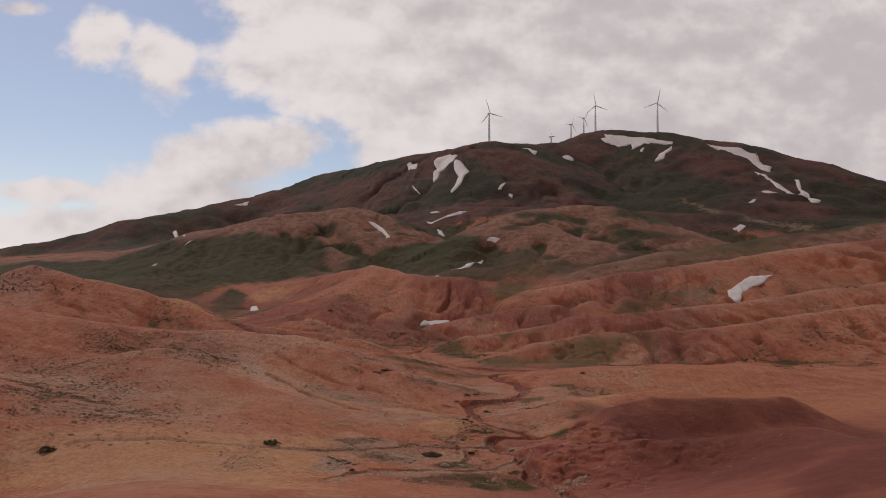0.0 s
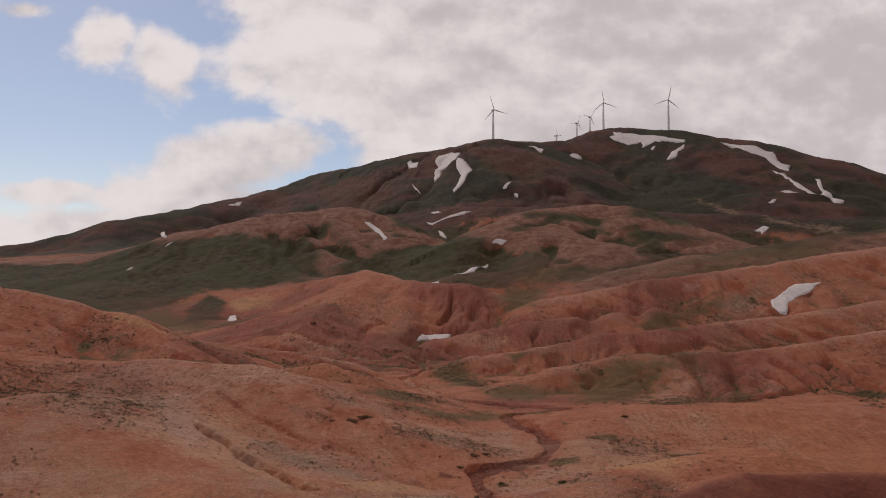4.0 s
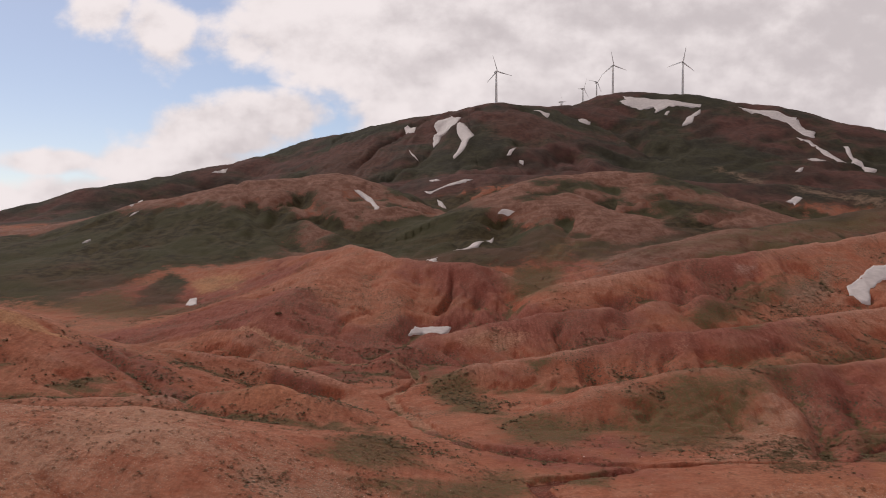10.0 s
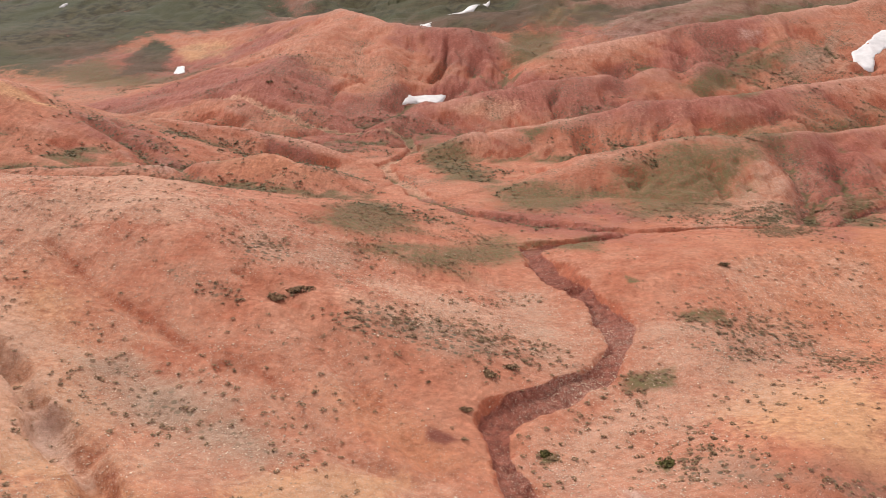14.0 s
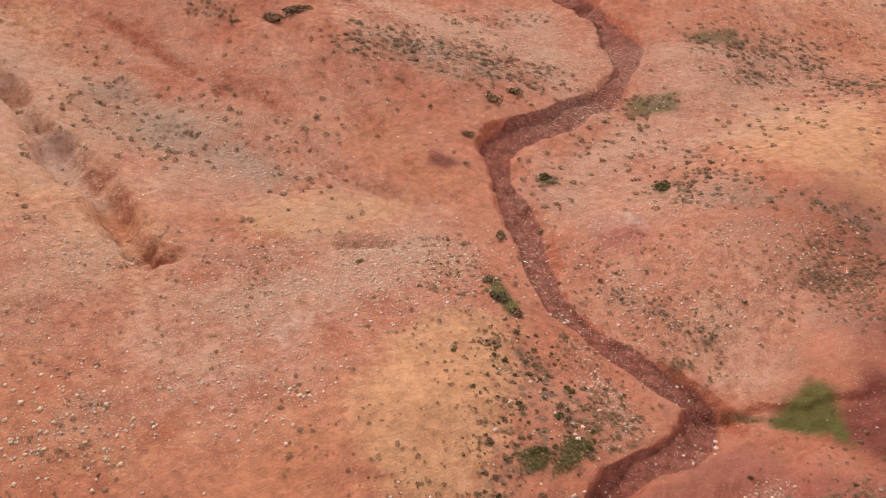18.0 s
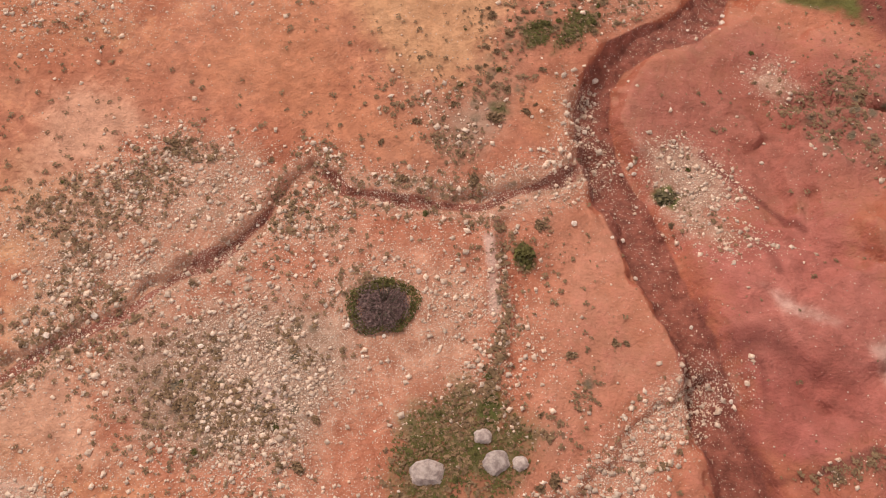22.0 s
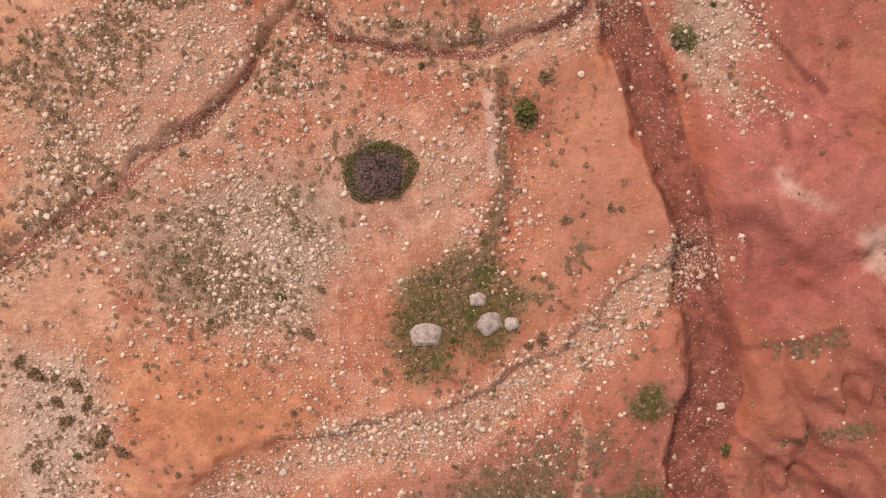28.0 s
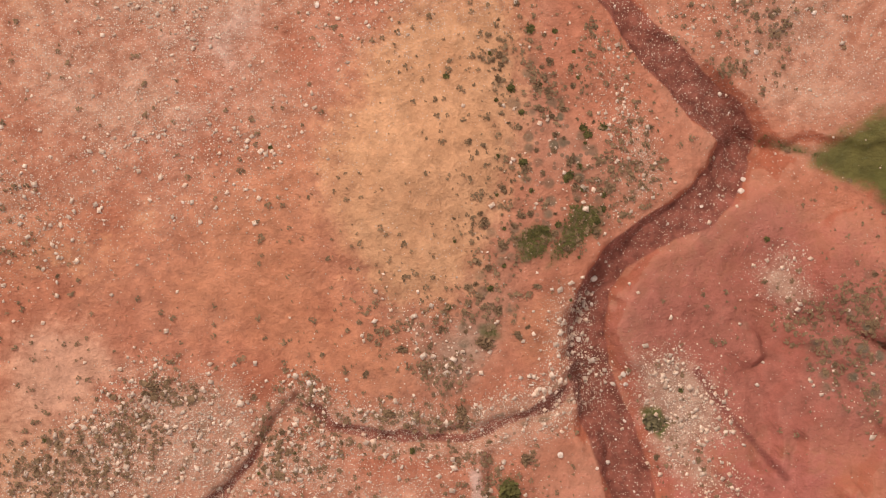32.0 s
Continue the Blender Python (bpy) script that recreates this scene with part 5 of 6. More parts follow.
patch("grass", 0.9, (-2.1, 129.5), (13.6, 150.4), (17.9, 136.1), (5.6, 126.9), (1.3, 125.8))
patch("scrub", 0.6, (-28.2, 110.9), (-17.3, 126.4), (-5.2, 121.4), (-15.0, 111.1))
patch("red", 0.7, (20.6, 176.3), (40.2, 183.3), (46.0, 156.3), (34.8, 153.8))
patch("grass", 0.8, (-13.1, 265.9), (-1.9, 250.4), (9.4, 230.3), (18.5, 207.4), (4.3, 206.2), (-5.2, 245.8))
patch("grass", 0.8, (97.4, 303.3), (120.9, 333.6), (145.1, 336.8), (135.0, 323.4), (110.8, 305.5))
patch("grass", 0.9, (14.2, 187.1), (24.6, 188.9), (28.1, 177.7), (18.9, 171.1))
patch("grass", 0.8, (52.9, 203.6), (84.5, 233.0), (103.8, 233.3), (140.4, 256.7), (135.6, 248.0), (87.7, 203.7), (65.4, 199.4))
band("white", 0.6, 1.6, (-36, 73.5), (-31, 68.5), (-28, 65))
band("orange", 0.9, 2.2, (-48, 86), (-36, 73), (-28, 65), (-22, 57))

# ---- snow lying in the hollows: the outline of each patch on the plan ----
SNOW = []


def snow(*outline):
    SNOW.append(outline)


snow((-334.2, 1184.5), (-326.3, 1191.8), (-321.2, 1210.3), (-318.5, 1215.9), (-316.6, 1193.3), (-325.7, 1183.7))
snow((-255.1, 675.5), (-386.9, 1050.0), (-385.1, 1063.0), (-252.4, 688.6), (-252.2, 671.5))
snow((-240.8, 630.1), (-239.2, 637.5), (-236.4, 640.8), (-237.4, 635.1))
snow((-252.1, 576.3), (-251.2, 581.4), (-249.2, 583.5), (-249.3, 577.1))
snow((-55.0, 1213.0), (-50.1, 1218.0), (-36.8, 1202.8), (-37.8, 1155.8), (-44.5, 1161.2), (-52.7, 1199.8))
snow((-10.3, 1169.0), (-3.9, 1200.6), (10.4, 1193.0), (30.0, 1171.6), (25.6, 1155.3), (18.6, 1125.5), (8.3, 1132.0), (0.4, 1132.9), (-3.4, 1095.1), (-10.2, 1081.5), (-9.9, 1133.3), (-5.2, 1146.7))
snow((20.1, 1119.4), (25.2, 1139.2), (34.3, 1120.7), (43.4, 1073.5), (37.3, 1050.3), (29.3, 1027.0), (23.8, 1009.6), (17.3, 1000.6), (16.0, 1006.5), (23.9, 1043.3), (27.9, 1056.7), (23.2, 1080.3))
snow((-41.5, 1066.0), (-34.7, 1042.5), (-28.3, 1025.1), (-36.0, 1037.6))
snow((-72.6, 684.0), (-67.9, 684.5), (-62.7, 680.3), (-56.9, 673.9), (-53.5, 660.8), (-48.6, 646.4), (-48.0, 637.9), (-50.7, 638.6), (-55.1, 653.5), (-62.8, 671.5), (-68.2, 678.2))
snow((-17.0, 835.0), (-9.9, 831.9), (-4.1, 836.3), (10.7, 851.8), (33.8, 861.8), (25.6, 850.1), (4.7, 842.1), (-5.8, 829.7), (-9.8, 823.9), (-14.5, 828.1))
snow((-12.4, 879.4), (-6.9, 879.5), (-0.1, 865.9), (-5.5, 866.4))
snow((-3.4, 801.1), (1.7, 794.9), (5.4, 768.4), (1.1, 768.0))
snow((39.8, 564.2), (43.2, 566.6), (48.1, 563.7), (51.4, 561.5), (47.8, 560.8), (42.9, 563.6))
snow((8.0, 492.8), (10.8, 497.8), (16.5, 501.6), (20.4, 511.4), (27.7, 514.2), (22.9, 502.7), (17.1, 496.5), (11.8, 493.1))
snow((29.5, 520.1), (35.3, 537.0), (33.0, 517.4))
snow((-127.3, 411.4), (-130.2, 427.4), (-126.7, 428.4), (-120.7, 407.4), (-123.2, 406.4))
snow((-11.5, 311.3), (-9.2, 321.2), (-3.2, 325.2), (4.9, 323.8), (4.5, 322.7), (-1.5, 312.0), (-6.4, 318.4), (-9.6, 313.4))
snow((137.7, 1206.5), (150.2, 1204.2), (160.8, 1195.1), (153.1, 1175.0), (145.2, 1198.4))
snow((203.1, 1207.5), (211.1, 1224.3), (218.2, 1225.5), (223.1, 1214.7), (211.8, 1189.6), (203.7, 1191.1))
snow((80.4, 991.2), (87.3, 1006.8), (93.4, 1011.6), (85.2, 990.7))
snow((94.6, 979.9), (99.7, 976.2), (98.3, 968.7))
snow((297.8, 1334.2), (330.4, 1314.4), (343.6, 1294.8), (373.7, 1273.3), (398.6, 1244.8), (392.6, 1234.1), (367.4, 1252.0), (355.8, 1236.3), (348.2, 1246.3), (338.5, 1242.8), (325.9, 1235.3), (331.7, 1263.6), (324.2, 1261.9), (308.0, 1257.5), (302.0, 1273.1), (290.0, 1283.4), (286.4, 1304.0), (299.4, 1308.6))
snow((346.1, 1166.0), (360.9, 1193.2), (372.2, 1202.4), (391.3, 1224.8), (385.2, 1206.0), (377.4, 1195.1), (360.3, 1167.1))
snow((334.0, 1217.2), (340.9, 1229.5), (346.5, 1230.9), (338.2, 1214.0))
snow((450.8, 1229.9), (474.4, 1199.8), (497.6, 1165.6), (507.7, 1156.9), (500.4, 1117.4), (509.6, 1106.8), (498.2, 1083.9), (491.1, 1088.3), (487.2, 1105.3), (485.5, 1147.3), (478.4, 1159.0), (469.6, 1173.5), (464.5, 1192.0))
snow((475.9, 1088.6), (483.5, 1073.5), (485.6, 1036.5), (488.5, 1012.6), (489.6, 996.2), (489.2, 980.4), (483.8, 980.5), (481.7, 1001.6), (479.4, 1023.3), (480.8, 1057.6))
snow((518.2, 1043.5), (524.0, 1044.8), (510.7, 1006.0), (509.3, 979.4), (505.9, 973.0), (498.8, 977.7), (495.1, 981.2), (504.4, 995.2), (506.8, 1012.2))
snow((445.7, 987.4), (459.9, 997.1), (463.7, 983.0), (469.8, 980.0), (461.1, 976.5), (454.7, 978.6), (449.9, 981.6))
snow((405.9, 931.2), (420.1, 951.7), (424.5, 951.2), (409.1, 928.3))
snow((503.6, 972.7), (509.9, 966.5), (515.0, 959.6), (492.8, 938.0), (504.2, 968.5))
snow((317.8, 748.9), (324.6, 753.8), (331.4, 760.9), (335.0, 753.4), (328.6, 746.3), (321.2, 738.9), (322.8, 746.0))
snow((162.6, 327.3), (169.0, 331.1), (181.1, 342.8), (187.5, 342.2), (194.0, 341.3), (186.6, 334.9), (177.1, 329.0), (168.7, 321.4), (163.9, 312.4), (161.1, 313.8), (159.8, 319.2))
snow((-8.1, 487.7), (-1.6, 485.5), (-1.3, 386.2), (-5.4, 386.7))

# Places on the plan: x, y, width.
BOULDERS = [(0.6, 13.0, 1.81, 1.29), (3.9, 13.5, 1.41, 1.24), (5.1, 13.5, 0.83, 0.77), (3.3, 14.8, 1.00, 0.76), (18.8, -0.7, 1.51, 1.18), (-6.8, 5.8, 0.42, 0.42), (-11.1, -1.0, 0.57, 0.51), (-10.0, -0.4, 0.50, 0.44), (10.4, 11.4, 0.42, 0.42), (16.3, 9.1, 0.56, 0.50), (-17.9, 19.2, 0.44, 0.44), (-16.0, 20.4, 0.56, 0.44), (3.6, 7.9, 0.48, 0.42), (19.5, -0.2, 0.59, 0.46), (18.9, 41.1, 0.47, 0.47), (10.4, 36.1, 0.57, 0.42), (9.6, 32.7, 0.41, 0.41), (12.2, 30.7, 0.41, 0.41), (19.1, 41.8, 0.41, 0.34), (8.5, 26.4, 0.44, 0.44), (18.3, 0.6, 0.46, 0.39)]
SHRUBS_A = [(-14.4, 2.2, 1.08), (-18.9, 11.2, 0.88), (-17.0, 10.6, 0.81), (-17.9, 9.8, 0.69), (-17.4, 8.8, 0.81), (-15.7, 8.2, 0.93), (-15.8, 7.6, 0.68), (-14.7, 7.3, 0.74), (-18.8, 6.6, 0.76), (-16.4, 9.5, 0.62), (-19.5, 11.9, 0.70), (-17.9, 11.0, 0.56), (-5.5, 13.1, 0.70), (-6.3, 13.2, 0.41), (6.8, 12.7, 0.78), (6.0, 12.4, 0.48), (10.2, 19.6, 0.48), (10.7, 19.5, 0.42), (7.9, 18.9, 0.60), (-11.3, 16.0, 0.60), (16.7, 6.8, 0.95), (-4.8, 15.4, 0.53), (43.7, 120.4, 1.60), (-58.9, 305.4, 3.00), (-17.9, 98.0, 2.36), (-15.6, 98.6, 2.49)]
SHRUBS_B = [(-14.5, 100.2, 1.40), (-5.1, 57.6, 0.63), (0.2, 83.3, 0.60), (4.1, 79.3, 1.27), (-30.6, 15.5, 2.97), (-62.0, -1.1, 2.85), (-2.1, 30.9, 0.45), (-13.3, 30.4, 0.72), (-13.7, 29.9, 0.46), (-12.6, 30.6, 0.46), (26.8, 73.0, 0.79), (6.5, 63.0, 1.16), (2.9, 28.8, 0.82), (-0.9, 28.7, 0.63), (13.7, 28.2, 1.46), (5.6, 24.2, 1.34), (6.6, 26.2, 0.69), (-0.2, 32.2, 0.58), (4.3, 32.7, 0.97), (11.4, 73.2, 1.42), (21.4, 70.0, 1.94), (6.7, 51.9, 1.17), (5.5, 53.8, 1.45), (5.0, 56.0, 1.06), (9.3, 88.1, 1.65), (7.0, 86.1, 1.86)]
BUSH = (-1.75, 21.40, 3.08)
TURBINES = [(84.3, 1241.0, 308.8, 20), (396.9, 1334.0, 344.9, -15), (300.3, 1420.0, 358.5, 5), (363.7, 1900.0, 427.0, 25), (331.5, 1900.0, 412.2, 40), (280.5, 1900.0, 381.3, 60)]

# ---- ground sheet ----
def inside(x, y, outline):
    """Signed distance to an outline: positive within."""
    best = np.full(np.shape(x), 1e18)
    within = np.zeros(np.shape(x), bool)
    for p, q in zip(outline, (*outline[1:], outline[0])):
        dx, dy = q[0] - p[0], q[1] - p[1]
        t = np.clip(((x - p[0]) * dx + (y - p[1]) * dy) / (dx * dx + dy * dy + 1e-9), 0, 1)
        best = np.minimum(best, (x - p[0] - t * dx) ** 2 + (y - p[1] - t * dy) ** 2)
        if dy:
            within ^= ((p[1] > y) != (q[1] > y)) & (x < dx * (y - p[1]) / dy + p[0])
    return np.where(within, 1, -1) * np.sqrt(best)


GROWTH = ("grass", "lush", "scrub", "heath")
KINDS = ("grass", "heath", "scrub", "gravel", "red", "yellow", "pale", "brown", "wash", "high", "brow", "raw", "orange", "rose", "grey", "white", "lush", "dark", "rilled")


def blurred(field, r):
    """A box average over r cells on each side."""
    for axis in (0, 1):
        wide = np.pad(field, [(r + 1, r) if a == axis else (0, 0) for a in (0, 1)], mode="edge").cumsum(axis)
        n = field.shape[axis]
        field = (np.take(wide, np.arange(2 * r + 1, 2 * r + 1 + n), axis) - np.take(wide, np.arange(n), axis)) / (2 * r + 1)
    return field


gx, gy = ground_axes()
GX, GY = np.meshgrid(gx, gy)
GZ = height(GX, GY)
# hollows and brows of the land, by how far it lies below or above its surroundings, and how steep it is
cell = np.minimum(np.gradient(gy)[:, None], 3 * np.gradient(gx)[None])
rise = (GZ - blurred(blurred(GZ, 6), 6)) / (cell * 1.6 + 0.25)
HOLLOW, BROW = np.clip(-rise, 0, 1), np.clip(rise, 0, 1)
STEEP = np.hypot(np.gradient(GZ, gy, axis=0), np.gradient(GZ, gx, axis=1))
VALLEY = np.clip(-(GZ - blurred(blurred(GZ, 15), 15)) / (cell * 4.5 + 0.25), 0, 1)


def between(gx, gy, field, x, y):
    """A field of one sheet at points of the plan."""
    c = np.clip(np.searchsorted(gx, x) - 1, 0, len(gx) - 2)
    r = np.clip(np.searchsorted(gy, y) - 1, 0, len(gy) - 2)
    u, v = (x - gx[c]) / (gx[c + 1] - gx[c]), (y - gy[r]) / (gy[r + 1] - gy[r])
    return (field[r, c] * (1 - u) + field[r, c + 1] * u) * (1 - v) + (field[r + 1, c] * (1 - u) + field[r + 1, c + 1] * u) * v


def cover_of(gx, gy, GX, GY, GZ, HOLLOW, BROW, VALLEY, STEEP):
    """How much of each ground cover lies at each point of a sheet."""
    COVER = {k: np.zeros(GX.shape) for k in KINDS}
    for kind, amount, outline in PATCHES:
        px_, py_ = [p[0] for p in outline], [p[1] for p in outline]
        depth = max(2.0, min(max(px_) - min(px_), max(py_) - min(py_)))
        soft = np.clip(0.22 * depth, 0.4, 22) if kind in GROWTH and min(py_) < 60 else np.clip(0.28 * depth, 0.4, 24)
        c0, c1 = np.searchsorted(gx, (min(px_) - soft, max(px_) + soft))
        r0, r1 = np.searchsorted(gy, (min(py_) - soft, max(py_) + soft))
        if c1 > c0 and r1 > r0:
            d = inside(GX[r0:r1, c0:c1], GY[r0:r1, c0:c1], outline)
            part_ = COVER[kind][r0:r1, c0:c1]
            np.maximum(part_, amount * np.clip(0.5 + 0.5 * d / soft, 0, 1), out=part_)
    for kind, amount, half, line in BANDS:
        near = np.abs(GX - line[0][0]) + np.abs(GY - line[0][1]) < 60
        COVER[kind][near] = np.maximum(COVER[kind][near], amount * np.clip(1.2 - 0.6 * along(GX[near], GY[near], line)[0] / half, 0, 1))
    for line, amount in ((WASH, 1.1), (WASH_FAR, 0.8), (BRANCH, 1.0), (POOL, 0.35), (GULLY_S, 0.42)):
        d, _, _, wide = along(GX, GY, line)
        np.maximum(COVER["wash"], amount * np.clip(1.1 - np.maximum(0, d - wide * (1 + 0.5 * fbm(GX, GY, 7, 3, 48))) / 0.6, 0, 1), out=COVER["wash"])
    COVER["wash"] *= 1 - step(165, 200, GY)
    d, _, _, wide = along(GX, GY, WASH_FAR)
    np.maximum(COVER["pale"], 0.95 * step(2.2, 0.9, d) * step(150, 185, GY), out=COVER["pale"])
    bed = np.clip(1.4 - along(GX, GY, GULLY_S)[0] / 2.0, 0, 1)
    COVER["gravel"] = np.maximum(COVER["gravel"], 0.66 * np.clip(1.5 - along(GX, GY, GULLY_S)[0] / 1.6, 0, 1))
    west = along(GX, GY, GULLY_W)[0]
    COVER["wash"] = np.maximum(COVER["wash"], np.clip(1.1 - west / 0.5 + 0.5 * fbm(GX, GY, 2.2, 2, 97), 0, 0.8) * step(-40, -20, GX))
    COVER["scrub"] = np.maximum(COVER["scrub"], 0.55 * np.clip(1.5 - west / 1.2, 0, 1) * step(-40, -20, GX))
    COVER["gravel"] = np.maximum(COVER["gravel"], 0.8 * np.clip(1.3 - along(GX, GY, GULLY_W)[0] / 1.8, 0, 1))
    for k in ("grass", "scrub"):
        COVER[k] *= (1 - bed) * (1 - np.clip(COVER["wash"], 0, 1))
    inner = step(120, 180, GY) * step(560, 430, GY)
    outer = step(430, 540, GY + 60 * step(40, 110, GX))
    patchy = fbm(GX, GY, 40, 4, 73)
    mid_red = step(140, 220, GY) * step(620, 460, GY)
    COVER["red"] = np.maximum(COVER["red"], np.clip(0.7 * step(24, 40, GX) * step(55, 15, GY) * step(-200, -60, GY) * step(140, 70, GX) + 0.35 * fbm(GX, GY, 24, 4, 87) * step(20, 36, GX) * step(60, 40, GY), 0, 0.9))
    COVER["red"] = np.maximum(COVER["red"], mid_red * np.clip(0.27 + 0.6 * fbm(GX, GY, 55, 4, 79), 0, 0.75))
    COVER["dark"] = np.maximum(COVER["dark"], np.clip(0.62 + 0.5 * fbm(GX, GY, 20, 3, 89), 0, 0.85) * step(32, 42, GX) * step(66, 52, GY) * step(-80, -40, GY) * step(120, 85, GX))
    stony_slope = step(150, 110, GY) * step(-60, -20, GY) * np.maximum(step(26, 34, np.abs(GX - 2)), step(58, 66, GY)) * step(90, 60, np.abs(GX))
    COVER["gravel"] = np.maximum(COVER["gravel"], stony_slope * (1 - step(24, 34, GX) * step(85, 65, GY)) * np.clip(0.24 + 0.5 * fbm(GX, GY, 22, 4, 83) + 0.10 * step(10, -10, GX), 0, 0.6))
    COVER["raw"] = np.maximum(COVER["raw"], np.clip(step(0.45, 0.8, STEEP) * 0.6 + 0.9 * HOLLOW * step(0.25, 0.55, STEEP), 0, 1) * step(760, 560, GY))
    COVER["rilled"] = step(62, 110, GY + 0.5 * np.clip(np.abs(GX) - 30, 0, 80)) * step(0.06, 0.22, STEEP)
    COVER["brow"] = BROW * step(60, 140, GY) * step(700, 560, GY)
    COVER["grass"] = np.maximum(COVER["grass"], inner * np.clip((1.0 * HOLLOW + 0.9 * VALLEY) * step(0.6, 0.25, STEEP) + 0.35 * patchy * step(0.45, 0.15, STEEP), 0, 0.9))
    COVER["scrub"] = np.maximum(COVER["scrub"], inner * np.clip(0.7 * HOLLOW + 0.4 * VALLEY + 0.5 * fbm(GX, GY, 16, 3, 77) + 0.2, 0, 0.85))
    COVER["brown"] = np.maximum(COVER["brown"], np.clip(0.72 * outer + 0.4 * outer * BROW - 0.35 * HOLLOW, 0, 0.95))
    aloft = step(760, 900, GY + 0.35 * np.abs(GX - 60)) * step(40, 85, GZ + 0.02 * (GY - 800))
    COVER["brown"] *= 1 - aloft
    COVER["heath"] = np.maximum(COVER["heath"] * (0.8 + 0.5 * np.clip(patchy + 0.4, 0, 1)), outer * np.clip(0.14 + 0.95 * HOLLOW + 0.6 * VALLEY - 0.6 * BROW + 0.5 * patchy, 0, 0.95))
    COVER["high"] = step(760, 900, GY + 0.35 * np.abs(GX - 60)) * step(40, 85, GZ + 0.02 * (GY - 800))
    return COVER


# The land is one sheet; where the camera comes close it is woven finer.
SHEETS = [(gx, gy, dict(cover_of(gx, gy, GX, GY, GZ, HOLLOW, BROW, VALLEY, STEEP), z=GZ, valley=VALLEY, steep=STEEP))]
xa, xb, xc, xd, xe, xf = np.searchsorted(gx, (-110, -80, -25, 31, 80, 100))
ya, yb, yc = np.searchsorted(gy, (-8, 60, 158))
holes = [(xa, xf, yb, yc), (xb, xc, ya, yb), (xc, xd, ya, yb), (xd, xe, ya, yb)]
for (c0, c1, r0, r1), pitch in zip(holes, (0.45, 0.42, 0.17, 0.42)):
    ax = np.linspace(gx[c0], gx[c1], int((gx[c1] - gx[c0]) / pitch))
    ay = np.linspace(gy[r0], gy[r1], int((gy[r1] - gy[r0]) / pitch))
    AX, AY = np.meshgrid(ax, ay)
    AZ, seam = height(AX, AY), between(gx, gy, GZ, AX, AY)
    for side in (np.s_[0], np.s_[-1], np.s_[:, 0], np.s_[:, -1]):
        AZ[side] = seam[side]
    forms = [between(gx, gy, f, AX, AY) for f in (HOLLOW, BROW, VALLEY)]
    steep = np.hypot(np.gradient(AZ, ay, axis=0), np.gradient(AZ, ax, axis=1))
    SHEETS.append((ax, ay, dict(cover_of(ax, ay, AX, AY, AZ, *forms, steep), z=AZ, valley=forms[2], steep=steep)))

points, quads, covers, start = [], [], {k: [] for k in KINDS}, 0
for number, (ax, ay, fields) in enumerate(SHEETS):
    AX, AY = np.meshgrid(ax, ay)
    points.append(np.stack([AX, AY, fields["z"]], -1).reshape(-1, 3))
    keep = np.ones((len(ay) - 1, len(ax) - 1), bool)
    if number == 0:
        for c0, c1, r0, r1 in holes:
            keep[r0:r1, c0:c1] = False
    i0 = (np.arange(len(ay) - 1)[:, None] * len(ax) + np.arange(len(ax) - 1)[None])[keep]
    quads.append(np.stack([i0, i0 + 1, i0 + len(ax) + 1, i0 + len(ax)], -1) + start)
    for k in KINDS:
        covers[k].append(fields[k].ravel())
    start += AX.size
points, quads = np.concatenate(points), np.concatenate(quads).astype(np.int32)
mesh = bpy.data.meshes.new("ground")
mesh.vertices.add(len(points))
mesh.vertices.foreach_set("co", points.astype(np.float32).ravel())
mesh.loops.add(quads.size)
mesh.loops.foreach_set("vertex_index", quads.ravel())
mesh.polygons.add(len(quads))
mesh.polygons.foreach_set("loop_start", np.arange(0, quads.size, 4, dtype=np.int32))
mesh.polygons.foreach_set("use_smooth", np.ones(len(quads), dtype=bool))
mesh.update()
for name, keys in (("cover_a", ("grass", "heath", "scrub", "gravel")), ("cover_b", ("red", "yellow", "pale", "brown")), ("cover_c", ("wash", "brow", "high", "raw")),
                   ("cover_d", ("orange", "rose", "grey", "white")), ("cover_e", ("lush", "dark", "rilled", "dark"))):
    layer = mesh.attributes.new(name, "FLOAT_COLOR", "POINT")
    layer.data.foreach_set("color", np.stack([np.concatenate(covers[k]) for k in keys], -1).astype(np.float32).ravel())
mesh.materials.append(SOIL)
ground = tagged(new("ground", mesh), "bare red and orange eroded soil hills with gravel and sparse turf", "ground", kind="structure")


def look_up(kind, x, y):
    """A ground cover, or the height, at points of the plan."""
    x, y = np.atleast_1d(np.asarray(x, float)), np.atleast_1d(np.asarray(y, float))
    value = between(*SHEETS[0][:2], SHEETS[0][2][kind], x, y)
    for ax, ay, fields in SHEETS[1:]:
        on = (x > ax[0]) & (x < ax[-1]) & (y > ay[0]) & (y < ay[-1])
        if on.any():
            value[on] = between(ax, ay, fields[kind], x[on], y[on])
    return value


def ground_z(x, y):
    return float(look_up("z", x, y)[0])

# ---- things ----
from mathutils.geometry import delaunay_2d_cdt

dice = np.random.default_rng(7)


def part(name, bm, material, parent=None, label="", smooth=False):
    """Link a bmesh as one mesh object, under a thing or a part."""
    data = bpy.data.meshes.new(name)
    bm.to_mesh(data)
    bm.free()
    data.materials.append(material)
    if smooth:
        data.polygons.foreach_set("use_smooth", np.ones(len(data.polygons), dtype=bool))
    ob = new(name, data)
    if parent:
        ob.parent = parent
    return tagged(ob, label)


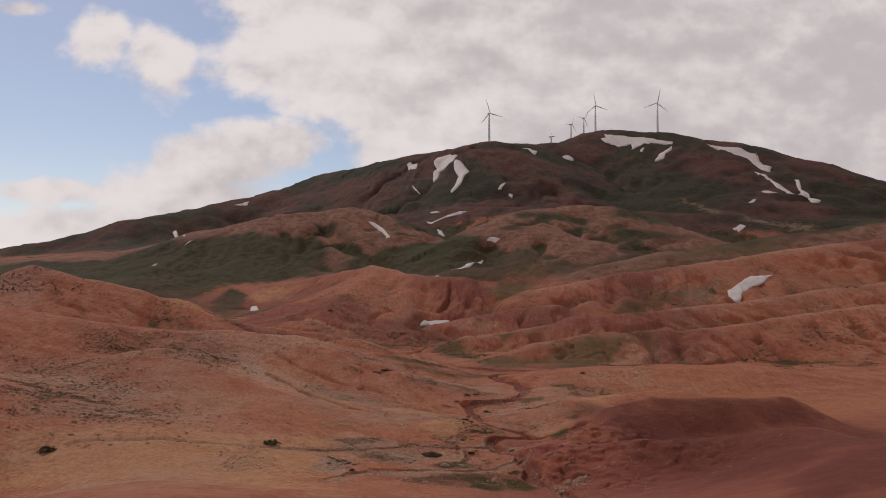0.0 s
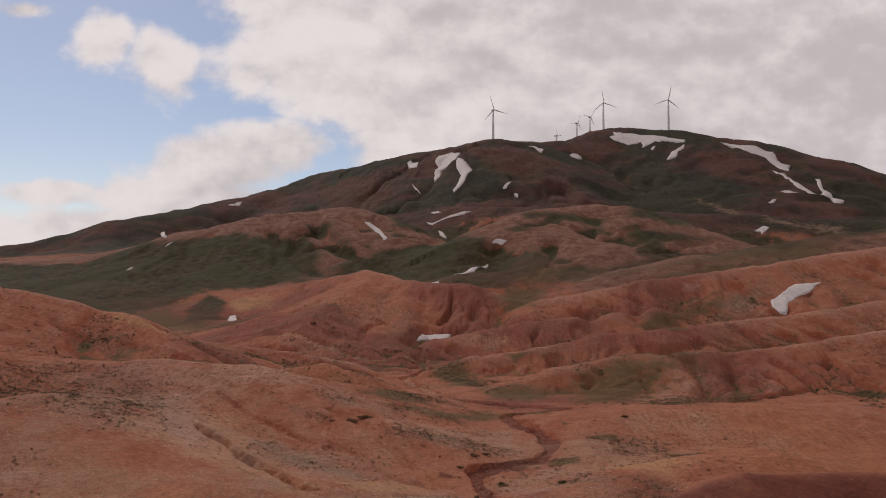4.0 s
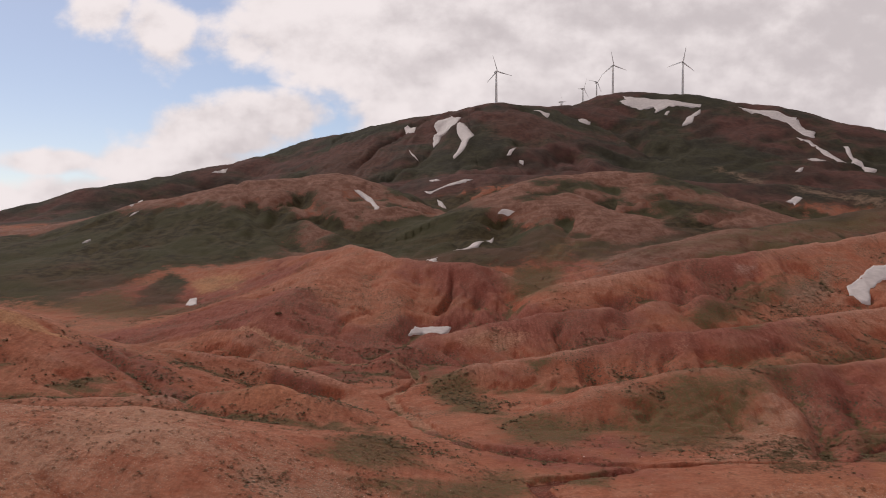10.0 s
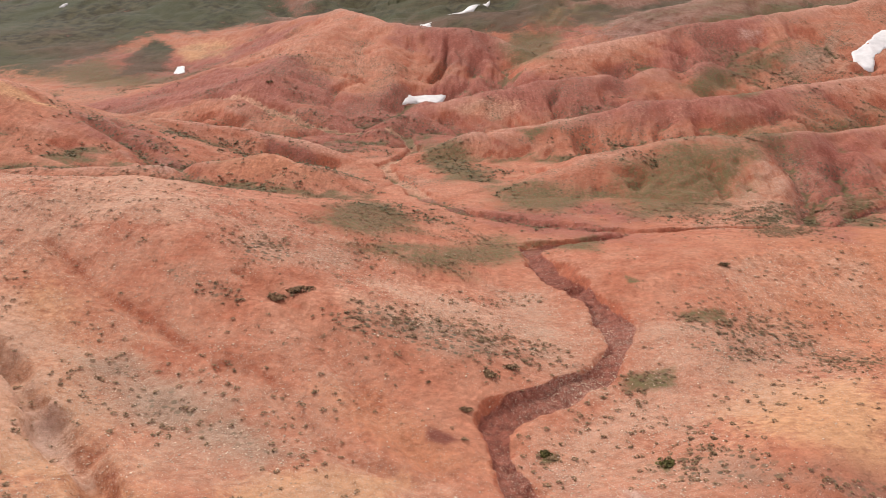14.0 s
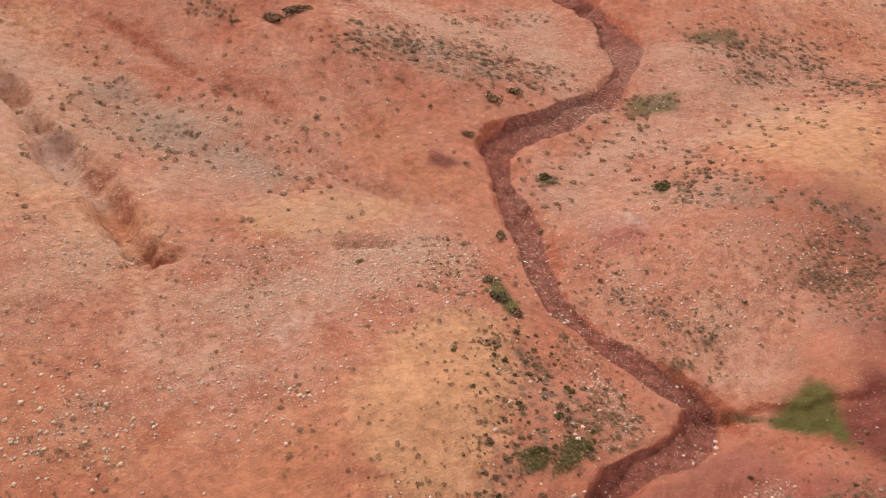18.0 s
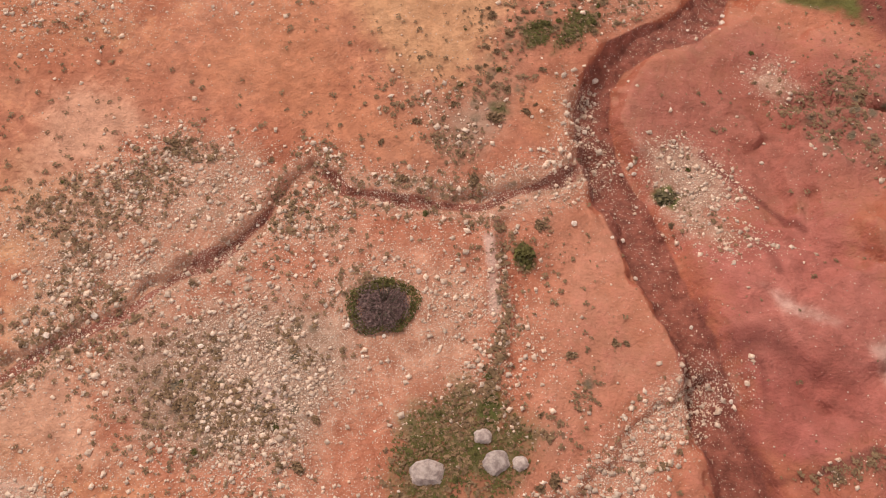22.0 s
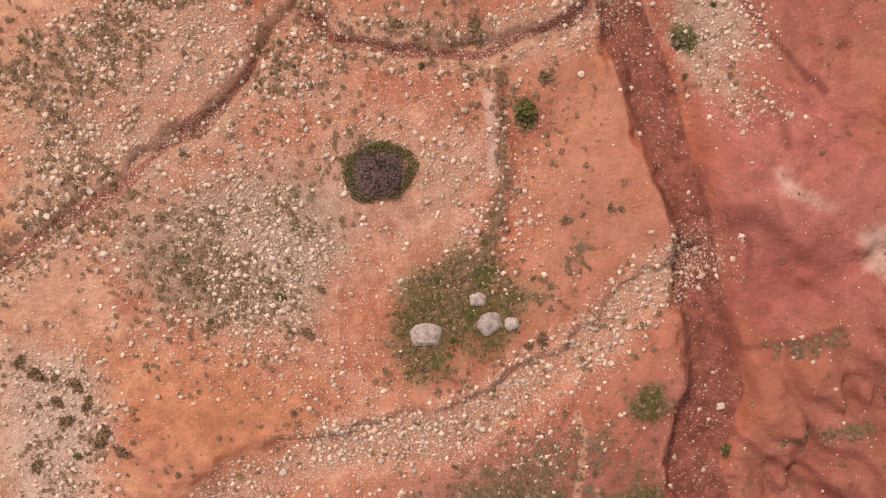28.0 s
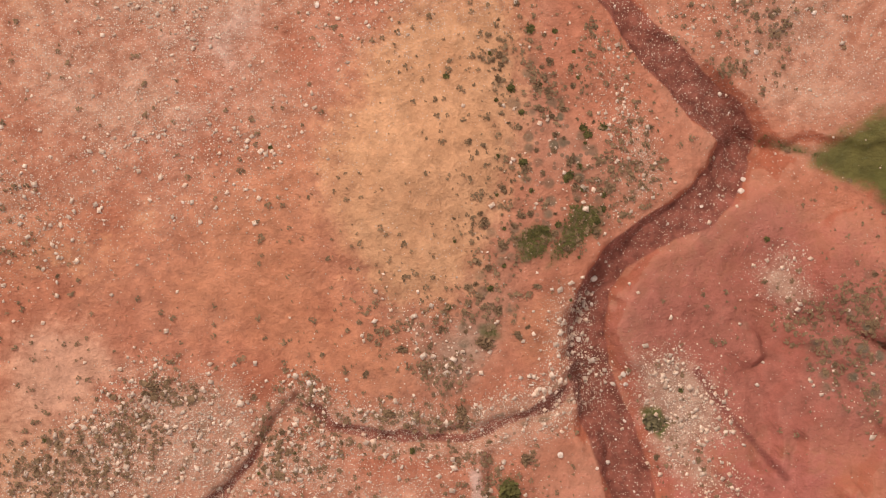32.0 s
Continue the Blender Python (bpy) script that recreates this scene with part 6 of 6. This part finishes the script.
def lathe(bm, rings, sides=16, cap=True):
    """A turned body from (radius, height) rings."""
    loops = [[bm.verts.new((r * math.cos(2 * math.pi * k / sides), r * math.sin(2 * math.pi * k / sides), z)) for k in range(sides)] for r, z in rings]
    for a, b in zip(loops, loops[1:]):
        for k in range(sides):
            bm.faces.new((a[k], a[(k + 1) % sides], b[(k + 1) % sides], b[k]))
    if cap:
        bm.faces.new(loops[0][::-1])
        bm.faces.new(loops[-1])


# -- wind turbines on the crest --
def blade_mesh():
    bm = bmesh.new()
    loops = []
    for s, chord, thick, twist in ((0.6, 1.1, 1.0, 0), (2.5, 1.5, 0.8, 14), (5, 2.1, 0.5, 12), (11, 1.6, 0.34, 7), (18, 1.05, 0.2, 3), (23, 0.65, 0.12, 1), (25.4, 0.2, 0.05, 0)):
        ring = []
        for k in range(10):
            a = 2 * math.pi * k / 10
            x, y = chord * 0.5 * math.cos(a) + 0.2 * chord, thick * 0.5 * math.sin(a)
            c, d = math.cos(radians(twist + 8)), math.sin(radians(twist + 8))
            ring.append(bm.verts.new((x * c - y * d, x * d + y * c, s)))
        loops.append(ring)
    for a, b in zip(loops, loops[1:]):
        for k in range(10):
            bm.faces.new((a[k], a[(k + 1) % 10], b[(k + 1) % 10], b[k]))
    bm.faces.new(loops[0][::-1])
    bm.faces.new(loops[-1])
    return bm


def wind_turbine(x, y, hub_z, yaw, turn):
    z = ground_z(x, y) - 0.3
    tall = hub_z - z
    thing = new("wind_turbine")
    thing.matrix_world = pose(x, y, z, 0, 0, yaw)
    bm = bmesh.new()
    lathe(bm, [(2.1, 0.0), (2.0, 2.0), (1.75, tall * 0.5), (1.35, tall - 1.6)], 20)
    part("tower", bm, STEEL, thing, smooth=True)
    bm = bmesh.new()
    lathe(bm, [(4.2, -0.6), (4.2, 0.5), (4.0, 0.6)], 20)
    part("footing", bm, CONCRETE, thing, "round concrete footing")
    bm = bmesh.new()
    bmesh.ops.create_cube(bm, size=1, matrix=Matrix.Translation((0, 1.6, tall)) @ Matrix.Diagonal((2.9, 8.4, 3.0, 1)))
    bmesh.ops.bevel(bm, geom=bm.edges[:], offset=0.6, segments=3, affect="EDGES")
    nacelle = part("nacelle", bm, STEEL, thing, smooth=True)
    bm = bmesh.new()
    lathe(bm, [(0.1, 0.0), (0.8, 0.35), (1.25, 1.1), (1.4, 2.0), (1.4, 2.7)], 16)
    bm.transform(Matrix.Translation((0, -5.3, tall)) @ pose(0, 0, 0, -90))
    part("spinner", bm, STEEL, thing, smooth=True)
    for k in range(3):
        bm = blade_mesh()
        bm.transform(Matrix.Translation((0, -3.9, tall)) @ pose(0, 0, 0, 0, turn + 120 * k, 0))
        part("blade", bm, STEEL, thing, smooth=True)
    return tagged(thing, "pale grey three-bladed wind turbine standing on the mountain crest", "wind turbine", "turbines of the wind farm")


for (x, y, hub_z, yaw), turn in zip(TURBINES, (-18, 12, -10, 35, 20, -40)):
    wind_turbine(x, y, hub_z, yaw, turn)


# -- snow patches --
SMOOTHED = blurred(blurred(GZ, 3), 3)


def snow_patch(outline):
    pts = np.array(outline)
    edge = []
    for p, q in zip(pts, np.roll(pts, -1, 0)):
        count = max(2, int(np.hypot(*(q - p)) / max(0.8, 0.03 * np.ptp(pts, 0).max())))
        for k in range(min(count, 14)):
            edge.append(p + (q - p) * k / min(count, 14))
    edge = np.array(edge)
    size = np.ptp(pts, 0).max()
    wob = 0.012 * size
    edge = edge + np.stack([wob * fbm(edge[:, 0], edge[:, 1], size * 0.12, 3, 5), wob * fbm(edge[:, 0], edge[:, 1], size * 0.12, 3, 9)], -1)
    pitch = max(size / 34, 0.5)
    lo, hi = edge.min(0), edge.max(0)
    grid = np.stack(np.meshgrid(np.arange(lo[0], hi[0], pitch), np.arange(lo[1], hi[1], pitch)), -1).reshape(-1, 2)
    grid = grid[inside(grid[:, 0], grid[:, 1], [tuple(e) for e in edge]) > 0.35 * pitch]
    n = len(edge)
    verts, _, faces, *_ = delaunay_2d_cdt([Vector(p) for p in (*edge, *grid)], [(k, (k + 1) % n) for k in range(n)], [], 1, 1e-4)
    xy = np.array([tuple(v) for v in verts])
    deep = np.clip(inside(xy[:, 0], xy[:, 1], [tuple(e) for e in edge]), 0, None)
    far = np.clip(xy[:, 1].mean() / 1000, 0.15, 1)
    bare = look_up("z", xy[:, 0], xy[:, 1])
    z = np.maximum(bare, between(gx, gy, SMOOTHED, xy[:, 0], xy[:, 1])) + far * (0.25 + 1.3 * (1 - np.exp(-deep / (0.06 * size + 0.3)))) + 0.15 * far * fbm(xy[:, 0], xy[:, 1], size * 0.1, 3, 3)
    bm = bmesh.new()
    top = [bm.verts.new((*p, h)) for p, h in zip(xy, z)]
    for f in faces:
        bm.faces.new([top[k] for k in f])
    rim = [e for e in bm.edges if e.is_boundary]
    made = bmesh.ops.extrude_edge_only(bm, edges=rim)
    for v in made["geom"]:
        if isinstance(v, bmesh.types.BMVert):
            v.co.z = ground_z(v.co.x, v.co.y) - 0.6 * far
    bmesh.ops.recalc_face_normals(bm, faces=bm.faces[:])
    ob = part("snow_patch", bm, SNOW_MAT, smooth=True)
    return tagged(ob, "long-lying pinkish white snow patch in a hollow of the slope", "snow patch", "snow patches left on the mountain")


for outline in SNOW:
    snow_patch(outline)


# -- stones and boulders --
def boulder_mesh(wide, long, tall, seed):
    bm = bmesh.new()
    bmesh.ops.create_icosphere(bm, subdivisions=3, radius=0.5)
    off = Vector((seed * 3.1, seed * 1.7, seed * 0.9))
    for v in bm.verts:
        p = v.co * 2
        cut = 1 + 0.28 * noise.noise(p * 0.9 + off) + 0.12 * noise.noise(p * 2.3 + off) + 0.05 * noise.noise(p * 6 + off)
        v.co = Vector((p.x * wide, p.y * long, p.z * tall)) * 0.5 * cut
        v.co.z = max(v.co.z, -0.3 * tall)
    for k in range(13):
        a = seed * 2.4 + k * 2.4
        way = Vector((math.cos(a), math.sin(a), 0.45 + 0.55 * math.sin(a * 2.7))).normalized()
        reach = 0.25 * (wide * abs(way.x) + long * abs(way.y) + tall * abs(way.z))
        for v in bm.verts:
            over = v.co.dot(way) - reach
            if over > 0:
                v.co -= way * over * 0.97
    return bm


for k, (x, y, wide, long) in enumerate(BOULDERS):
    big = wide > 0.7
    ob = part("boulder" if big else "stone", boulder_mesh(1.12 * wide, 1.12 * long, 0.42 * min(wide, long), k + 1), BOULDER_MAT if big else STONE_ONE, smooth=False)
    ob.matrix_world = pose(x, y, ground_z(x, y) + 0.12 * min(wide, long), 0, 0, 40 * math.sin(k))
    tagged(ob, "large pale grey limestone boulder bedded in green turf" if big and y > 5 else "pale weathered stone lying on the red soil", "boulder" if big else "stone", "boulders on the terrace" if big else "larger stones")


def rock_shapes(count):
    """Rough stones of eight corners each, as arrays of corners and faces."""
    corner = np.array([(a, b, c) for c in (-1, 1) for b in (-1, 1) for a in (-1, 1)], float) * 0.42
    quad = [(4, 5, 7, 6), (0, 1, 5, 4), (2, 6, 7, 3), (0, 4, 6, 2), (1, 3, 7, 5)]
    return [corner * dice.uniform(0.65, 1.15, (8, 1)) + dice.uniform(-0.1, 0.1, (8, 3)) for _ in range(count)], quad


def scatter(count, weight, box):
    """Points of the plan, thicker where the weight is high."""
    out = []
    while sum(len(o) for o in out) < count:
        p = dice.uniform((box[0], box[1]), (box[2], box[3]), (count * 2, 2))
        out.append(p[dice.random(len(p)) < weight(p[:, 0], p[:, 1])])
    return np.concatenate(out)[:count]


def stony(x, y):
    g = look_up("gravel", x, y)
    w = look_up("wash", x, y)
    s = look_up("scrub", x, y)
    p = look_up("yellow", x, y)
    clumps = np.clip(0.75 + 0.9 * fbm(x, y, 5, 3, 81), 0.1, 1.6)
    return np.clip((0.008 + 1.0 * g ** 1.3 + 0.3 * look_up("grey", x, y) + 0.03 * w + 0.15 * s) * (1 - 0.8 * np.clip(1.5 - along(x, y, GULLY_W)[0] / 0.7, 0, 1)) * clumps * (1 - 0.8 * p), 0, 1)


ROCKS, ROCK_FACES = rock_shapes(24)


def joined_stones(points, sizes, name, material, label, category):
    n = len(points)
    pick = dice.integers(0, len(ROCKS), n)
    turn = dice.uniform(0, 2 * math.pi, n)
    body = np.array(ROCKS)[pick] * sizes[:, None, None] * np.stack([dice.uniform(0.8, 1.35, n), dice.uniform(0.8, 1.2, n), dice.uniform(0.32, 0.6, n)], -1)[:, None]
    c, s = np.cos(turn)[:, None], np.sin(turn)[:, None]
    xyz = np.stack([body[..., 0] * c - body[..., 1] * s, body[..., 0] * s + body[..., 1] * c, body[..., 2]], -1)
    xyz += np.stack([points[:, 0], points[:, 1], look_up("z", points[:, 0], points[:, 1]) + 0.07 * sizes], -1)[:, None]
    faces = (np.array(ROCK_FACES)[None] + 8 * np.arange(n)[:, None, None]).reshape(-1, 4)
    data = bpy.data.meshes.new(name)
    data.vertices.add(8 * n)
    data.vertices.foreach_set("co", xyz.astype(np.float32).ravel())
    data.loops.add(faces.size)
    data.loops.foreach_set("vertex_index", faces.astype(np.int32).ravel())
    data.polygons.add(len(faces))
    data.polygons.foreach_set("loop_start", np.arange(0, faces.size, 4, dtype=np.int32))
    data.update(calc_edges=True)
    data.materials.append(material)
    return tagged(new(name, data), label, category, kind="stuff")


spots = scatter(80000, stony, (-34, -10, 36, 62))
sizes = 0.032 + 0.07 * dice.random(len(spots)) ** 2.2 + 0.25 * dice.random(len(spots)) ** 14
sizes *= 1 - 0.25 * step(40, 48, spots[:, 1])
joined_stones(spots, sizes, "gravel", STONE, "pale and grey stones strewn thickly over the soil", "gravel")
spots = scatter(26000, lambda x, y: stony(x, y) * np.maximum(step(60, 62, y), step(32, 35, np.abs(x - 1))), (-75, -25, 75, 130))
joined_stones(spots, 0.07 + 0.16 * dice.random(len(spots)) ** 4, "gravel", STONE, "pale stones strewn over the farther slopes", "gravel")

# larger stones that can be told apart
shapes = []
for k in range(6):
    bm = bmesh.new()
    bmesh.ops.create_icosphere(bm, subdivisions=1, radius=0.5)
    for v in bm.verts:
        v.co = Vector((v.co.x, v.co.y * (0.75 + 0.05 * k), v.co.z * 0.62)) * (1 + 0.35 * noise.noise(v.co * 3 + Vector((k * 2.3, 0, 1))))
    data = bpy.data.meshes.new("stone")
    bm.to_mesh(data)
    bm.free()
    data.materials.append(STONE_ONE)
    shapes.append(data)


def in_beds(x, y):
    return np.clip(look_up("wash", x, y) * 0.5 * step(16, 28, y) + look_up("gravel", x, y) * 0.25, 0, 1)


for k, (x, y) in enumerate(scatter(180, in_beds, (-22, -4, 26, 60))):
    ob = new("stone", shapes[k % 6])
    s = 0.15 + 0.22 * dice.random() ** 3
    ob.matrix_world = pose(x, y, ground_z(x, y) + 0.1 * s, dice.uniform(-15, 15), dice.uniform(-15, 15), dice.uniform(0, 360)) @ Matrix.Scale(s, 4)
    tagged(ob, "pale stone lying in the dry stream bed", "stone", "stones of the stream bed")


# -- shrubs and cushions --
def foliage(bm, radius, tall, count, leaf, seed, hollow=0.55, spread=0.5, count_lobes=5):
    """A low crown of small tilted leaf blades, thicker towards its skin."""
    r = np.random.default_rng(seed)
    lobes = [(spread * r.uniform(-1, 1) * radius, spread * r.uniform(-1, 1) * radius, r.uniform(0.45, 0.75) * radius * (1.5 - spread)) for _ in range(count_lobes)]
    for _ in range(count):
        cx, cy, cr = lobes[r.integers(0, count_lobes)]
        a, b = r.uniform(0, 2 * math.pi), math.acos(r.uniform(0, 1))
        d = cr * r.uniform(hollow, 1.0)
        p = Vector((cx + d * math.sin(b) * math.cos(a), cy + d * math.sin(b) * math.sin(a), 0.03 + d * math.cos(b) * tall / radius))
        s = leaf * r.uniform(0.6, 1.3)
        m = Matrix.Translation(p) @ Euler((r.uniform(-0.9, 0.9), r.uniform(-0.9, 0.9), a)).to_matrix().to_4x4()
        quad = [bm.verts.new(m @ Vector(v)) for v in ((-s * 0.45, 0, 0), (0, -s * 0.6, s * 0.12), (s * 0.45, 0, 0), (0, s * 0.8, s * 0.05))]
        bm.faces.new(quad)


def stems(bm, radius, tall, count, seed):
    r = np.random.default_rng(seed)
    for _ in range(count):
        a, d = r.uniform(0, 2 * math.pi), radius * r.uniform(0.3, 0.85)
        tip = Vector((d * math.cos(a), d * math.sin(a), tall * r.uniform(0.45, 0.9)))
        side = Vector((-math.sin(a), math.cos(a), 0)) * 0.018 * (1 + radius)
        foot = Vector((0.12 * tip.x, 0.12 * tip.y, -0.05))
        up = Vector((0, 0, 0.02 * (1 + radius)))
        base = [bm.verts.new(foot + v) for v in (side, -side, up)]
        top = [bm.verts.new(tip + v * 0.3) for v in (side, -side, up)]
        for k in range(3):
            bm.faces.new((base[k], base[(k + 1) % 3], top[(k + 1) % 3], top[k]))


def shrub_model(seed, material, label, group, blades=150):
    thing = new("shrub")
    bm = bmesh.new()
    foliage(bm, 0.5, 0.34, blades, 0.13, seed)
    part("crown", bm, material, thing)
    bm = bmesh.new()
    stems(bm, 0.45, 0.3, 9, seed)
    part("woody_base", bm, WOOD, thing, "brown woody stems")
    return tagged(thing, label, "shrub", group)


MODELS = [shrub_model(1, LEAF_DULL, "low dull brown-green cushion shrub on bare soil", "cushion shrubs"),
          shrub_model(2, LEAF_DARK, "low dark evergreen shrub on bare red soil", "cushion shrubs"),
          shrub_model(3, LEAF_GREEN, "low fresh green tussock growing on bare soil", "cushion shrubs"),
          shrub_model(4, LEAF_DULL, "low dull brown-green cushion shrub on bare soil", "cushion shrubs")]
used = [False] * 4


def plant(kind, x, y, wide):
    m = pose(x, y, ground_z(x, y) - 0.02 * wide, 0, 0, dice.uniform(0, 360)) @ Matrix.Scale(wide, 4)
    if not used[kind]:
        used[kind] = True
        MODELS[kind].matrix_world = m
        return MODELS[kind]
    ob = copy_thing(MODELS[kind], Matrix())
    ob.matrix_world = m
    return ob


for k, (x, y, wide) in enumerate(SHRUBS_A + SHRUBS_B):
    green = look_up("grass", x, y)[0] > 0.4 or k in (0, 20)
    plant(2 if green else 1 if wide > 1.4 and y < 60 else 0, x, y, 1.15 * wide)


def bushy(x, y):
    s, g = look_up("scrub", x, y), look_up("grass", x, y)
    s = s * (1 - 0.45 * np.clip(look_up("grey", x, y), 0, 1))
    clumps = np.clip(0.6 + 1.1 * fbm(x, y, 6, 3, 91) + 0.7 * fbm(x, y, 1.1, 2, 92), 0, 1.5)
    return np.clip((0.012 + 0.8 * s ** 2 + 0.2 * g + 0.08 * look_up("gravel", x, y)) * clumps * (1 - look_up("wash", x, y)) * (1 - 0.75 * step(38, 46, y) * step(2, -3, x) * step(75, 62, y)), 0, 1)


for x, y in scatter(150, bushy, (-20, 2, 26, 60)):
    green = dice.random() < 0.2 + 0.6 * look_up("grass", x, y)[0]
    plant(2 if green else (0, 3)[int(dice.integers(0, 2))], x, y, dice.uniform(0.25, 0.5))
# the eastern flank of the yellow mound is dotted with larger olive clumps
for x, y in scatter(110, lambda x, y: np.clip(look_up("scrub", x, y), 0, 1) * step(2.0, 4.0, x - 0.12 * (y - 40)), (1.5, 32, 11, 62)):
    plant((2, 0, 3)[int(dice.integers(0, 3))], x, y, 0.24 + 0.45 * dice.random() ** 2)


def cushions(points, sizes, name, material, label, category, blades=16):
    """Many small plants as one mesh."""
    n = len(points)
    a = dice.uniform(0, 2 * math.pi, (n, blades))
    d = sizes[:, None] * 0.5 * np.sqrt(dice.random((n, blades)))
    px_, py_ = points[:, :1] + d * np.cos(a), points[:, 1:] + d * np.sin(a)
    top = 0.32 * sizes[:, None] * (1 - (d / (0.55 * sizes[:, None])) ** 2) + 0.02
    base = np.stack([px_, py_, look_up("z", points[:, 0], points[:, 1])[:, None] + top], -1)[:, :, None]
    s = (sizes[:, None] * dice.uniform(0.18, 0.34, (n, blades)) * math.sqrt(15 / blades))[..., None]
    t = dice.uniform(0, 2 * math.pi, (n, blades))[..., None]
    shape = np.array([(-0.5, 0.0, -0.1), (0.0, -0.7, 0.1), (0.5, 0.0, -0.1), (0.0, 0.8, 0.15)])
    c, q = np.cos(t), np.sin(t)
    leaf = np.stack([(shape[:, 0] * c - shape[:, 1] * q) * s, (shape[:, 0] * q + shape[:, 1] * c) * s, shape[:, 2] * s * dice.uniform(-2, 3, (n, blades, 1))], -1)
    xyz = (base + leaf).reshape(-1, 3)
    data = bpy.data.meshes.new(name)
    data.vertices.add(len(xyz))
    data.vertices.foreach_set("co", xyz.astype(np.float32).ravel())
    data.loops.add(len(xyz))
    data.loops.foreach_set("vertex_index", np.arange(len(xyz), dtype=np.int32))
    data.polygons.add(len(xyz) // 4)
    data.polygons.foreach_set("loop_start", np.arange(0, len(xyz), 4, dtype=np.int32))
    data.update(calc_edges=True)
    data.materials.append(material)
    return tagged(new(name, data), label, category, kind="stuff")


spots = scatter(15000, bushy, (-34, -10, 36, 62))
cushions(spots, 0.09 + 0.26 * dice.random(len(spots)) ** 2.2, "cushion_plants", LEAF_DULL, "small dull brown cushion plants scattered on stony soil", "plants", 9)
spots = scatter(14000, lambda x, y: bushy(x, y) * np.maximum(step(60, 62, y), step(30, 34, np.abs(x - 3))), (-110, 0, 100, 175))
cushions(spots, dice.uniform(0.2, 0.65, len(spots)), "cushion_plants", LEAF_DULL, "small dull plants scattered over the farther slopes", "plants", 9)
def dotted(x, y):
    s, g, v = look_up("scrub", x, y), look_up("grass", x, y), look_up("valley", x, y)
    near = 1.0 - 0.6 * step(180, 400, y)
    return np.clip((0.02 + 0.6 * s + 0.45 * g + 0.45 * v) * np.clip(0.15 + 1.9 * fbm(x, y, 18, 4, 93), 0, 1) * near * step(0.75, 0.4, look_up("steep", x, y)), 0, 1)


spots = scatter(24000, dotted, (-170, 150, 220, 430))
cushions(spots, 0.3 + 0.8 * dice.random(len(spots)) ** 2.4, "scrub", LEAF_DARK, "dark low scrub dotted over the red hillsides", "scrub", 4)


def grassy(x, y):
    return np.clip(look_up("grass", x, y) * 2.2 - 1.0, 0, 1) * np.clip(0.7 + 0.8 * fbm(x, y, 3, 3, 95), 0.1, 1)


spots = scatter(9000, grassy, (-20, -8, 36, 62))
cushions(spots, dice.uniform(0.06, 0.17, len(spots)), "turf", LEAF_GREEN, "short olive green turf in the moist hollows", "grass", 9)


# -- the great round bush on the terrace --
def great_bush(x, y, wide):
    thing = new("round_bush")
    thing.matrix_world = pose(x, y, ground_z(x, y) - 0.05)
    r = wide / 2
    bm = bmesh.new()
    foliage(bm, r * 0.98, r * 0.62, 9000, 0.085, 11, 0.25, 0.58, 24)
    part("crown", bm, TWIG, thing, "dense grey-purple leafless twigs")
    bm = bmesh.new()
    stems(bm, r * 0.85, r * 0.7, 70, 12)
    part("woody_base", bm, WOOD, thing, "brown woody stems")
    bm = bmesh.new()
    g = np.random.default_rng(13)
    for _ in range(2200):
        a = g.uniform(0, 2 * math.pi)
        d = r * (g.uniform(0.74, 1.10) + 0.16 * math.sin(2 * a + 1) + 0.07 * math.sin(5 * a))
        p = Vector((d * math.cos(a), d * math.sin(a), 0.05 + (ground_z(x + d * math.cos(a), y + d * math.sin(a)) - ground_z(x, y)) + g.uniform(0, 0.22)))
        s = g.uniform(0.05, 0.11)
        m = Matrix.Translation(p) @ Euler((g.uniform(-0.8, 0.8), g.uniform(-0.8, 0.8), a)).to_matrix().to_4x4()
        bm.faces.new([bm.verts.new(m @ Vector(v)) for v in ((-s * 0.4, 0, 0), (0, -s * 0.6, 0), (s * 0.4, 0, 0), (0, s, s * 0.4))])
    part("grass_ring", bm, LEAF_GREEN, thing, "ring of olive green grass round the foot")
    return tagged(thing, "large round grey-purple twiggy bush ringed by green grass", "bush")


great_bush(*BUSH)
